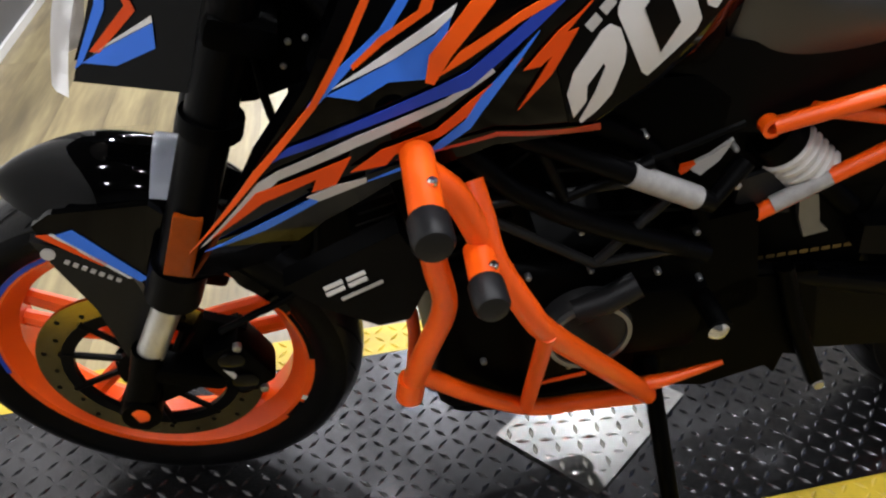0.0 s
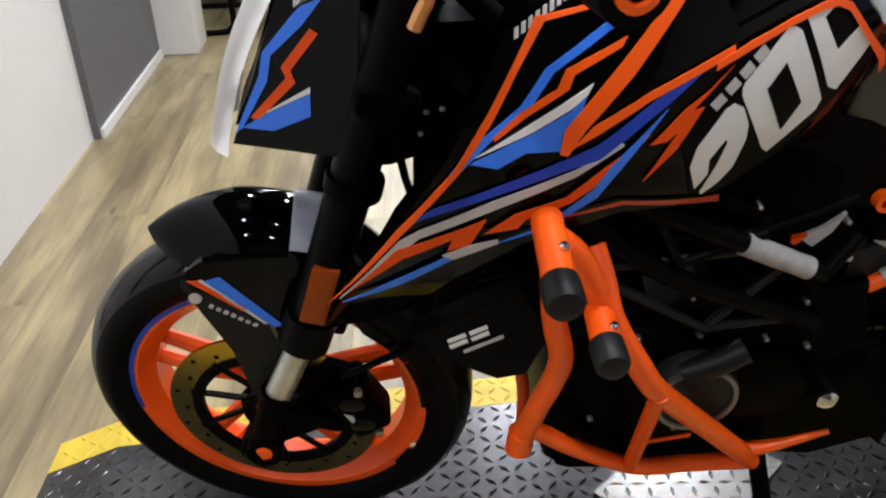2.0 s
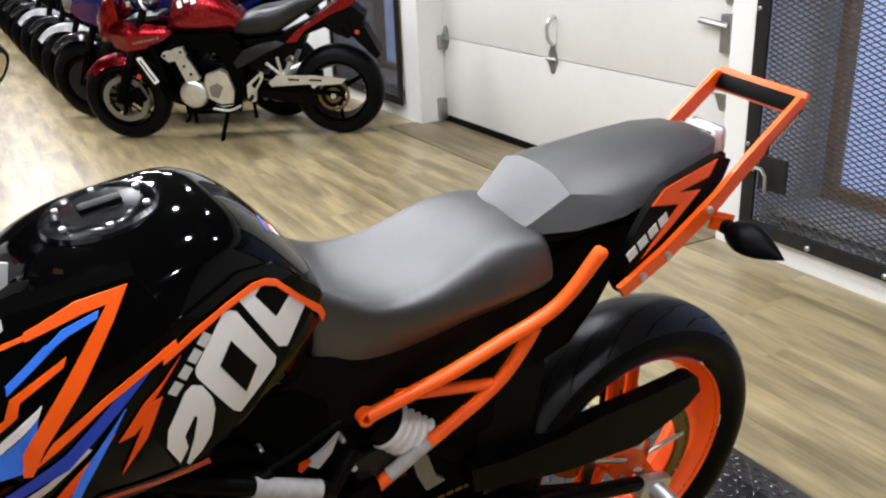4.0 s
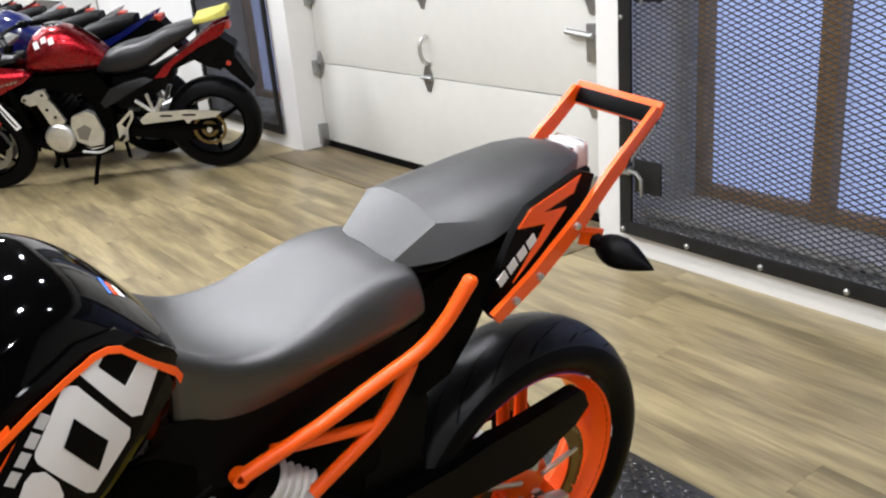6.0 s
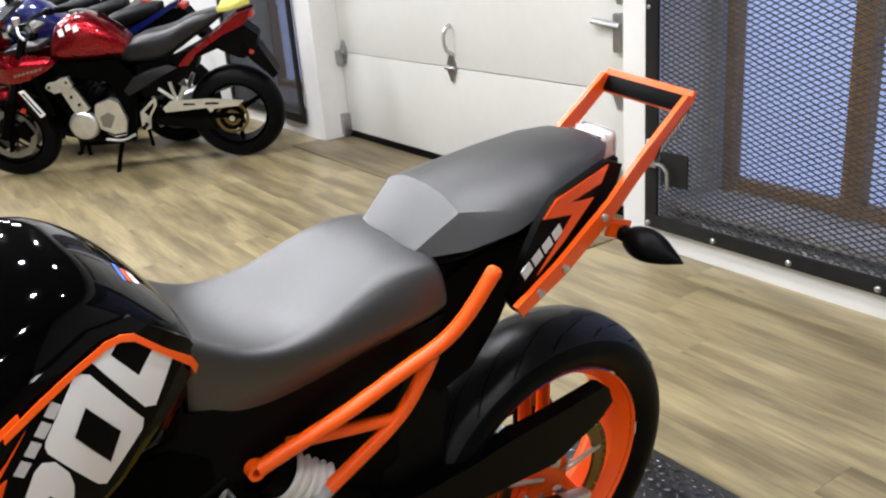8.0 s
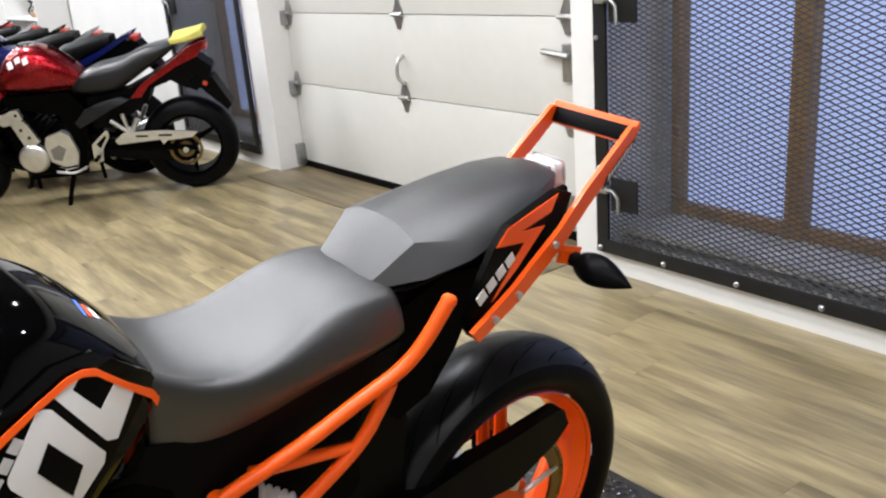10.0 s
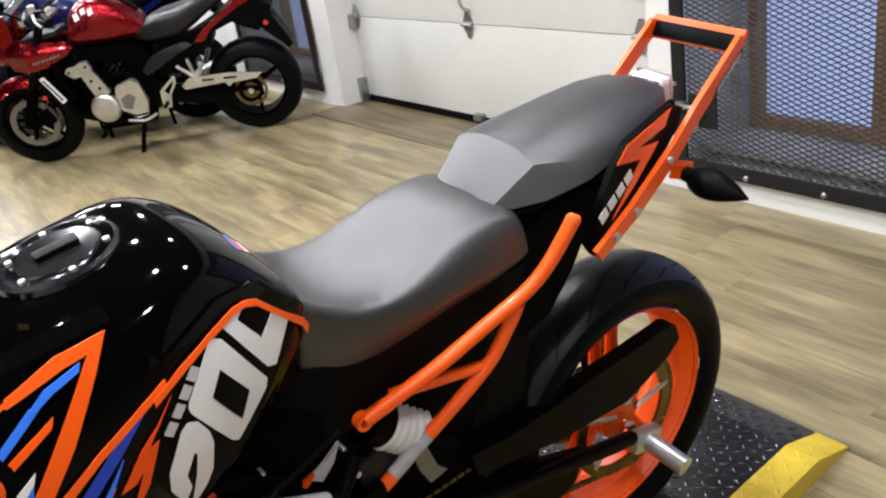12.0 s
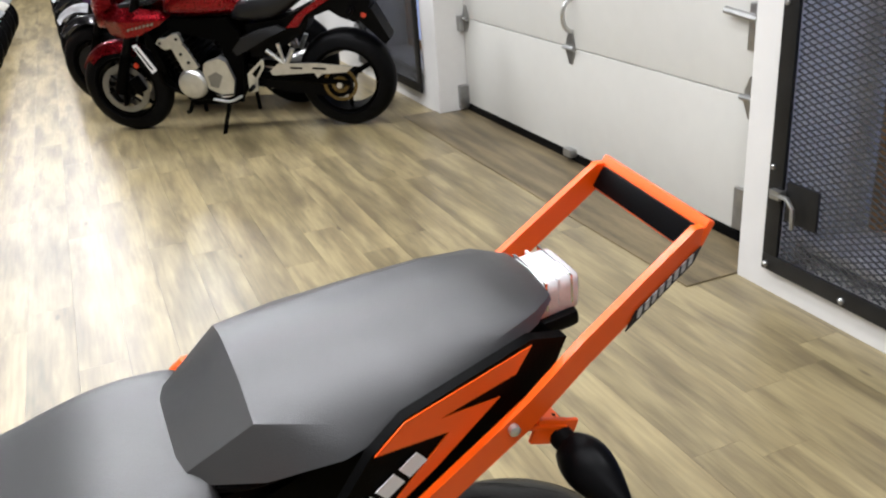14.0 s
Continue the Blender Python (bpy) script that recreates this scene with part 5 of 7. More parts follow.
part("stand_foot", box((0.05, 0.07, 0.008), (0.285, 0.73, -0.03), 0.003, turn=(0, 6, 0)), BLACKP, st)
part("stand_bracket", box((0.04, 0.09, 0.06), (0.1, 0.69, 0.27), 0.01), BLACKP, naked)
part("passenger_hanger", tube([(0.12, 0.84, 0.42), (0.13, 0.88, 0.32), (0.14, 0.94, 0.2)], 0.013, 10, 3), BLACKP, naked, "black hanging bracket")
part("hanger_screw", lathe([(0.14, 0.008), (0.155, 0.008)], 10, centre=(0, 0.94, 0.2)), SILVER, naked)
part("belly_panel", sheet([(0.20, 0.54), (0.26, 0.57), (0.325, 0.60), (0.36, 0.53), (0.335, 0.47), (0.30, 0.465), (0.235, 0.505)], lambda y, z: 0.185, 0.03), BLACKS, naked, "black radiator side cover")
bel = naked.children[-1]
for k, (y, z, w, h) in enumerate(((0.252, 0.531, 0.022, 0.016), (0.277, 0.541, 0.022, 0.016))):
    part("lettering_bar", box((0.002, w, 0.005), (0.1868, y, z + 0.006), turn=(24, 0, 0)), WHITEF, bel)
    part("lettering_bar", box((0.002, w, 0.005), (0.1868, y + 0.002, z - 0.003), turn=(24, 0, 0)), WHITEF, bel)
part("lettering_bar", box((0.002, 0.05, 0.004), (0.1868, 0.283, 0.525), turn=(24, 0, 0)), GREYF, bel)
for p0, p1 in (((0.13, 0.5, 0.62), (0.13, 0.72, 0.66)), ((0.12, 0.4, 0.6), (0.1, 0.7, 0.52)), ((0.1, 0.34, 0.55), (0.12, 0.5, 0.66))):
    part("cable", tube([p0, ((p0[0] + p1[0]) / 2, (p0[1] + p1[1]) / 2, (p0[2] + p1[2]) / 2 - 0.02), p1], 0.004, 6, 5), RUBBER, naked)

# crash cage
for s in (1, -1):
    cg = part("crash_cage", tube([(0.195 * s, 0.396, 0.665), (0.218 * s, 0.405, 0.635), (0.234 * s, 0.416, 0.592), (0.243 * s, 0.45, 0.53), (0.235 * s, 0.482, 0.476), (0.19 * s, 0.58, 0.348), (0.14 * s, 0.68, 0.215)], 0.0145, 16, 3), ORANGE, naked, "orange tubular crash cage")
    pipe("cage_leg", [(0.21 * s, 0.35, 0.68), (0.21 * s, 0.358, 0.58), (0.2 * s, 0.372, 0.50), (0.185 * s, 0.352, 0.41), (0.167 * s, 0.338, 0.335)], 0.0145, parent=cg)
    pipe("cage_bottom", [(0.172 * s, 0.345, 0.36), (0.15 * s, 0.42, 0.28), (0.137 * s, 0.51, 0.218), (0.135 * s, 0.59, 0.212), (0.138 * s, 0.675, 0.212)], 0.0125, parent=cg)
    pipe("cage_strut", [(0.243 * s, 0.48, 0.48), (0.14 * s, 0.50, 0.222)], 0.0105, parent=cg, smooth=0)
    pipe("cage_neck", [(0.235 * s, 0.34, 0.715), (0.228 * s, 0.375, 0.675), (0.226 * s, 0.408, 0.605)], 0.0145, parent=cg)
    pipe("cage_foot", [(0.167 * s, 0.338, 0.345), (0.166 * s, 0.334, 0.31)], 0.0175, parent=cg, smooth=0)
    pipe("slider_stub", [(0.218 * s, 0.34, 0.72), (0.306 * s, 0.337, 0.7105)], 0.0165, parent=cg, smooth=0, seg=20)
    part("slider_puck", lathe([(0.303 * s, 0.0165), (0.305 * s, 0.0195), (0.333 * s, 0.0195), (0.339 * s, 0.0165), (0.341 * s, 0.009)], 28, centre=(0, 0.337, 0.7085)), CARBON, cg, "black nylon slider puck")
    part("slider_puck", lathe([(0.276 * s, 0.0155), (0.278 * s, 0.0185), (0.307 * s, 0.0185), (0.313 * s, 0.0155), (0.315 * s, 0.008)], 28, centre=(0, 0.398, 0.600)), CARBON, cg, "black nylon slider puck")
    pipe("slider_stub", [(0.23 * s, 0.40, 0.605), (0.28 * s, 0.398, 0.600)], 0.016, parent=cg, smooth=0, seg=20)
    for y, z, x in ((0.345, 0.729, 0.278), (0.407, 0.614, 0.268)):
        part("cage_bolt", lathe([(0.0, 0.005), (0.004, 0.005), (0.006, 0.003)], 10, centre=(0, 0, 0), axis="z"), CHROME, cg, place=Matrix.Translation((x * s, y, z)))
pipe("cage_brace", [(-0.167, 0.338, 0.33), (0.05, 0.355, 0.335), (0.167, 0.338, 0.33)], 0.009, ORANGED)

# swing arm, chain, rear wheel
rw = wheel("rear_wheel", naked, (0.02, 1.325, 0.303), 0.305, 0.078, 0.228, 0.058, 5, ORANGE, label="orange cast rear wheel", twin=True, hub=0.05, tread=True, lip=0.42)
disc(rw, -0.058, 0.122, 0.034, GOLD, BLACKS)
for s in (1, -1):
    arm = part("swing_arm", tube([(0.085 * s, 0.76, 0.40), (0.1 * s, 0.95, 0.36), (0.105 * s, 1.2, 0.30), (0.1 * s, 1.37, 0.255)], 0.027, 14, 4, flat=0.55), BLACKS, naked, "black swing arm")
    part("axle_block", box((0.025, 0.07, 0.045), (0.115 * s, 1.345, 0.262), 0.006, turn=(-15, 0, 0)), SILVER, arm)
    sp = part("axle_spool", tube([(0.12 * s, 1.345, 0.262), (0.205 * s, 1.352, 0.247)], 0.0185, 20), SILVER, naked, "aluminium axle peg")
part("arm_brace", sheet([(0.80, 0.40), (1.037, 0.37), (1.20, 0.31), (1.18, 0.25), (1.089, 0.207), (0.965, 0.219), (0.86, 0.235)], lambda y, z: 0.098, 0.014), BLACKS, naked, "black plate under the swing arm")
part("chain_guard", sheet([(0.942, 0.468), (1.016, 0.460), (1.123, 0.464), (1.193, 0.474), (1.292, 0.478), (1.405, 0.487), (1.42, 0.48), (1.434, 0.445), (1.404, 0.418), (1.297, 0.374), (1.131, 0.385), (0.95, 0.42)], lambda y, z: 0.112, 0.03), BLACKS, naked, "black chain guard")
spk = part("sprocket", lathe([(0.078, 0.126), (0.084, 0.126), (0.084, 0.104), (0.078, 0.104)], 44, closed=True, centre=(0.0, 1.325, 0.303)), GOLD, naked, "gold rear sprocket")
for k in range(5):
    a = 2 * math.pi * k / 5 + 0.2
    part("sprocket_arm", tube([(0.08, 1.325 + 0.03 * math.cos(a), 0.303 + 0.03 * math.sin(a)), (0.081, 1.325 + 0.117 * math.cos(a), 0.303 + 0.108 * math.sin(a))], 0.0105, 8, flat=0.5), SILVER, spk)
bm = bmesh.new()
chain = [(0.081, 1.325 + 0.132 * math.cos(a), 0.303 + 0.132 * math.sin(a)) for a in [radians(-78 + 8 * k) for k in range(21)]]
chain = [(0.081, 0.72, 0.33)] + chain[::1] + [(0.081, 0.72, 0.40)]
for p, q in zip(chain, chain[1:]):
    d = Vector(q) - Vector(p)
    n = max(1, round(d.length / 0.016))
    for k in range(n):
        a, b = Vector(p) + d * (k + 0.12) / n, Vector(p) + d * (k + 0.88) / n
        tube([a, b], 0.0055, 6, bm=bm, flat=1.1)
part("chain", bm, GOLD, naked, "gold drive chain")
part("rear_hugger", sheet([(0.96, 0.44), (0.975, 0.56), (1.01, 0.66), (1.06, 0.68), (1.09, 0.60), (1.075, 0.50), (1.085, 0.42), (1.0, 0.41)], lambda y, z: 0.085, 0.17), BLACKS, naked, "black inner mudguard")

# tail: panels, guard rail, lamp, signals
for s in (1, -1):
    tp = part("tail_panel", sheet([(1.125, 0.785), (1.145, 0.85), (1.18, 0.888), (1.216, 0.908), (1.366, 0.914), (1.415, 0.893), (1.40, 0.865), (1.32, 0.825), (1.235, 0.79), (1.15, 0.768), (1.135, 0.766)], (lambda y, z: min(tail_flank(y, z), 0.15 + 0.5 * (y - 1.08))) if s > 0 else (lambda y, z: 0.4 * tail_flank(y, z)), 0.012, sign=s), BLACKP, naked, "black tail panel with orange flash")
    if s > 0:
        part("tail_stripe", sheet([(1.184, 0.888), (1.215, 0.906), (1.365, 0.909), (1.345, 0.886), (1.253, 0.887), (1.325, 0.870), (1.247, 0.833), (1.175, 0.808), (1.264, 0.866)], lambda y, z: tail_flank(y, z) + 0.002, 0.0015), ORANGE, tp)
        for k in range(4):
            y, z = 1.132 + 0.025 * k, 0.832 + 0.0088 * k
            part("lettering_bar", sheet([(y, z), (y + 0.011, z - 0.016), (y + 0.0305, z - 0.0085), (y + 0.0195, z + 0.0075)], lambda yy, zz: tail_flank(yy, zz) + 0.0025, 0.001), WHITEF, tp)
rail = part("guard_rail", sheet([(1.135, 0.765), (1.235, 0.786), (1.36, 0.83), (1.43, 0.868), (1.585, 0.938), (1.60, 0.962), (1.575, 0.968), (1.42, 0.90), (1.35, 0.862), (1.22, 0.812), (1.12, 0.785)], rail_flank, 0.009), ORANGE, naked, "orange flat-bar guard rail behind the seat")
part("guard_arm", sheet([(1.30, 0.835), (1.43, 0.868), (1.585, 0.938), (1.60, 0.962), (1.575, 0.968), (1.42, 0.90), (1.29, 0.855)], lambda y, z: 0.107 - 0.25 * (1.585 - y), 0.009, sign=-1), ORANGE, rail)
xa, xc = 0.0955, -0.0115
part("guard_cross_bar", box((2 * xa, 0.01, 0.042), (xc, 1.588, 0.952), 0.002, turn=(-28, 0, 0)), ORANGE, rail)
part("guard_pad", box((2 * xa - 0.025, 0.008, 0.028), (xc, 1.58, 0.951), 0.002, turn=(-28, 0, 0)), BLACKS, rail, "black grip tape")
stk = part("rail_sticker", sheet([(1.478, 0.886), (1.575, 0.929), (1.585, 0.945), (1.49, 0.904)], lambda y, z: rail_flank(y, z) + 0.0025, 0.002), CARBON, rail, "dark sticker with pale lettering")
for k in range(8):
    y = 1.492 + 0.0105 * k
    part("lettering_bar", sheet([(y, 0.8965 + 0.0046 * k), (y + 0.006, 0.899 + 0.0046 * k), (y + 0.007, 0.909 + 0.0046 * k), (y + 0.001, 0.9065 + 0.0046 * k)], lambda yy, zz: rail_flank(yy, zz) + 0.0035, 0.001), GREYF, stk)
for y, z in ((1.23, 0.80), (1.33, 0.843), (1.17, 0.787)):
    part("rail_screw", lathe([(0, 0.006), (0.006, 0.006), (0.008, 0.003)], 10), SILVER, rail, place=Matrix.Translation((rail_flank(y, z) + 0.0005, y, z)))
tl = part("tail_light", box((0.068, 0.075, 0.05), (0.008, 1.434, 0.894), 0.014, turn=(6, 0, 0), segs=3), LENS, naked, "clear tail light")
for k in range(4):
    part("lens_rib", box((0.07, 0.003, 0.036), (0.008, 1.412 + 0.015 * k, 0.899 + 0.0016 * k), 0.001, turn=(6, 0, 0)), CHROME if k % 2 else LENS, tl)
part("tail_light_base", box((0.085, 0.07, 0.02), (0.008, 1.43, 0.866), 0.006, turn=(8, 0, 0)), BLACKS, tl)
for s in (1, -1):
    ts = part("turn_signal", teardrop(bmesh.new(), (0.14 * s, 1.398, 0.79), (0.236 * s, 1.413, 0.776), 0.024), BLACKS, naked, "black rear turn signal")
    part("signal_stalk", tube([(0.108 * s, 1.395, 0.795), (0.158 * s, 1.40, 0.788)], 0.013, 10), RUBBER, ts)
    part("signal_bracket", box((0.05, 0.06, 0.006), (0.105 * s, 1.375, 0.812), 0.002, turn=(-20, 0, 0)), ORANGE, ts, "orange bracket")
    part("signal_bracket", box((0.006, 0.05, 0.03), (0.125 * s, 1.39, 0.80), 0.002, turn=(-20, 0, 0)), ORANGE, ts)
part("tail_tray", sheet([(1.1, 0.8), (1.2, 0.83), (1.42, 0.875), (1.40, 0.85), (1.2, 0.785), (1.1, 0.765)], lambda y, z: 0.08, 0.16), BLACKP, naked)


# ---- the parked bikes along the aisle ----
def paint(name, rgb, rough=0.2):
    return material(name, rgb, 0.4, coat=1.0, var=0.1, scale=12, spec=0.1)


def simple_wheel(parent, at, r, half, rim_r, mat, spokes=3, name="wheel", spoke_mat=None):
    spoke_mat = spoke_mat or mat
    w = part(name, lathe([(-half * 0.8, rim_r), (-half * 0.8, rim_r - 0.022), (half * 0.8, rim_r - 0.022), (half * 0.8, rim_r)], 40, closed=True), mat, parent, place=Matrix.Translation(at))
    prof = [(-half * 0.75, rim_r - 0.006)]
    for k in range(9):
        a = math.pi * (-0.5 + k / 8)
        prof.append((half * math.sin(a), r - (r - rim_r) * (1 - math.cos(a) ** 0.8)))
    prof.append((half * 0.75, rim_r - 0.006))
    part("tyre", lathe(prof, 56, closed=True), TYRE, w)
    bm = lathe([(-0.05, 0.03), (-0.04, 0.045), (0.04, 0.045), (0.05, 0.03)], 18)
    part("hub", bm, spoke_mat, w)
    for k in range(spokes):
        a = 2 * math.pi * k / spokes + 0.5
        part("spoke", tube([(0, 0.03 * math.cos(a), 0.03 * math.sin(a)), (0, (rim_r - 0.01) * math.cos(a), (rim_r - 0.01) * math.sin(a))], 0.022, 8, r2=0.016, flat=0.6), spoke_mat, w)
    return w


def street_bike(m, mat, label, wheelbase=1.42, half_fairing=True, naked_lamp=False, wheel_mat=BLACKP, engine_mat=SILVER, group="bikes parked along the wall", fork_mat=BLACKS, letters=False, fender_mat=None, seat_z=0.0, frame_mat=BLACKP):
    b = thing("motorcycle", m, label, "motorcycle", group)
    wb = wheelbase
    front = simple_wheel(b, (0.01, 0.01, 0.287), 0.287, 0.056, 0.197, wheel_mat, 5, "front_wheel")
    rear = simple_wheel(b, (0, wb, 0.30), 0.30, 0.085, 0.208, wheel_mat, 3, "rear_wheel")
    for s in (1, -1):
        part("brake_disc", lathe([(0.05 * s - 0.003, 0.155), (0.05 * s - 0.003, 0.07), (0.05 * s + 0.003, 0.07), (0.05 * s + 0.003, 0.155)], 36, closed=True), CARBON, front)
        leg = part("fork_leg", tube([(0.1 * s, -0.01, 0.3), (0.1 * s, 0.27, 0.95)], 0.024, 12), fork_mat, b, "dark fork leg")
        part("fork_slider", tube([(0.1 * s, -0.015, 0.28), (0.1 * s, 0.09, 0.53)], 0.032, 12), BLACKP, leg)
        if letters:
            part("fork_guard", box((0.006, 0.03, 0.2), (0.137 * s, 0.075, 0.5), 0.002, turn=(-23, 0, 0)), WHITEF, leg, "white reflector strip")
        part("caliper", box((0.05, 0.06, 0.1), (0.09 * s, 0.11, 0.32), 0.012, turn=(25, 0, 0)), BLACKP, b)
        part("mirror_stem", tube([(0.14 * s, 0.22, 1.0), (0.22 * s, 0.16, 1.08), (0.27 * s, 0.14, 1.13)], 0.007, 6, 3), BLACKS, b)
        mr = part("mirror", lathe([(-0.02, 0.02), (-0.01, 0.05), (0.02, 0.055), (0.022, 0.045)], 16, axis="y"), BLACKS, b, place=Matrix.Translation((0.29 * s, 0.15, 1.14)))
        mr.scale = (1.5, 1, 1)
    rows = []
    for k in range(11):
        a = radians(140 - 120 * k / 10)
        w = 0.07 * min(1.0, 0.5 + 0.12 * k) * (1.0 if k < 8 else 1.25)
        rows.append([Vector((w * v, -math.cos(a) * -1 * (0.335 - 0.05 * abs(v) ** 2.5), 0.3 + math.sin(a) * (0.335 - 0.05 * abs(v) ** 2.5))) for v in (-1, -0.7, -0.35, 0, 0.35, 0.7, 1)])
    bm = loft(rows, closed=False)
    bmesh.ops.solidify(bm, geom=bm.faces[:], thickness=0.005)
    part("front_mudguard", bm, fender_mat or mat, b, angle=60)
    part("fuel_tank", loft([oval(y, a, z, w, 28, 2.7) for y, a, z, w in ((0.42, 0.80, 0.90, 0.08), (0.46, 0.75, 0.97, 0.125), (0.53, 0.72, 1.02, 0.15), (0.62, 0.72, 1.035, 0.155), (0.71, 0.74, 1.0, 0.14), (0.79, 0.75, 0.93, 0.115), (0.86, 0.76, 0.86, 0.09))]), mat, b, "rounded fuel tank", angle=70)
    part("tank_cap", lathe([(1.03, 0.05), (1.045, 0.048), (1.047, 0.03)], 20, axis="z", centre=(0, 0.57, -0.002)), CHROME, b)
    part("seat", loft([oval(y, a, z + seat_z, w, 24, 3.2) for y, a, z, w in ((0.82, 0.74, 0.86, 0.09), (0.88, 0.73, 0.835, 0.125), (0.98, 0.74, 0.835, 0.145), (1.07, 0.77, 0.86, 0.14), (1.12, 0.79, 0.90, 0.12), (1.25, 0.82, 0.93, 0.115), (1.4, 0.86, 0.955, 0.09), (1.45, 0.88, 0.95, 0.07))]), SEATS, b, "black two-step seat", angle=60)
    for s in (1, -1):
        part("tail_panel", sheet([(1.07, 0.735), (1.2, 0.795), (1.38, 0.868), (1.54, 0.945), (1.6, 0.965), (1.58, 0.935), (1.4, 0.84), (1.22, 0.755), (1.09, 0.705)], lambda y, z: 0.135 - 0.1 * (y - 1.0), 0.03, sign=s), mat, b)
        part("frame_side", sheet([(0.36, 0.86), (0.5, 0.8), (0.86, 0.74), (0.92, 0.62), (0.86, 0.38), (0.78, 0.36), (0.78, 0.6), (0.5, 0.7), (0.36, 0.78)], lambda y, z: 0.14, 0.03, sign=s), frame_mat, b)
        part("side_cover", sheet([(0.86, 0.74), (1.0, 0.74), (1.2, 0.72), (1.12, 0.62), (0.93, 0.55), (0.88, 0.56)], lambda y, z: 0.13, 0.02, sign=s), BLACKS, b)
        hanger = part("footrest_hanger", sheet([(0.90, 0.5), (0.99, 0.55), (1.0, 0.47), (0.96, 0.38), (0.9, 0.36)], lambda y, z: 0.15, 0.012, sign=s), engine_mat, b, "cast footrest hanger")
        part("hanger_window", sheet([(0.925, 0.49), (0.975, 0.51), (0.98, 0.46), (0.95, 0.41), (0.92, 0.41)], lambda y, z: 0.1515, 0.001, sign=s), BLACKP, hanger)
        part("footrest", tube([(0.15 * s, 0.95, 0.37), (0.22 * s, 0.95, 0.37)], 0.012, 8), BLACKP, b)
        part("swing_arm", tube([(0.11 * s, 0.88, 0.40), (0.12 * s, wb + 0.03, 0.305)], 0.03, 10, flat=0.5), BLACKP, b)
        part("passenger_peg", tube([(0.13 * s, 1.06, 0.60), (0.14 * s, 1.12, 0.52), (0.15 * s, 1.03, 0.5)], 0.014, 8), engine_mat, b)
    part("chain_guard", sheet([(1.02, 0.45), (1.45, 0.44), (1.46, 0.415), (1.3, 0.395), (1.02, 0.40)], lambda y, z: 0.155, 0.012), engine_mat, b, "bright chain guard plate")
    sp = part("sprocket", lathe([(0.115, 0.1), (0.12, 0.1), (0.12, 0.07), (0.115, 0.07)], 30, closed=True, centre=(0, wb, 0.305)), BLACKP, b)
    part("hub_ring", lathe([(0.12, 0.05), (0.13, 0.048), (0.13, 0.03), (0.12, 0.028)], 24, closed=True, centre=(0, wb, 0.305)), CARBON, sp)
    part("rear_mudguard", sheet([(1.5, 0.93), (1.62, 0.9), (1.74, 0.72), (1.7, 0.70), (1.56, 0.84), (1.45, 0.86)], lambda y, z: 0.07, 0.14), BLACKS, b, "black rear mudguard and plate holder")
    part("rear_inner_guard", sheet([(0.98, 0.74), (1.2, 0.77), (1.45, 0.86), (1.59, 0.92), (1.62, 0.87), (1.56, 0.79), (1.42, 0.70), (1.25, 0.645), (1.08, 0.58), (0.98, 0.58)], lambda y, z: 0.075, 0.15), BLACKS, b, "black plastic guard under the tail")
    part("arm_plate", sheet([(0.92, 0.44), (1.2, 0.40), (1.45, 0.36), (1.47, 0.27), (1.38, 0.2), (1.2, 0.25), (0.92, 0.32)], lambda y, z: 0.098, 0.02), BLACKS, b, "black swing arm plate")
    part("tail_light", box((0.11, 0.05, 0.036), (0, 1.6, 0.918), 0.012), REDF, b, "red tail light")
    eng = part("engine", box((0.30, 0.34, 0.24), (0, 0.66, 0.36), 0.04, segs=3), BLACKP, b, "dark engine block")
    part("cylinder_block", box((0.28, 0.2, 0.3), (0, 0.46, 0.56), 0.02, turn=(22, 0, 0)), BLACKP, eng)
    part("cylinder_cover", box((0.315, 0.085, 0.24), (0, 0.475, 0.54), 0.012, turn=(22, 0, 0)), engine_mat, eng)
    part("cam_cover", box((0.33, 0.15, 0.06), (0, 0.425, 0.68), 0.014, turn=(22, 0, 0)), engine_mat, eng)
    part("clutch_cover", sheet([(0.68, 0.36), (0.70, 0.47), (0.76, 0.49), (0.81, 0.45), (0.82, 0.34), (0.74, 0.31)], lambda y, z: 0.175, 0.05), engine_mat, eng, "cast side cover")
    for k in range(7):
        part("cooling_fin", box((0.315, 0.215, 0.008), (0, 0.505 - 0.0135 * k, 0.46 + 0.031 * k), 0.002, turn=(22, 0, 0)), BLACKP, eng)
    for y, z, r in ((0.58, 0.36, 0.085),):
        part("engine_cover", lathe([(0.14, r), (0.165, r * 0.95), (0.178, r * 0.75), (0.18, 0.0001)], 28, centre=(0, y, z)), engine_mat, eng)
    part("sump", box((0.22, 0.3, 0.08), (0, 0.62, 0.22), 0.03), BLACKP, eng)
    for k in range(2):
        part("exhaust_header", tube([(0.08 - 0.16 * k, 0.38, 0.6), (0.09 - 0.18 * k, 0.3, 0.45), (0.07 - 0.14 * k, 0.38, 0.25), (0.05 - 0.1 * k, 0.7, 0.17)], 0.019, 10, 5), CHROME if not half_fairing else BLACKP, b)
    part("exhaust_muffler", tube([(-0.1, 0.85, 0.25), (-0.19, 1.05, 0.34), (-0.21, 1.5, 0.46)], 0.045, 14, 4), STEELZ, b)
    part("radiator", box((0.3, 0.04, 0.26), (0, 0.3, 0.62), 0.01, turn=(14, 0, 0)), BLACKP, b)
    part("handlebar", tube([(-0.34, 0.40, 1.03), (-0.15, 0.30, 1.06), (0.15, 0.30, 1.06), (0.34, 0.40, 1.03)], 0.012, 8, 4), CHROME, b, "bright handlebar")
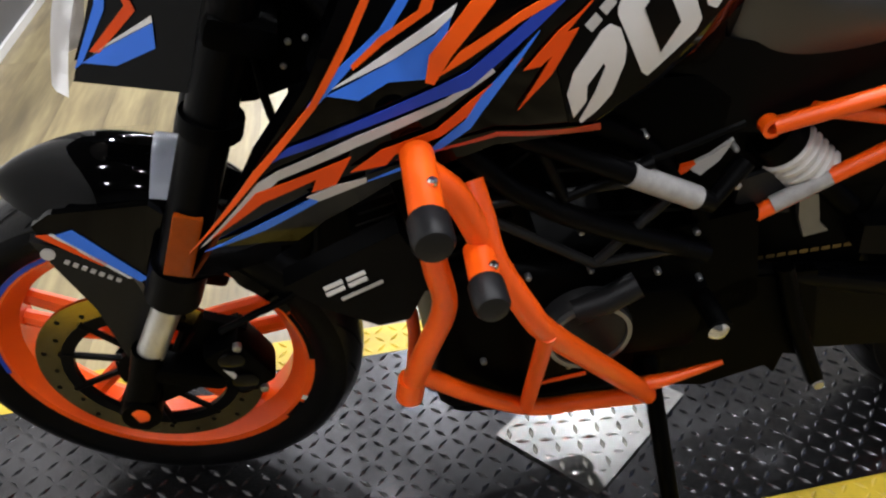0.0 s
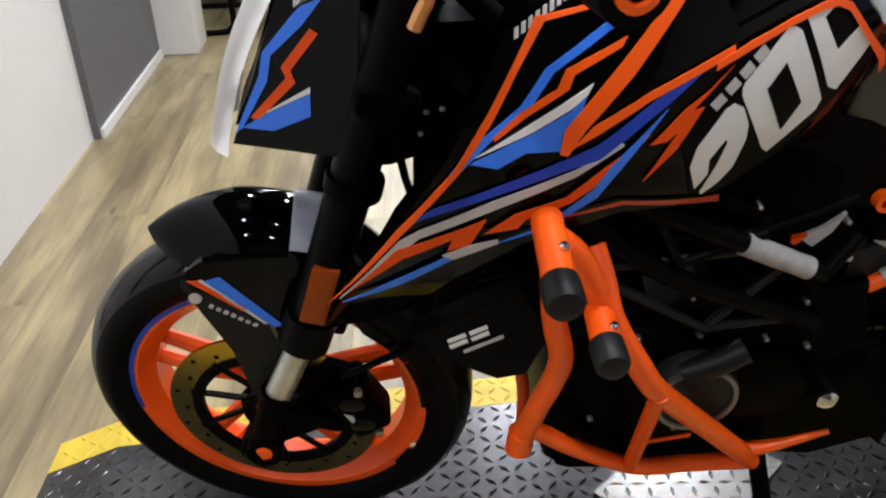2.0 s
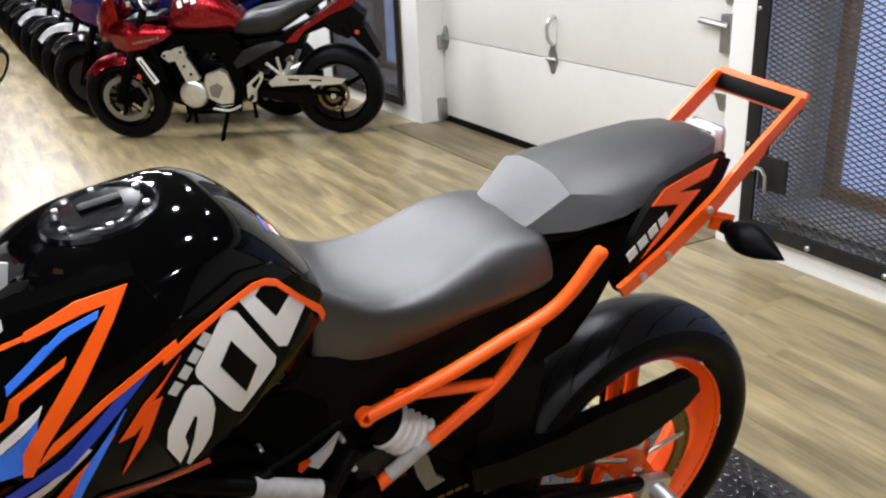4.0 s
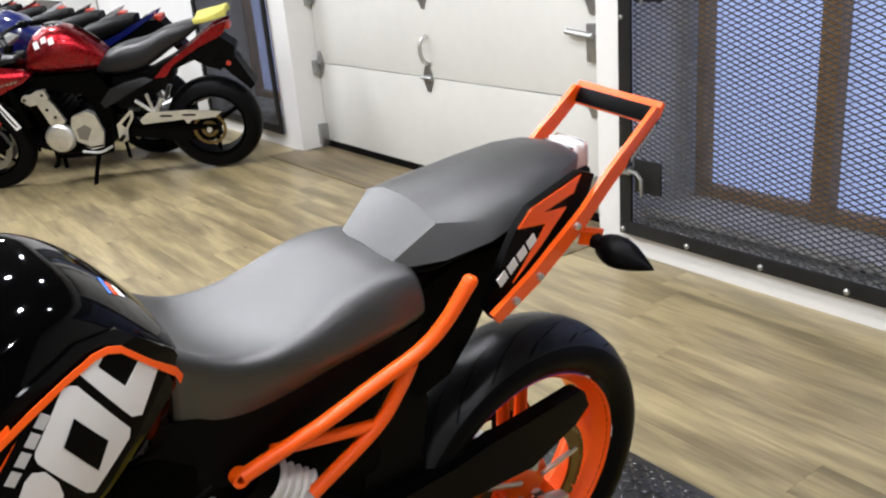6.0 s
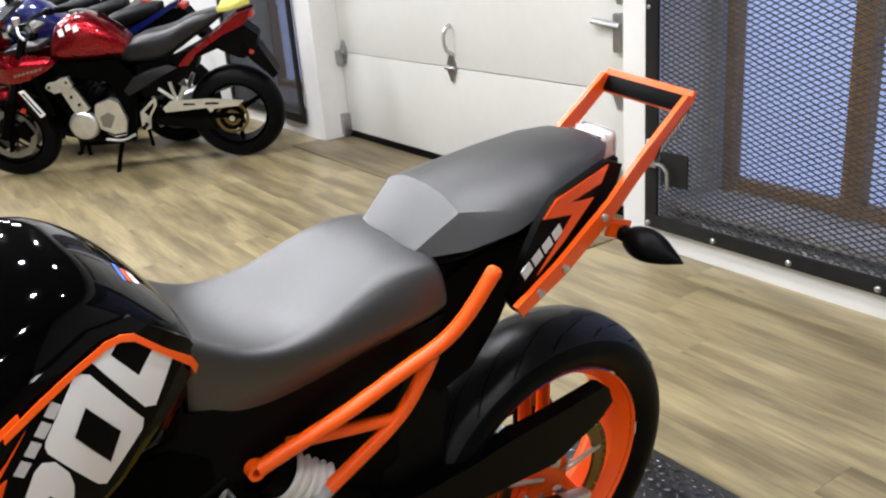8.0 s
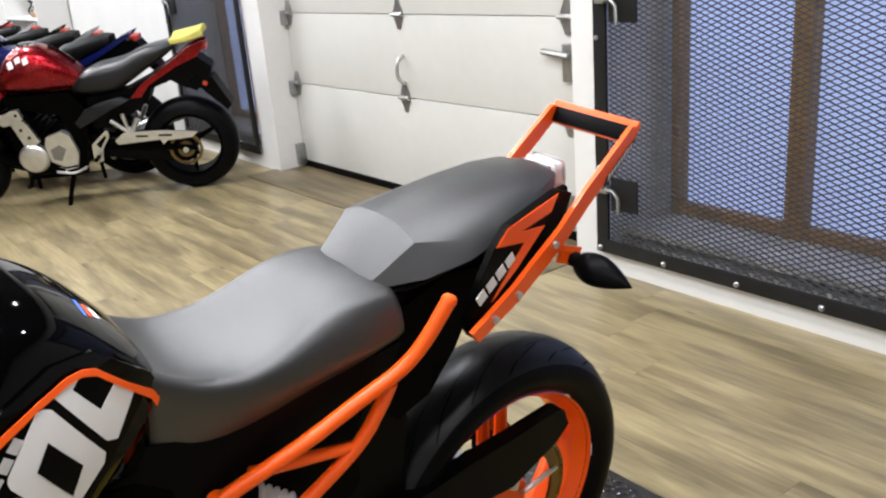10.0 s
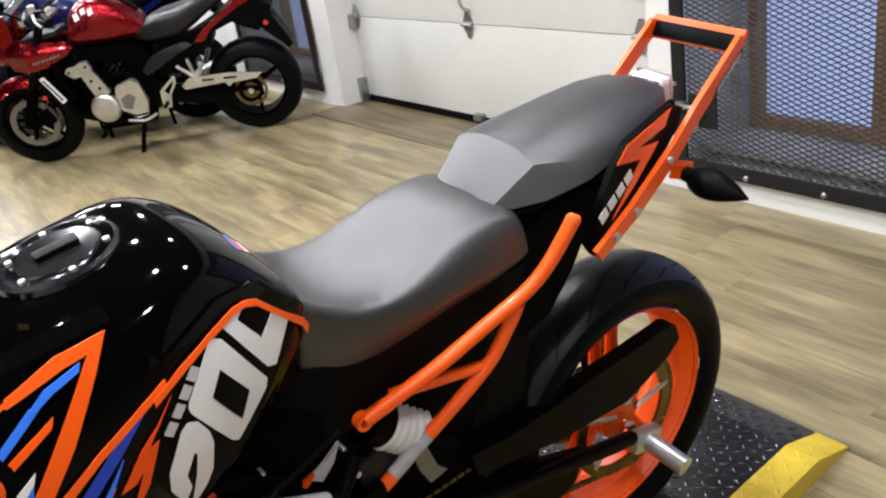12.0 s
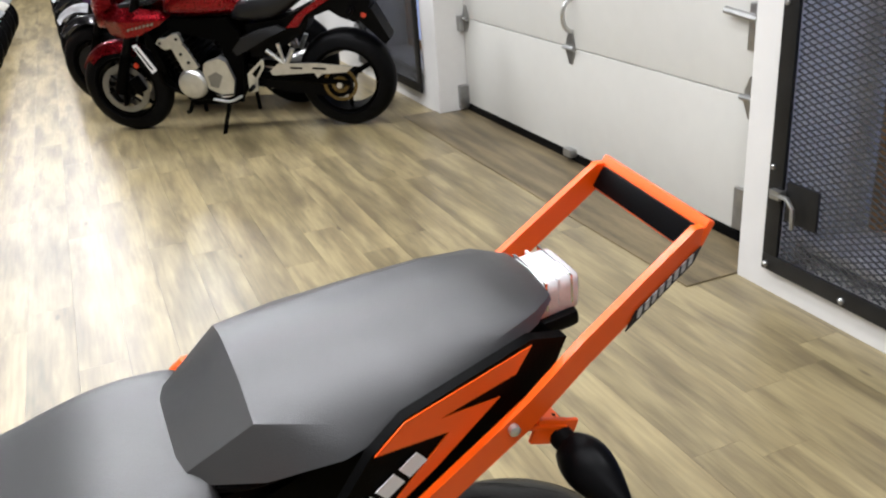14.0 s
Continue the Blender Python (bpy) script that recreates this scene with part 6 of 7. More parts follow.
    for s in (1, -1):
        part("grip", tube([(0.25 * s, 0.36, 1.045), (0.36 * s, 0.41, 1.025)], 0.018, 10), RUBBER, b)
        part("lever", tube([(0.22 * s, 0.3, 1.04), (0.36 * s, 0.33, 1.02)], 0.007, 6), SILVER, b)
    part("clock", lathe([(-0.02, 0.045), (0.01, 0.048), (0.012, 0.04)], 18, axis="y", centre=(0.05, 0.24, 1.06)), CHROME, b)
    part("side_stand", tube([(0.13, 0.8, 0.28), (0.2, 0.82, 0.12), (0.26, 0.84, -0.03)], 0.013, 8), BLACKP, b, "black side stand")
    part("centre_leg", tube([(0.1, 0.72, 0.2), (0.13, 0.74, 0.06)], 0.012, 8), BLACKP, b)
    if half_fairing:
        for s in (1, -1):
            fs = part("fairing_side", sheet([(0.02, 0.80), (0.06, 0.86), (0.15, 0.90), (0.3, 0.90), (0.54, 0.87), (0.52, 0.81), (0.42, 0.73), (0.26, 0.70), (0.1, 0.745)], lambda y, z: 0.10 + 0.32 * max(0.0, min(0.3, y + 0.02)) - 0.25 * max(0.0, z - 0.85), 0.02, sign=s), mat, b, "painted half fairing")
            if letters and s > 0:
                for k in range(8):
                    part("lettering_bar", sheet([(0.16 + 0.022 * k, 0.72), (0.172 + 0.022 * k, 0.72), (0.178 + 0.022 * k, 0.74), (0.166 + 0.022 * k, 0.74)], lambda y, z: 0.10 + 0.32 * max(0.0, min(0.3, y + 0.02)) - 0.25 * max(0.0, z - 0.85) + 0.0015, 0.001), GREYF, fs)
        part("head_lamp", loft([oval(y, 0.77, 0.91, w, 20, 2.4) for y, w in ((-0.06, 0.04), (-0.04, 0.07), (0.04, 0.09))]), SIGNALG, b, "smoked head lamp")
        rows = []
        for k in range(6):
            u = k / 5
            rows.append([Vector((0.15 * math.sin(v * 1.3) * (1 - 0.3 * u), 0.10 + 0.2 * u - 0.12 * math.cos(v * 1.3) + 0.05, 0.97 + 0.2 * u)) for v in (-1, -0.66, -0.33, 0, 0.33, 0.66, 1)])
        bm = loft(rows, closed=False)
        bmesh.ops.solidify(bm, geom=bm.faces[:], thickness=0.003)
        part("windscreen", bm, BLACKG, b, "dark windscreen", angle=70)
    else:
        hl = part("head_lamp", lathe([(-0.03, 0.001), (-0.02, 0.06), (0.0, 0.085), (0.06, 0.08), (0.1, 0.05)], 24, axis="y", centre=(0, 0.05, 0.88)), CHROME, b, "round chrome head lamp")
    for ob in b.children_recursive:
        if ob.type == "MESH" and ob.matrix_local == Matrix():
            for v in ob.data.vertices:
                if v.co.z > 0.6:
                    v.co.z = 0.6 + (v.co.z - 0.6) * 0.8
        elif ob.name.startswith("mirror"):
            ob.location.z -= 0.1
    return b


def touring_bike(m, mat, label):
    """A half-faired street bike: its own frame has y to its rear and z up from the floor."""
    b = thing("motorcycle", m, label, "motorcycle", "bikes parked along the wall")
    wb = 1.40
    front = simple_wheel(b, (0.01, 0.022, 0.28), 0.28, 0.056, 0.196, BLACKP, 5, "front_wheel")
    rear = simple_wheel(b, (0, wb, 0.29), 0.29, 0.085, 0.2, BLACKP, 3, "rear_wheel")
    for s in (1, -1):
        d = part("brake_disc", lathe([(0.055 * s - 0.003, 0.148), (0.055 * s - 0.003, 0.112), (0.055 * s + 0.003, 0.112), (0.055 * s + 0.003, 0.148)], 40, closed=True), RIMG, front, "steel brake disc")
        for k in range(6):
            a = k * math.pi / 3
            part("disc_arm", tube([(0.055 * s, 0.04 * math.cos(a), 0.04 * math.sin(a)), (0.055 * s, 0.115 * math.cos(a + 0.2), 0.115 * math.sin(a + 0.2))], 0.007, 6), BLACKS, d)
        leg = part("fork_leg", tube([(0.1 * s, 0.0, 0.3), (0.1 * s, 0.27, 0.86)], 0.024, 12), BLACKS, b, "black fork leg")
        part("fork_slider", tube([(0.1 * s, 0.0, 0.27), (0.1 * s, 0.1, 0.5)], 0.032, 12), BLACKP, leg)
        part("fork_reflector", sheet([(0.17, 0.56), (0.198, 0.569), (0.286, 0.408), (0.255, 0.392)], lambda y, z: 0.135, 0.01, sign=s), WHITEF, leg, "white lettered reflector strip")
        if s > 0:
            part("lettering_bar", sheet([(0.186, 0.548), (0.195, 0.552), (0.269, 0.416), (0.258, 0.412)], lambda y, z: 0.1368, 0.001), CARBON, leg)
        part("caliper", box((0.05, 0.06, 0.1), (0.09 * s, 0.12, 0.31), 0.012, turn=(25, 0, 0)), BLACKP, b)
    part("side_reflector", lathe([(0.12, 0.016), (0.13, 0.014)], 12, centre=(0, 0.16, 0.44)), REDF, b, "small red reflector")
    rows = []
    for k in range(13):
        u = k / 12
        a = radians(152 - 92 * u)
        w = 0.07 * min(1.0, 0.35 + 2.4 * u)
        rows.append([Vector((0.01 + w * v, 0.022 + math.cos(a) * (0.30 - 0.065 * abs(v) ** 2.2), 0.27 + math.sin(a) * (0.30 - 0.065 * abs(v) ** 2.2))) for v in (-1, -0.8, -0.5, -0.2, 0.2, 0.5, 0.8, 1)])
    bm = loft(rows, closed=False)
    bmesh.ops.solidify(bm, geom=bm.faces[:], thickness=0.005)
    part("front_mudguard", bm, mat, b, "short pointed front mudguard", angle=60)
    part("fuel_tank", loft([oval(y, a, z, w, 32, 2.6) for y, a, z, w in smooth_line(((0.40, 0.72, 0.79, 0.10), (0.45, 0.70, 0.90, 0.14), (0.52, 0.695, 0.955, 0.158), (0.60, 0.69, 0.968, 0.158), (0.68, 0.69, 0.945, 0.146), (0.76, 0.69, 0.895, 0.125), (0.82, 0.69, 0.84, 0.105), (0.86, 0.69, 0.79, 0.085)), 3)]), mat, b, "rounded fuel tank", angle=80)
    tk = b.children[-1]
    for k, (y, z, h) in enumerate(((0.50, 0.86, 0.05), (0.545, 0.875, 0.055), (0.585, 0.88, 0.045))):
        part("tank_badge", sheet([(y, z), (y + 0.03, z + 0.01), (y + 0.022, z + h), (y - 0.006, z + h - 0.012)], lambda yy, zz: 0.157 - 3.4 * max(0.0, zz - 0.85) ** 2, 0.003), WHITEF, tk, "white plain tank badge")
    part("tank_cap", lathe([(0.0, 0.05), (0.012, 0.048), (0.014, 0.03)], 20, axis="z", centre=(0, 0.58, 0.963)), CHROME, b)
    part("tank_trim", tube([(-0.02, 0.69, 0.948), (-0.012, 0.76, 0.90), (0.0, 0.83, 0.845)], 0.014, 8, 4, flat=0.3), CARBON, b, "dark tank protector")
    part("seat", loft([oval(y, a, z, w, 28, 3.0) for y, a, z, w in smooth_line(((0.79, 0.67, 0.735, 0.085), (0.85, 0.66, 0.783, 0.12), (0.95, 0.66, 0.822, 0.14), (1.05, 0.67, 0.838, 0.14), (1.13, 0.71, 0.858, 0.13), (1.22, 0.765, 0.895, 0.12), (1.32, 0.82, 0.915, 0.11), (1.42, 0.885, 0.932, 0.085)), 3)]), SEATV, b, "black glossy two-step seat", angle=70)
    for s in (1, -1):
        part("tail_panel", sheet([(1.12, 0.628), (1.188, 0.695), (1.36, 0.80), (1.494, 0.889), (1.59, 0.914), (1.56, 0.85), (1.53, 0.825), (1.408, 0.782), (1.237, 0.69), (1.185, 0.628)], lambda y, z: 0.138 - 0.12 * (y - 1.1) - 0.5 * max(0.0, z - 0.70 - 0.62 * (y - 1.15)), 0.025, sign=s), mat, b, "red tail panel")
        part("main_frame", sheet([(0.40, 0.70), (0.78, 0.695), (0.84, 0.60), (0.83, 0.42), (0.78, 0.2), (0.72, 0.205), (0.735, 0.45), (0.70, 0.57), (0.535, 0.612), (0.44, 0.63)], lambda y, z: 0.135, 0.03, sign=s), BLACKP, b, "black frame")
        part("side_cover", sheet([(0.78, 0.515), (0.85, 0.588), (0.95, 0.622), (1.06, 0.64), (1.11, 0.62), (1.0, 0.575), (0.87, 0.51), (0.80, 0.48)], lambda y, z: 0.142 - 0.5 * max(0.0, z - 0.60), 0.02, sign=s), CARBON, b, "dark grey side cover")
        hanger = part("footrest_hanger", sheet([(0.845, 0.376), (0.945, 0.458), (0.957, 0.45), (0.953, 0.41), (0.905, 0.345), (0.89, 0.27), (0.838, 0.262)], lambda y, z: 0.15, 0.012, sign=s), SILVER, b, "cast footrest hanger")
        part("hanger_window", sheet([(0.872, 0.376), (0.935, 0.43), (0.935, 0.408), (0.893, 0.35)], lambda y, z: 0.1515, 0.001, sign=s), BLACKP, hanger)
        part("footrest", tube([(0.15 * s, 0.87, 0.3), (0.22 * s, 0.87, 0.3)], 0.012, 8), BLACKP, b)
        part("swing_arm", tube([(0.1 * s, 0.84, 0.36), (0.12 * s, wb + 0.05, 0.285)], 0.03, 10, flat=0.5), BLACKP, b, "black swing arm")
        peg = part("passenger_peg", tube([(0.14 * s, 1.07, 0.43), (0.15 * s, 0.985, 0.512)], 0.012, 8), SILVER, b, "forked passenger footrest")
        part("peg_stay", tube([(0.14 * s, 1.075, 0.43), (0.14 * s, 1.056, 0.543)], 0.011, 8), SILVER, peg)
        part("peg_stay", tube([(0.14 * s, 1.09, 0.425), (0.14 * s, 1.137, 0.51)], 0.014, 8), SILVER, peg)
        part("rear_signal", teardrop(bmesh.new(), (0.09 * s, 1.49, 0.70), (0.17 * s, 1.50, 0.70), 0.022), BLACKS, b, "black rear turn signal")
        part("mirror_stem", tube([(0.14 * s, 0.2, 0.92), (0.2 * s, 0.13, 0.99), (0.25 * s, 0.1, 1.03)], 0.007, 6, 3), BLACKS, b)
        part("mirror", lathe([(-0.02, 0.02), (-0.01, 0.045), (0.02, 0.05), (0.022, 0.042)], 16, axis="y", centre=(0.27 * s, 0.1, 1.04)), BLACKS, b)
    cg = part("chain_guard", sheet([(0.985, 0.388), (1.04, 0.43), (1.27, 0.424), (1.475, 0.396), (1.435, 0.366), (1.29, 0.36), (1.262, 0.338), (1.245, 0.37), (1.0, 0.362)], lambda y, z: 0.152, 0.012), SILVER, b, "bright chain guard plate")
    for y0, y1, zz in ((1.11, 1.18, 0.41), (1.24, 1.32, 0.403)):
        part("guard_slot", sheet([(y0, zz), (y1, zz - 0.006), (y1, zz - 0.018), (y0, zz - 0.012)], lambda y, z: 0.1532, 0.001), BLACKP, cg)
    sp = part("sprocket", lathe([(0.112, 0.1), (0.117, 0.1), (0.117, 0.082), (0.112, 0.082)], 36, closed=True, centre=(0, wb - 0.02, 0.285)), GOLD, b, "bronze rear sprocket")
    part("hub_ring", lathe([(0.115, 0.05), (0.128, 0.048), (0.128, 0.03), (0.115, 0.028)], 24, closed=True, centre=(0, wb - 0.02, 0.285)), GOLD, sp)
    part("axle_nut", lathe([(0.115, 0.02), (0.145, 0.019), (0.147, 0.012)], 6, centre=(0, wb - 0.02, 0.285)), SILVER, sp)
    part("arm_plate", sheet([(0.84, 0.42), (1.0, 0.37), (1.24, 0.35), (1.43, 0.34), (1.45, 0.24), (1.38, 0.2), (1.2, 0.22), (0.84, 0.29)], lambda y, z: 0.098, 0.02), BLACKS, b, "black swing arm plate")
    part("inner_guard", sheet([(0.86, 0.64), (1.08, 0.66), (1.22, 0.72), (1.34, 0.78), (1.53, 0.83), (1.61, 0.76), (1.585, 0.68), (1.50, 0.625), (1.42, 0.66), (1.36, 0.70), (1.24, 0.66), (1.21, 0.59), (1.10, 0.52), (0.98, 0.45), (0.86, 0.45)], lambda y, z: 0.075, 0.15), BLACKS, b, "black plastic guard under the tail")
    pl = part("plate_holder", sheet([(1.52, 0.64), (1.60, 0.70), (1.69, 0.52), (1.66, 0.49)], lambda y, z: 0.07, 0.14), BLACKS, b, "black plate holder")
    part("plate_reflector", lathe([(0.07, 0.017), (0.076, 0.014)], 12, centre=(0, 1.555, 0.665)), REDF, pl)
    part("tail_light", box((0.11, 0.05, 0.036), (0, 1.57, 0.875), 0.012), REDF, b, "red tail light")
    part("silencer", tube([(-0.12, 0.85, 0.22), (-0.19, 1.05, 0.34), (-0.21, 1.42, 0.45)], 0.045, 14, 4), STEELZ, b, "grey steel silencer")
    # engine: dark block with bright castings on its side
    eng = part("engine", box((0.28, 0.34, 0.24), (0, 0.60, 0.33), 0.04, segs=3), BLACKP, b, "dark engine block with bright covers")
    part("cylinder_block", box((0.27, 0.17, 0.24), (0, 0.45, 0.52), 0.02, turn=(25, 0, 0)), BLACKP, eng)
    for k in range(6):
        part("cooling_fin", box((0.30, 0.19, 0.007), (0, 0.50 - 0.014 * k, 0.43 + 0.03 * k), 0.002, turn=(25, 0, 0)), BLACKP, eng)
    part("cam_chain_cover", sheet([(0.425, 0.545), (0.495, 0.565), (0.515, 0.535), (0.563, 0.427), (0.49, 0.386), (0.465, 0.425)], lambda y, z: 0.162, 0.04), SILVER, eng, "bright cast cylinder side")
    hd = part("head_cover", sheet([(0.342, 0.577), (0.358, 0.602), (0.40, 0.605), (0.44, 0.625), (0.485, 0.63), (0.502, 0.575), (0.47, 0.552), (0.42, 0.545), (0.385, 0.54)], lambda y, z: 0.168, 0.05), SILVER, eng, "bright cast cylinder head")
    for y, z in ((0.365, 0.58), (0.47, 0.60), (0.475, 0.51), (0.51, 0.46)):
        part("casting_bolt", lathe([(0.16, 0.009), (0.171, 0.009), (0.172, 0.006)], 10, centre=(0, y, z)), CARBON, hd)
    part("generator_cover", lathe([(0.13, 0.092), (0.165, 0.086), (0.172, 0.078), (0.178, 0.074), (0.182, 0.055), (0.183, 0.0001)], 32, centre=(0, 0.505, 0.328)), SILVER, eng, "round cast generator cover")
    cv = part("clutch_cover", sheet([(0.585, 0.40), (0.60, 0.45), (0.64, 0.462), (0.69, 0.478), (0.736, 0.452), (0.765, 0.34), (0.74, 0.25), (0.674, 0.24), (0.60, 0.29)], lambda y, z: 0.165, 0.05), SILVER, eng, "cast side cover")
    part("cover_recess", sheet([(0.61, 0.375), (0.665, 0.40), (0.70, 0.37), (0.66, 0.30), (0.615, 0.315)], lambda y, z: 0.167, 0.002), RIMG, cv)
    part("cover_seam", tube([(0.167, 0.59, 0.30), (0.167, 0.67, 0.255), (0.167, 0.745, 0.262)], 0.005, 6), BLACKP, cv)
    part("shift_lever", tube([(0.18, 0.62, 0.24), (0.185, 0.72, 0.225), (0.18, 0.80, 0.255)], 0.008, 8, 3), SILVER, b)
    part("sump", box((0.2, 0.3, 0.08), (0, 0.58, 0.21), 0.03), BLACKP, eng)
    for k in range(4):
        xx = 0.1 - 0.067 * k
        part("exhaust_header", tube([(xx, 0.40, 0.55), (xx, 0.30, 0.46), (xx * 0.8, 0.33, 0.28), (xx * 0.6, 0.7, 0.18)], 0.017, 10, 5), BLACKP, b)
    part("radiator", box((0.3, 0.04, 0.24), (0, 0.31, 0.52), 0.01, turn=(14, 0, 0)), BLACKP, b)
    part("centre_stand", tube([(0.12, 0.70, 0.22), (0.15, 0.66, 0.1), (0.19, 0.633, -0.018)], 0.014, 8), BLACKP, b, "black side stand")
    part("stand_foot", box((0.05, 0.07, 0.008), (0.195, 0.63, -0.02), 0.003, turn=(0, -7, 0)), BLACKP, b)
    part("stand_leg", tube([(0.1, 0.454, 0.22), (0.1, 0.42, 0.14), (0.11, 0.40, 0.135)], 0.012, 8), BLACKP, b)
    part("stand_leg", tube([(0.1, 0.86, 0.25), (0.12, 0.87, 0.15)], 0.012, 8), BLACKP, b)
    # half fairing: a bright ledge over a face that draws in below it
    ff = lambda y, z: 0.165 - 0.55 * max(0.0, 0.14 - y) - 0.38 * max(0.0, 0.713 - z) - 1.1 * max(0.0, z - 0.713)
    for s in (1, -1):
        fs = part("fairing_side", sheet([(0.005, 0.70), (0.03, 0.755), (0.087, 0.79), (0.26, 0.765), (0.385, 0.75), (0.437, 0.716), (0.377, 0.676), (0.24, 0.619), (0.093, 0.597), (0.02, 0.612)], ff, 0.015, sign=s, cell=0.018), mat, b, "red half fairing side", angle=25)
        if s > 0:
            for k in range(7):
                part("lettering_bar", sheet([(0.17 + 0.026 * k, 0.648 + 0.005 * k), (0.188 + 0.026 * k, 0.651 + 0.005 * k), (0.196 + 0.026 * k, 0.667 + 0.005 * k), (0.178 + 0.026 * k, 0.663 + 0.005 * k)], lambda y, z: ff(y, z) + 0.0015, 0.001), RIMG, fs)
        part("nose_side", sheet([(0.0, 0.70), (0.02, 0.80), (0.06, 0.93), (0.10, 0.95), (0.10, 0.79), (0.03, 0.755)], lambda y, z: 0.085 + 0.3 * y, 0.012, sign=s), mat, b)
    part("nose", loft([oval(y, 0.64, z, w, 24, 2.4) for y, z, w in ((-0.07, 0.78, 0.03), (-0.05, 0.84, 0.06), (-0.01, 0.90, 0.085), (0.03, 0.92, 0.09))]), mat, b, "red fairing nose", angle=60)
    part("head_lamp", loft([oval(y, 0.70, z, w, 20, 2.4) for y, z, w in ((-0.078, 0.79, 0.02), (-0.062, 0.82, 0.05), (-0.02, 0.85, 0.07))]), SIGNALG, b, "dark head lamp glass")
    rows = []
    for k in range(6):
        u = k / 5
        rows.append([Vector((0.12 * math.sin(v * 1.3) * (1 - 0.3 * u), 0.13 + 0.17 * u - 0.12 * math.cos(v * 1.3), 0.91 + 0.13 * u)) for v in (-1, -0.66, -0.33, 0, 0.33, 0.66, 1)])
    bm = loft(rows, closed=False)
    bmesh.ops.solidify(bm, geom=bm.faces[:], thickness=0.003)
    part("windscreen", bm, SIGNALG, b, "smoked windscreen", angle=70)
    part("cockpit", box((0.2, 0.22, 0.03), (0, 0.24, 0.79), 0.01, turn=(6, 0, 0)), CARBON, b, "dark cockpit lining")
    part("clock", lathe([(-0.02, 0.042), (0.01, 0.045), (0.012, 0.037)], 18, axis="y", centre=(0.05, 0.18, 0.89)), CHROME, b)
    part("clock", lathe([(-0.02, 0.042), (0.01, 0.045), (0.012, 0.037)], 18, axis="y", centre=(-0.05, 0.18, 0.89)), CHROME, b)
    part("top_clamp", box((0.22, 0.07, 0.03), (0, 0.30, 0.90), 0.008, turn=(-20, 0, 0)), SILVER, b, "bare aluminium fork clamp")
    part("handlebar", tube([(-0.33, 0.42, 0.93), (-0.15, 0.32, 0.945), (0.15, 0.32, 0.945), (0.33, 0.42, 0.93)], 0.012, 8, 4), BLACKS, b)
    for s in (1, -1):
        part("grip", tube([(0.24 * s, 0.37, 0.94), (0.35 * s, 0.43, 0.925)], 0.018, 10), RUBBER, b)
        part("switch_block", box((0.05, 0.05, 0.04), (0.2 * s, 0.34, 0.945), 0.008), BLACKS, b)
        part("lever", tube([(0.2 * s, 0.30, 0.945), (0.28 * s, 0.33, 0.925), (0.35 * s, 0.38, 0.905)], 0.0075, 6, 3), SILVER, b, "bright lever")
    part("fluid_cup", lathe([(0, 0.02), (0.035, 0.022), (0.038, 0.018)], 14, axis="z", centre=(0.14, 0.28, 0.95)), SILVER, b)
    return b


REDM = material("red_metallic", (0.21, 0.002, 0.006), 0.24, metal=0.85, coat=0.35, var=0.12, scale=12)
SEATV = material("black_seat_vinyl", (0.008, 0.008, 0.009), 0.3, spec=0.3, var=0.15, scale=14, bump=0.2, bscale=500)
bx, by = -5.638, 1.086
ang = math.degrees(math.atan2(-(-4.883 + 5.638), 2.292 - 1.086))
bx, by = bx + 0.05 * -math.sin(radians(ang)), by + 0.05 * math.cos(radians(ang))
touring_bike(pose(bx, by, 0.0, 0, 7, ang), REDM, "dark red half-faired motorcycle on its side stand")
cloth = thing("cleaning_cloth", pose(bx, by, 0, 0, 7, ang) @ pose(0, 1.50, 0.926, 12, 0, 0), "folded yellow cloth on the tail of the red motorcycle", "cloth")
bm = box((0.2, 0.2, 0.035), (0, 0, 0.02), 0.012, segs=3)
bmesh.ops.subdivide_edges(bm, edges=bm.edges[:], cuts=2, use_grid_fill=True)
for v in bm.verts:
    v.co.z += 0.014 * noise.noise(v.co * 14)
part("folded_cloth", bm, material("yellow_cloth", (0.5, 0.46, 0.1), 0.85, var=0.15, scale=30, bump=0.4), cloth, angle=70)

PAINTS = [("blue", (0.003, 0.007, 0.07)), ("pearl grey", (0.3, 0.3, 0.3)), ("black", (0.006, 0.006, 0.007)), ("silver", (0.45, 0.45, 0.46)), ("dark red", (0.07, 0.003, 0.004)), ("black", (0.008, 0.008, 0.008)), ("deep blue", (0.004, 0.008, 0.06)), ("wine red", (0.14, 0.005, 0.02)), ("black", (0.007, 0.007, 0.007))]
for k, (word, rgb) in enumerate(PAINTS):
    px = -6.45 - 0.72 * k - 0.03 * k * k
    half = k in (0, 4, 6)
    street_bike(pose(px, 1.04 - 0.012 * k, 0, 0, 7, ang - 4 + (k * 37 % 9)), paint("row_paint", rgb), f"{word} {'half-faired' if half else 'naked'} motorcycle parked in the row", half_fairing=half, engine_mat=SILVER if k % 2 else BLACKP, fender_mat=paint("row_mudguard", (0.5, 0.5, 0.5) if k in (1, 3) else (0.007, 0.007, 0.008)))


for px, py, turn, word, rgb in ((-15.4, 0.75, 70, "black", (0.006, 0.006, 0.007)), (-15.9, -0.35, 100, "turquoise", (0.02, 0.2, 0.22)), (-16.4, 0.25, 80, "pale blue", (0.1, 0.3, 0.6))):
    street_bike(pose(px, py, 0, 0, 7, turn), paint("end_paint", rgb), f"{word} naked motorcycle across the end of the aisle", half_fairing=False, engine_mat=BLACKP, group="bikes across the end of the aisle")

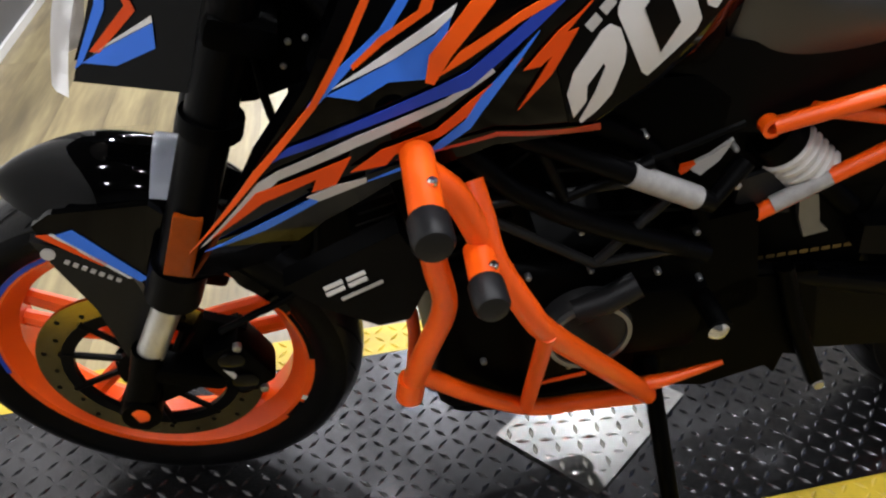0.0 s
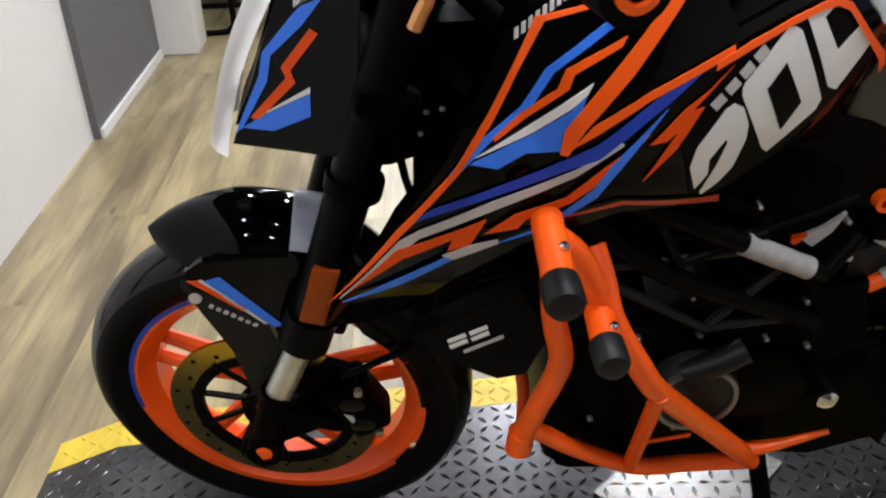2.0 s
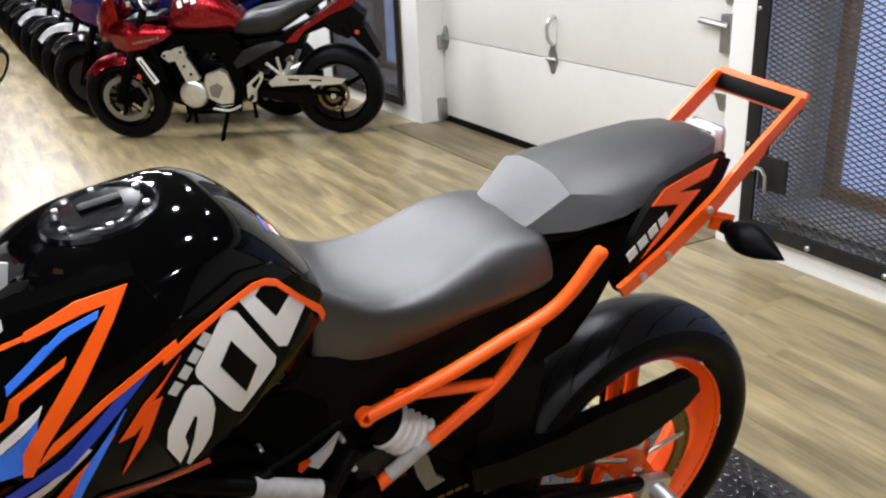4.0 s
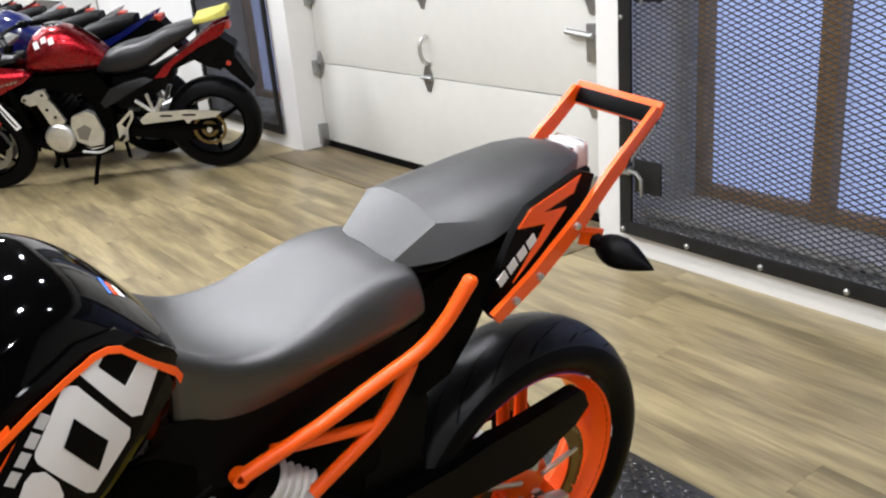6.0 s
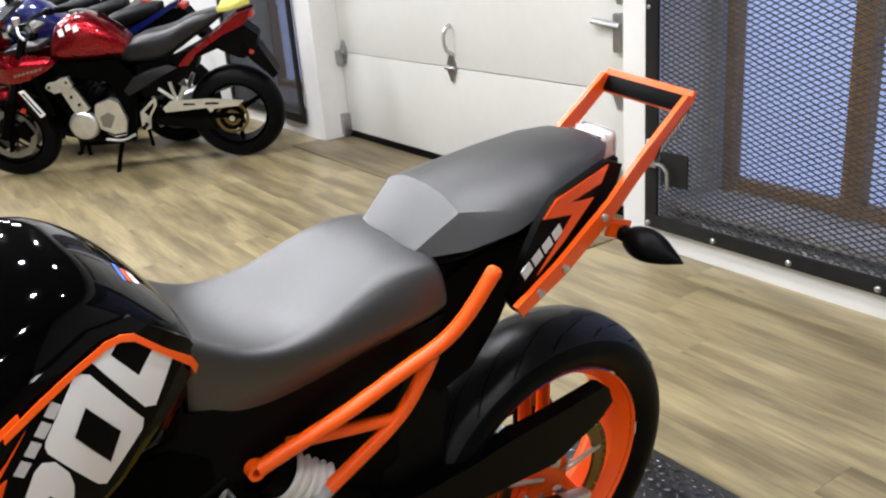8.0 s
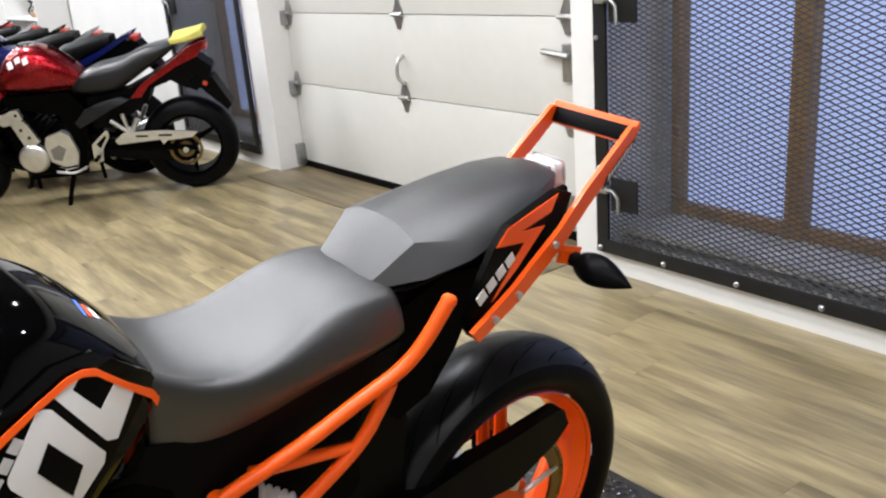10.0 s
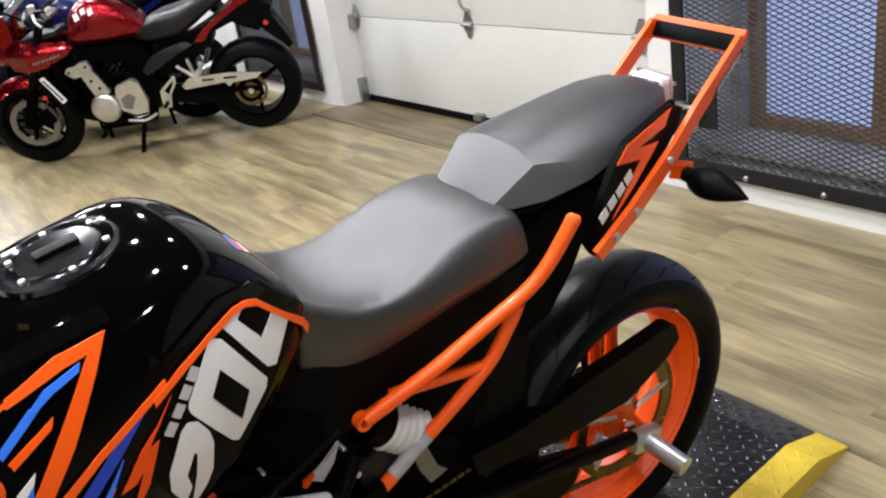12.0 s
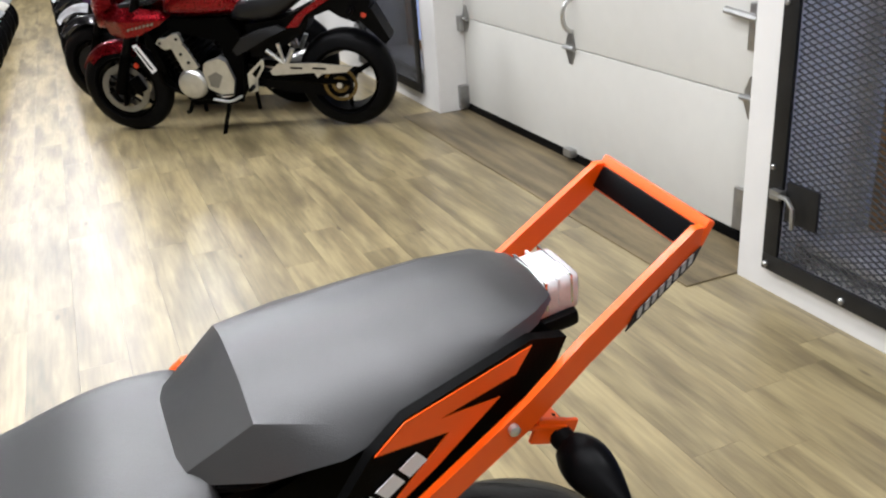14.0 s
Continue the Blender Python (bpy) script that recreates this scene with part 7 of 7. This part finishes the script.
MINT, OR2, CREAM, SILV2 = paint("mint_paint", (0.42, 0.58, 0.57), 0.25), paint("scooter_orange", (0.75, 0.24, 0.03), 0.25), paint("cream_paint", (0.7, 0.68, 0.62), 0.25), paint("silver_paint", (0.42, 0.43, 0.44), 0.25)
# ---- scooters facing the aisle ----
def scooter(m, mat, label, striped=False):
    s = thing("scooter", m, label, "scooter", "scooters parked along the aisle")
    w = simple_wheel(s, (0, 0, 0.225), 0.225, 0.055, 0.14, RIMG, 5, "front_wheel", BLACKP)
    simple_wheel(s, (0, 1.28, 0.225), 0.225, 0.06, 0.14, RIMG, 5, "rear_wheel", BLACKP)
    rows = []
    for k in range(12):
        a = radians(140 - 112 * k / 11)
        ww = 0.085 * math.sin(math.pi * (0.12 + 0.62 * k / 11)) ** 0.6
        beak = 0.285 + 0.06 * (1 - k / 11) ** 2
        rows.append([Vector((ww * v, math.cos(a) * (beak - 0.07 * abs(v) ** 2.2), 0.235 + math.sin(a) * (beak - 0.07 * abs(v) ** 2.2))) for v in (-1, -0.75, -0.4, 0, 0.4, 0.75, 1)])
    bm = loft(rows, closed=False)
    bmesh.ops.solidify(bm, geom=bm.faces[:], thickness=0.006)
    part("front_mudguard", bm, mat, s, "painted deep mudguard", angle=60)
    part("fork_arm", tube([(0.07, 0.0, 0.225), (0.06, 0.1, 0.5)], 0.018, 8), SILVER, s)
    # leg shield: a curved panel with a raised horn cover down its middle
    rows = []
    for k in range(11):
        u = k / 10
        z = 0.36 + 0.5 * u
        y = 0.14 + 0.30 * u - 0.05 * math.sin(math.pi * u)
        hw = 0.215 - 0.05 * u + 0.02 * math.sin(math.pi * u)
        rows.append([Vector((hw * v, y + 0.12 * v * v, z)) for v in (-1, -0.8, -0.55, -0.3, 0, 0.3, 0.55, 0.8, 1)])
    bm = loft(rows, closed=False)
    bmesh.ops.solidify(bm, geom=bm.faces[:], thickness=-0.02)
    sh = part("leg_shield", bm, mat, s, "painted leg shield", angle=60)
    rows = []
    for k in range(9):
        u = k / 8
        z = 0.45 + 0.38 * u
        y = 0.14 + 0.30 * ((z - 0.36) / 0.5) - 0.05 * math.sin(math.pi * (z - 0.36) / 0.5) - 0.018
        hw = 0.075 - 0.025 * u
        rows.append([Vector((hw * v, y + 0.03 * v * v, z)) for v in (-1, -0.6, 0, 0.6, 1)])
    bm = loft(rows, closed=False)
    bmesh.ops.solidify(bm, geom=bm.faces[:], thickness=-0.02)
    rows = []
    for k in range(9):
        u = k / 8
        z = 0.36 + 0.48 * u
        y = 0.185 + 0.30 * u - 0.05 * math.sin(math.pi * u)
        hw = 0.20 - 0.05 * u + 0.02 * math.sin(math.pi * u)
        rows.append([Vector((hw * v, y + 0.11 * v * v, z)) for v in (-1, -0.8, -0.5, 0, 0.5, 0.8, 1)])
    inner = loft(rows, closed=False)
    bmesh.ops.solidify(inner, geom=inner.faces[:], thickness=-0.02)
    part("inner_panel", inner, BLACKS, s, "black inner leg panel", angle=60)
    hc = part("horn_cover", bm, BLACKS if striped else mat, sh, angle=60)
    part("round_badge", lathe([(-0.012, 0.001), (-0.012, 0.034), (0.004, 0.036)], 20, axis="y", centre=(0, 0.325, 0.735)), WHITEF, hc)
    if striped:
        for sx in (1, -1):
            part("stripe_border", tube([(sx * 0.074, 0.205, 0.455), (sx * 0.064, 0.275, 0.62), (sx * 0.052, 0.395, 0.83)], 0.004, 6, 4), WHITEF, hc, "thin white stripe border")
    for sx in (1, -1):
        part("shield_grille", sheet([(0.30, 0.56), (0.33, 0.68), (0.36, 0.70), (0.40, 0.60), (0.37, 0.555)], lambda y, z: 0.175, 0.03, sign=sx), RIMG, sh, "dark side grille")
        part("shield_trim", tube([(sx * 0.205, 0.27, 0.40), (sx * 0.222, 0.34, 0.58), (sx * 0.2, 0.45, 0.76), (sx * 0.16, 0.54, 0.86)], 0.006, 6, 4), CHROME, sh, "chrome edge trim")
    for k in range(3):
        part("vent_slot", box((0.06 - 0.008 * k, 0.006, 0.009), (0, 0.182 + 0.009 * k, 0.50 + 0.022 * k), 0.003, turn=(-25, 0, 0)), BLACKS, hc)
    part("badge", box((0.05, 0.006, 0.018), (0, 0.368, 0.80), 0.004, turn=(-30, 0, 0)), CHROME, hc)
    part("headset", loft([oval(y, 0.88, 1.01, w, 22, 2.4) for y, w in ((0.36, 0.07), (0.39, 0.115), (0.46, 0.125), (0.52, 0.09))]), mat, s, "painted handlebar cowl", angle=70)
    part("head_lamp", lathe([(-0.015, 0.001), (-0.01, 0.05), (0.0, 0.065), (0.02, 0.068)], 24, axis="y", centre=(0, 0.36, 0.945)), CHROME, s, "round head lamp")
    for q in (1, -1):
        part("grip", tube([(0.16 * q, 0.5, 0.95), (0.33 * q, 0.56, 0.93)], 0.018, 10), RUBBER, s)
        part("mirror", lathe([(-0.01, 0.02), (0.0, 0.052), (0.01, 0.052), (0.014, 0.04)], 18, axis="y", centre=(0.27 * q, 0.5, 1.13)), CHROME, s, "round chrome mirror")
        part("mirror_stem", tube([(0.15 * q, 0.48, 0.96), (0.22 * q, 0.5, 1.06), (0.27 * q, 0.505, 1.12)], 0.006, 6, 3), CHROME, s)
        part("front_indicator", lathe([(-0.005, 0.02), (0.01, 0.016), (0.014, 0.004)], 12, centre=(0.19 * q, 0.36, 0.70)), CHROME, s)
        rows = []
        part("body_side", sheet([(0.6, 0.34), (0.62, 0.58), (0.7, 0.69), (1.1, 0.74), (1.55, 0.72), (1.62, 0.60), (1.5, 0.46), (1.2, 0.40), (0.85, 0.34)], lambda y, z: 0.13 + 0.10 * math.sin(math.pi * max(0, min(1, (y - 0.55) / 1.1))) * math.sin(math.pi * max(0.05, min(0.95, (z - 0.2) / 0.72))), 0.03, sign=q, cell=0.05), mat, s, "rounded painted side panel")
    part("floor_board", box((0.4, 0.44, 0.05), (0, 0.56, 0.33), 0.015), BLACKS, s)
    part("seat", loft([oval(y, a, z, w, 24, 3) for y, a, z, w in ((0.58, 0.66, 0.74, 0.10), (0.64, 0.65, 0.79, 0.15), (0.85, 0.67, 0.80, 0.165), (1.05, 0.69, 0.82, 0.16), (1.35, 0.71, 0.83, 0.13), (1.48, 0.73, 0.80, 0.08))]), SEATS, s, "black scooter seat", angle=60)
    part("centre_stand", tube([(0.1, 0.9, 0.25), (0.14, 0.94, 0.012)], 0.014, 8), BLACKP, s)
    part("centre_stand", tube([(-0.1, 0.9, 0.25), (-0.14, 0.94, 0.012)], 0.014, 8), BLACKP, s)
    part("tail_light", box((0.12, 0.03, 0.06), (0, 1.61, 0.64), 0.01), REDF, s)
    part("carrier", tube([(-0.1, 1.45, 0.77), (-0.08, 1.68, 0.78), (0.08, 1.68, 0.78), (0.1, 1.45, 0.77)], 0.009, 8, 3), CHROME, s)
    return s


for k, (mt, word) in enumerate(((MINT, "mint green"), (MINT, "mint green"), (OR2, "orange"), (CREAM, "cream white"), (OR2, "orange"), (CREAM, "cream white"), (OR2, "orange"), (MINT, "mint green"), (SILV2, "silver"), (CREAM, "cream white"), (SILV2, "silver"), (SILV2, "silver"))):
    words = "mint green retro scooter with a black centre stripe on its stand" if k == 0 else f"{word} retro scooter with a black seat on its stand"
    scooter(pose(-4.03 - 0.6 * k, -0.03 + 0.016 * k, 0, 0, 0, 171), mt, words, k == 0)

# black tubular rack behind the end of the partition
rack = thing("tubular_rack", Matrix.Translation((-3.72, -0.72, 0)), "black steel tubular rack standing on the planks", "rack")
side = part("rack_upright", tube([(0.02, -0.24, 0.0135), (0.02, -0.06, 0.0135), (0.015, -0.015, 0.03), (0.01, 0.0, 0.08), (0.0, -0.01, 0.4), (-0.01, -0.03, 0.8)], 0.0135, 12, 4), BLACKS, rack, "bent black tube")
part("rack_foot", lathe([(0.0, 0.018), (0.012, 0.018), (0.016, 0.014)], 14, axis="z", centre=(0.012, 0.0, 0.0)), RUBBER, side)
part("cross_bar", box((0.022, 0.42, 0.022), (0.0, -0.02, 0.13), 0.003), BLACKS, rack)
part("rack_brace", tube([(0.0, 0.0, 0.14), (-0.06, 0.12, 0.26), (-0.08, 0.2, 0.36)], 0.011, 10), BLACKS, rack)


# ---- shelf, socket and small things ----
shelf = thing("shelf_unit", Matrix.Translation((-9.95, 2.5, 0)), "white shelf unit with boxes and odds and ends", "shelf")
for xx in (0.0, 1.25):
    part("side_board", box((0.03, 0.3, 2.2), (xx, 0.15, 1.1), 0.003), WHITE, shelf)
for z in (0.06, 0.55, 0.95, 1.35, 1.8, 2.18):
    part("shelf_board", box((1.22, 0.3, 0.025), (0.625, 0.15, z), 0.002), WHITE, shelf)
part("back_board", box((1.22, 0.01, 2.1), (0.625, 0.295, 1.1)), WHITE, shelf)
crate = thing("wooden_box", Matrix.Translation((-9.0, 2.62, 0.9625)), "small wooden box on a shelf board", "box")
part("box_body", box((0.2, 0.14, 0.05), (0, 0, 0.025), 0.004), WOODB, crate)
coil = thing("cable_coil", Matrix.Translation((-9.3, 2.62, 0.9625)), "loop of black cable on a shelf", "cable")
part("loop", tube([(0.07 * math.cos(a), 0.02 * math.sin(3 * a), 0.085 + 0.07 * math.sin(a)) for a in [2 * math.pi * k / 20 for k in range(20)]], 0.008, 6), RUBBER, coil)
for k, (c, h) in enumerate((((0.6, 0.2, 0.04), 0.12), ((0.05, 0.05, 0.4), 0.16), ((0.05, 0.05, 0.05), 0.1), ((0.5, 0.45, 0.4), 0.2))):
    t = thing("oil_bottle", Matrix.Translation((-9.5 + 0.17 * k, 2.6, 0.5625)), "plastic bottle standing on a white shelf", "bottle", "bottles on the shelf")
    part("bottle_body", lathe([(0, 0.035), (h, 0.035), (h + 0.03, 0.015), (h + 0.05, 0.015)], 16, axis="z"), material("bottle_plastic", c, 0.4), t)
    part("bottle_cap", lathe([(h + 0.05, 0.018), (h + 0.07, 0.018)], 12, axis="z"), BLACKS, t)

sock = thing("charger_box", Matrix.Translation((-3.422, -0.95, 0.42)), "black charger box with a yellow cable on the white pier", "charger")
part("case", box((0.03, 0.06, 0.085), (0.016, 0, 0), 0.006), BLACKS, sock)
part("wall_plate", box((0.008, 0.08, 0.09), (0.005, 0.11, 0.06), 0.003), CREAM, sock, "cream wall plate")
part("yellow_cable", tube([(0.03, 0.0, 0.03), (0.05, 0.03, -0.02), (0.05, 0.09, 0.0), (0.03, 0.12, 0.07), (0.02, 0.12, 0.3), (0.02, 0.11, 0.9)], 0.005, 8, 5), YTAG, sock, "thin yellow cable")
litter = thing("paper_scrap", Matrix.Translation((-1.25, -0.52, 0.001)), "scrap of grey paper lying on the planks", "paper")
bm = box((0.055, 0.012, 0.004), (0, 0, 0.003), 0.001, turn=(0, 0, 25))
part("scrap", bm, GREYF, litter)


# ---- floor planks ----
def plank_mesh(length, width):
    bm = box((length - 0.0006, width - 0.0006, 0.011), (0, 0, -0.0055))
    for e in [e for e in bm.edges if all(v.co.z > -0.001 for v in e.verts)]:
        e.select = True
    me = bpy.data.meshes.new("plank")
    bm.to_mesh(me)
    bm.free()
    me.materials.append(PLANK)
    return me


PW, PL = 0.152, 1.22
whole = plank_mesh(PL, PW)
random.seed(5)
far_bm = bmesh.new()
count = 0
rows = int((3.6 - Y0) / PW)
for j in range(rows):
    y = Y0 + (j + 0.5) * PW
    x = X0 + random.random() * PL
    while x < X1 - 0.1:
        cx = x + PL / 2
        if -5.3 < cx < 0.9 and -1.2 < y < 3.0 and count < 300:
            ob = new("plank", whole)
            ob.parent = floor
            ob.location = (cx, y, 0)
            count += 1
        else:
            lo, hi = max(X0, x), min(X1, x + PL)
            vs = [far_bm.verts.new(p) for p in ((lo, y - PW / 2 + 0.0003, 0), (hi - 0.0006, y - PW / 2 + 0.0003, 0), (hi - 0.0006, y + PW / 2 - 0.0003, 0), (lo, y + PW / 2 - 0.0003, 0))]
            far_bm.faces.new(vs)
        x += PL
far = part("plank_field", far_bm, PLANKF, floor)
far["kind"] = "stuff"
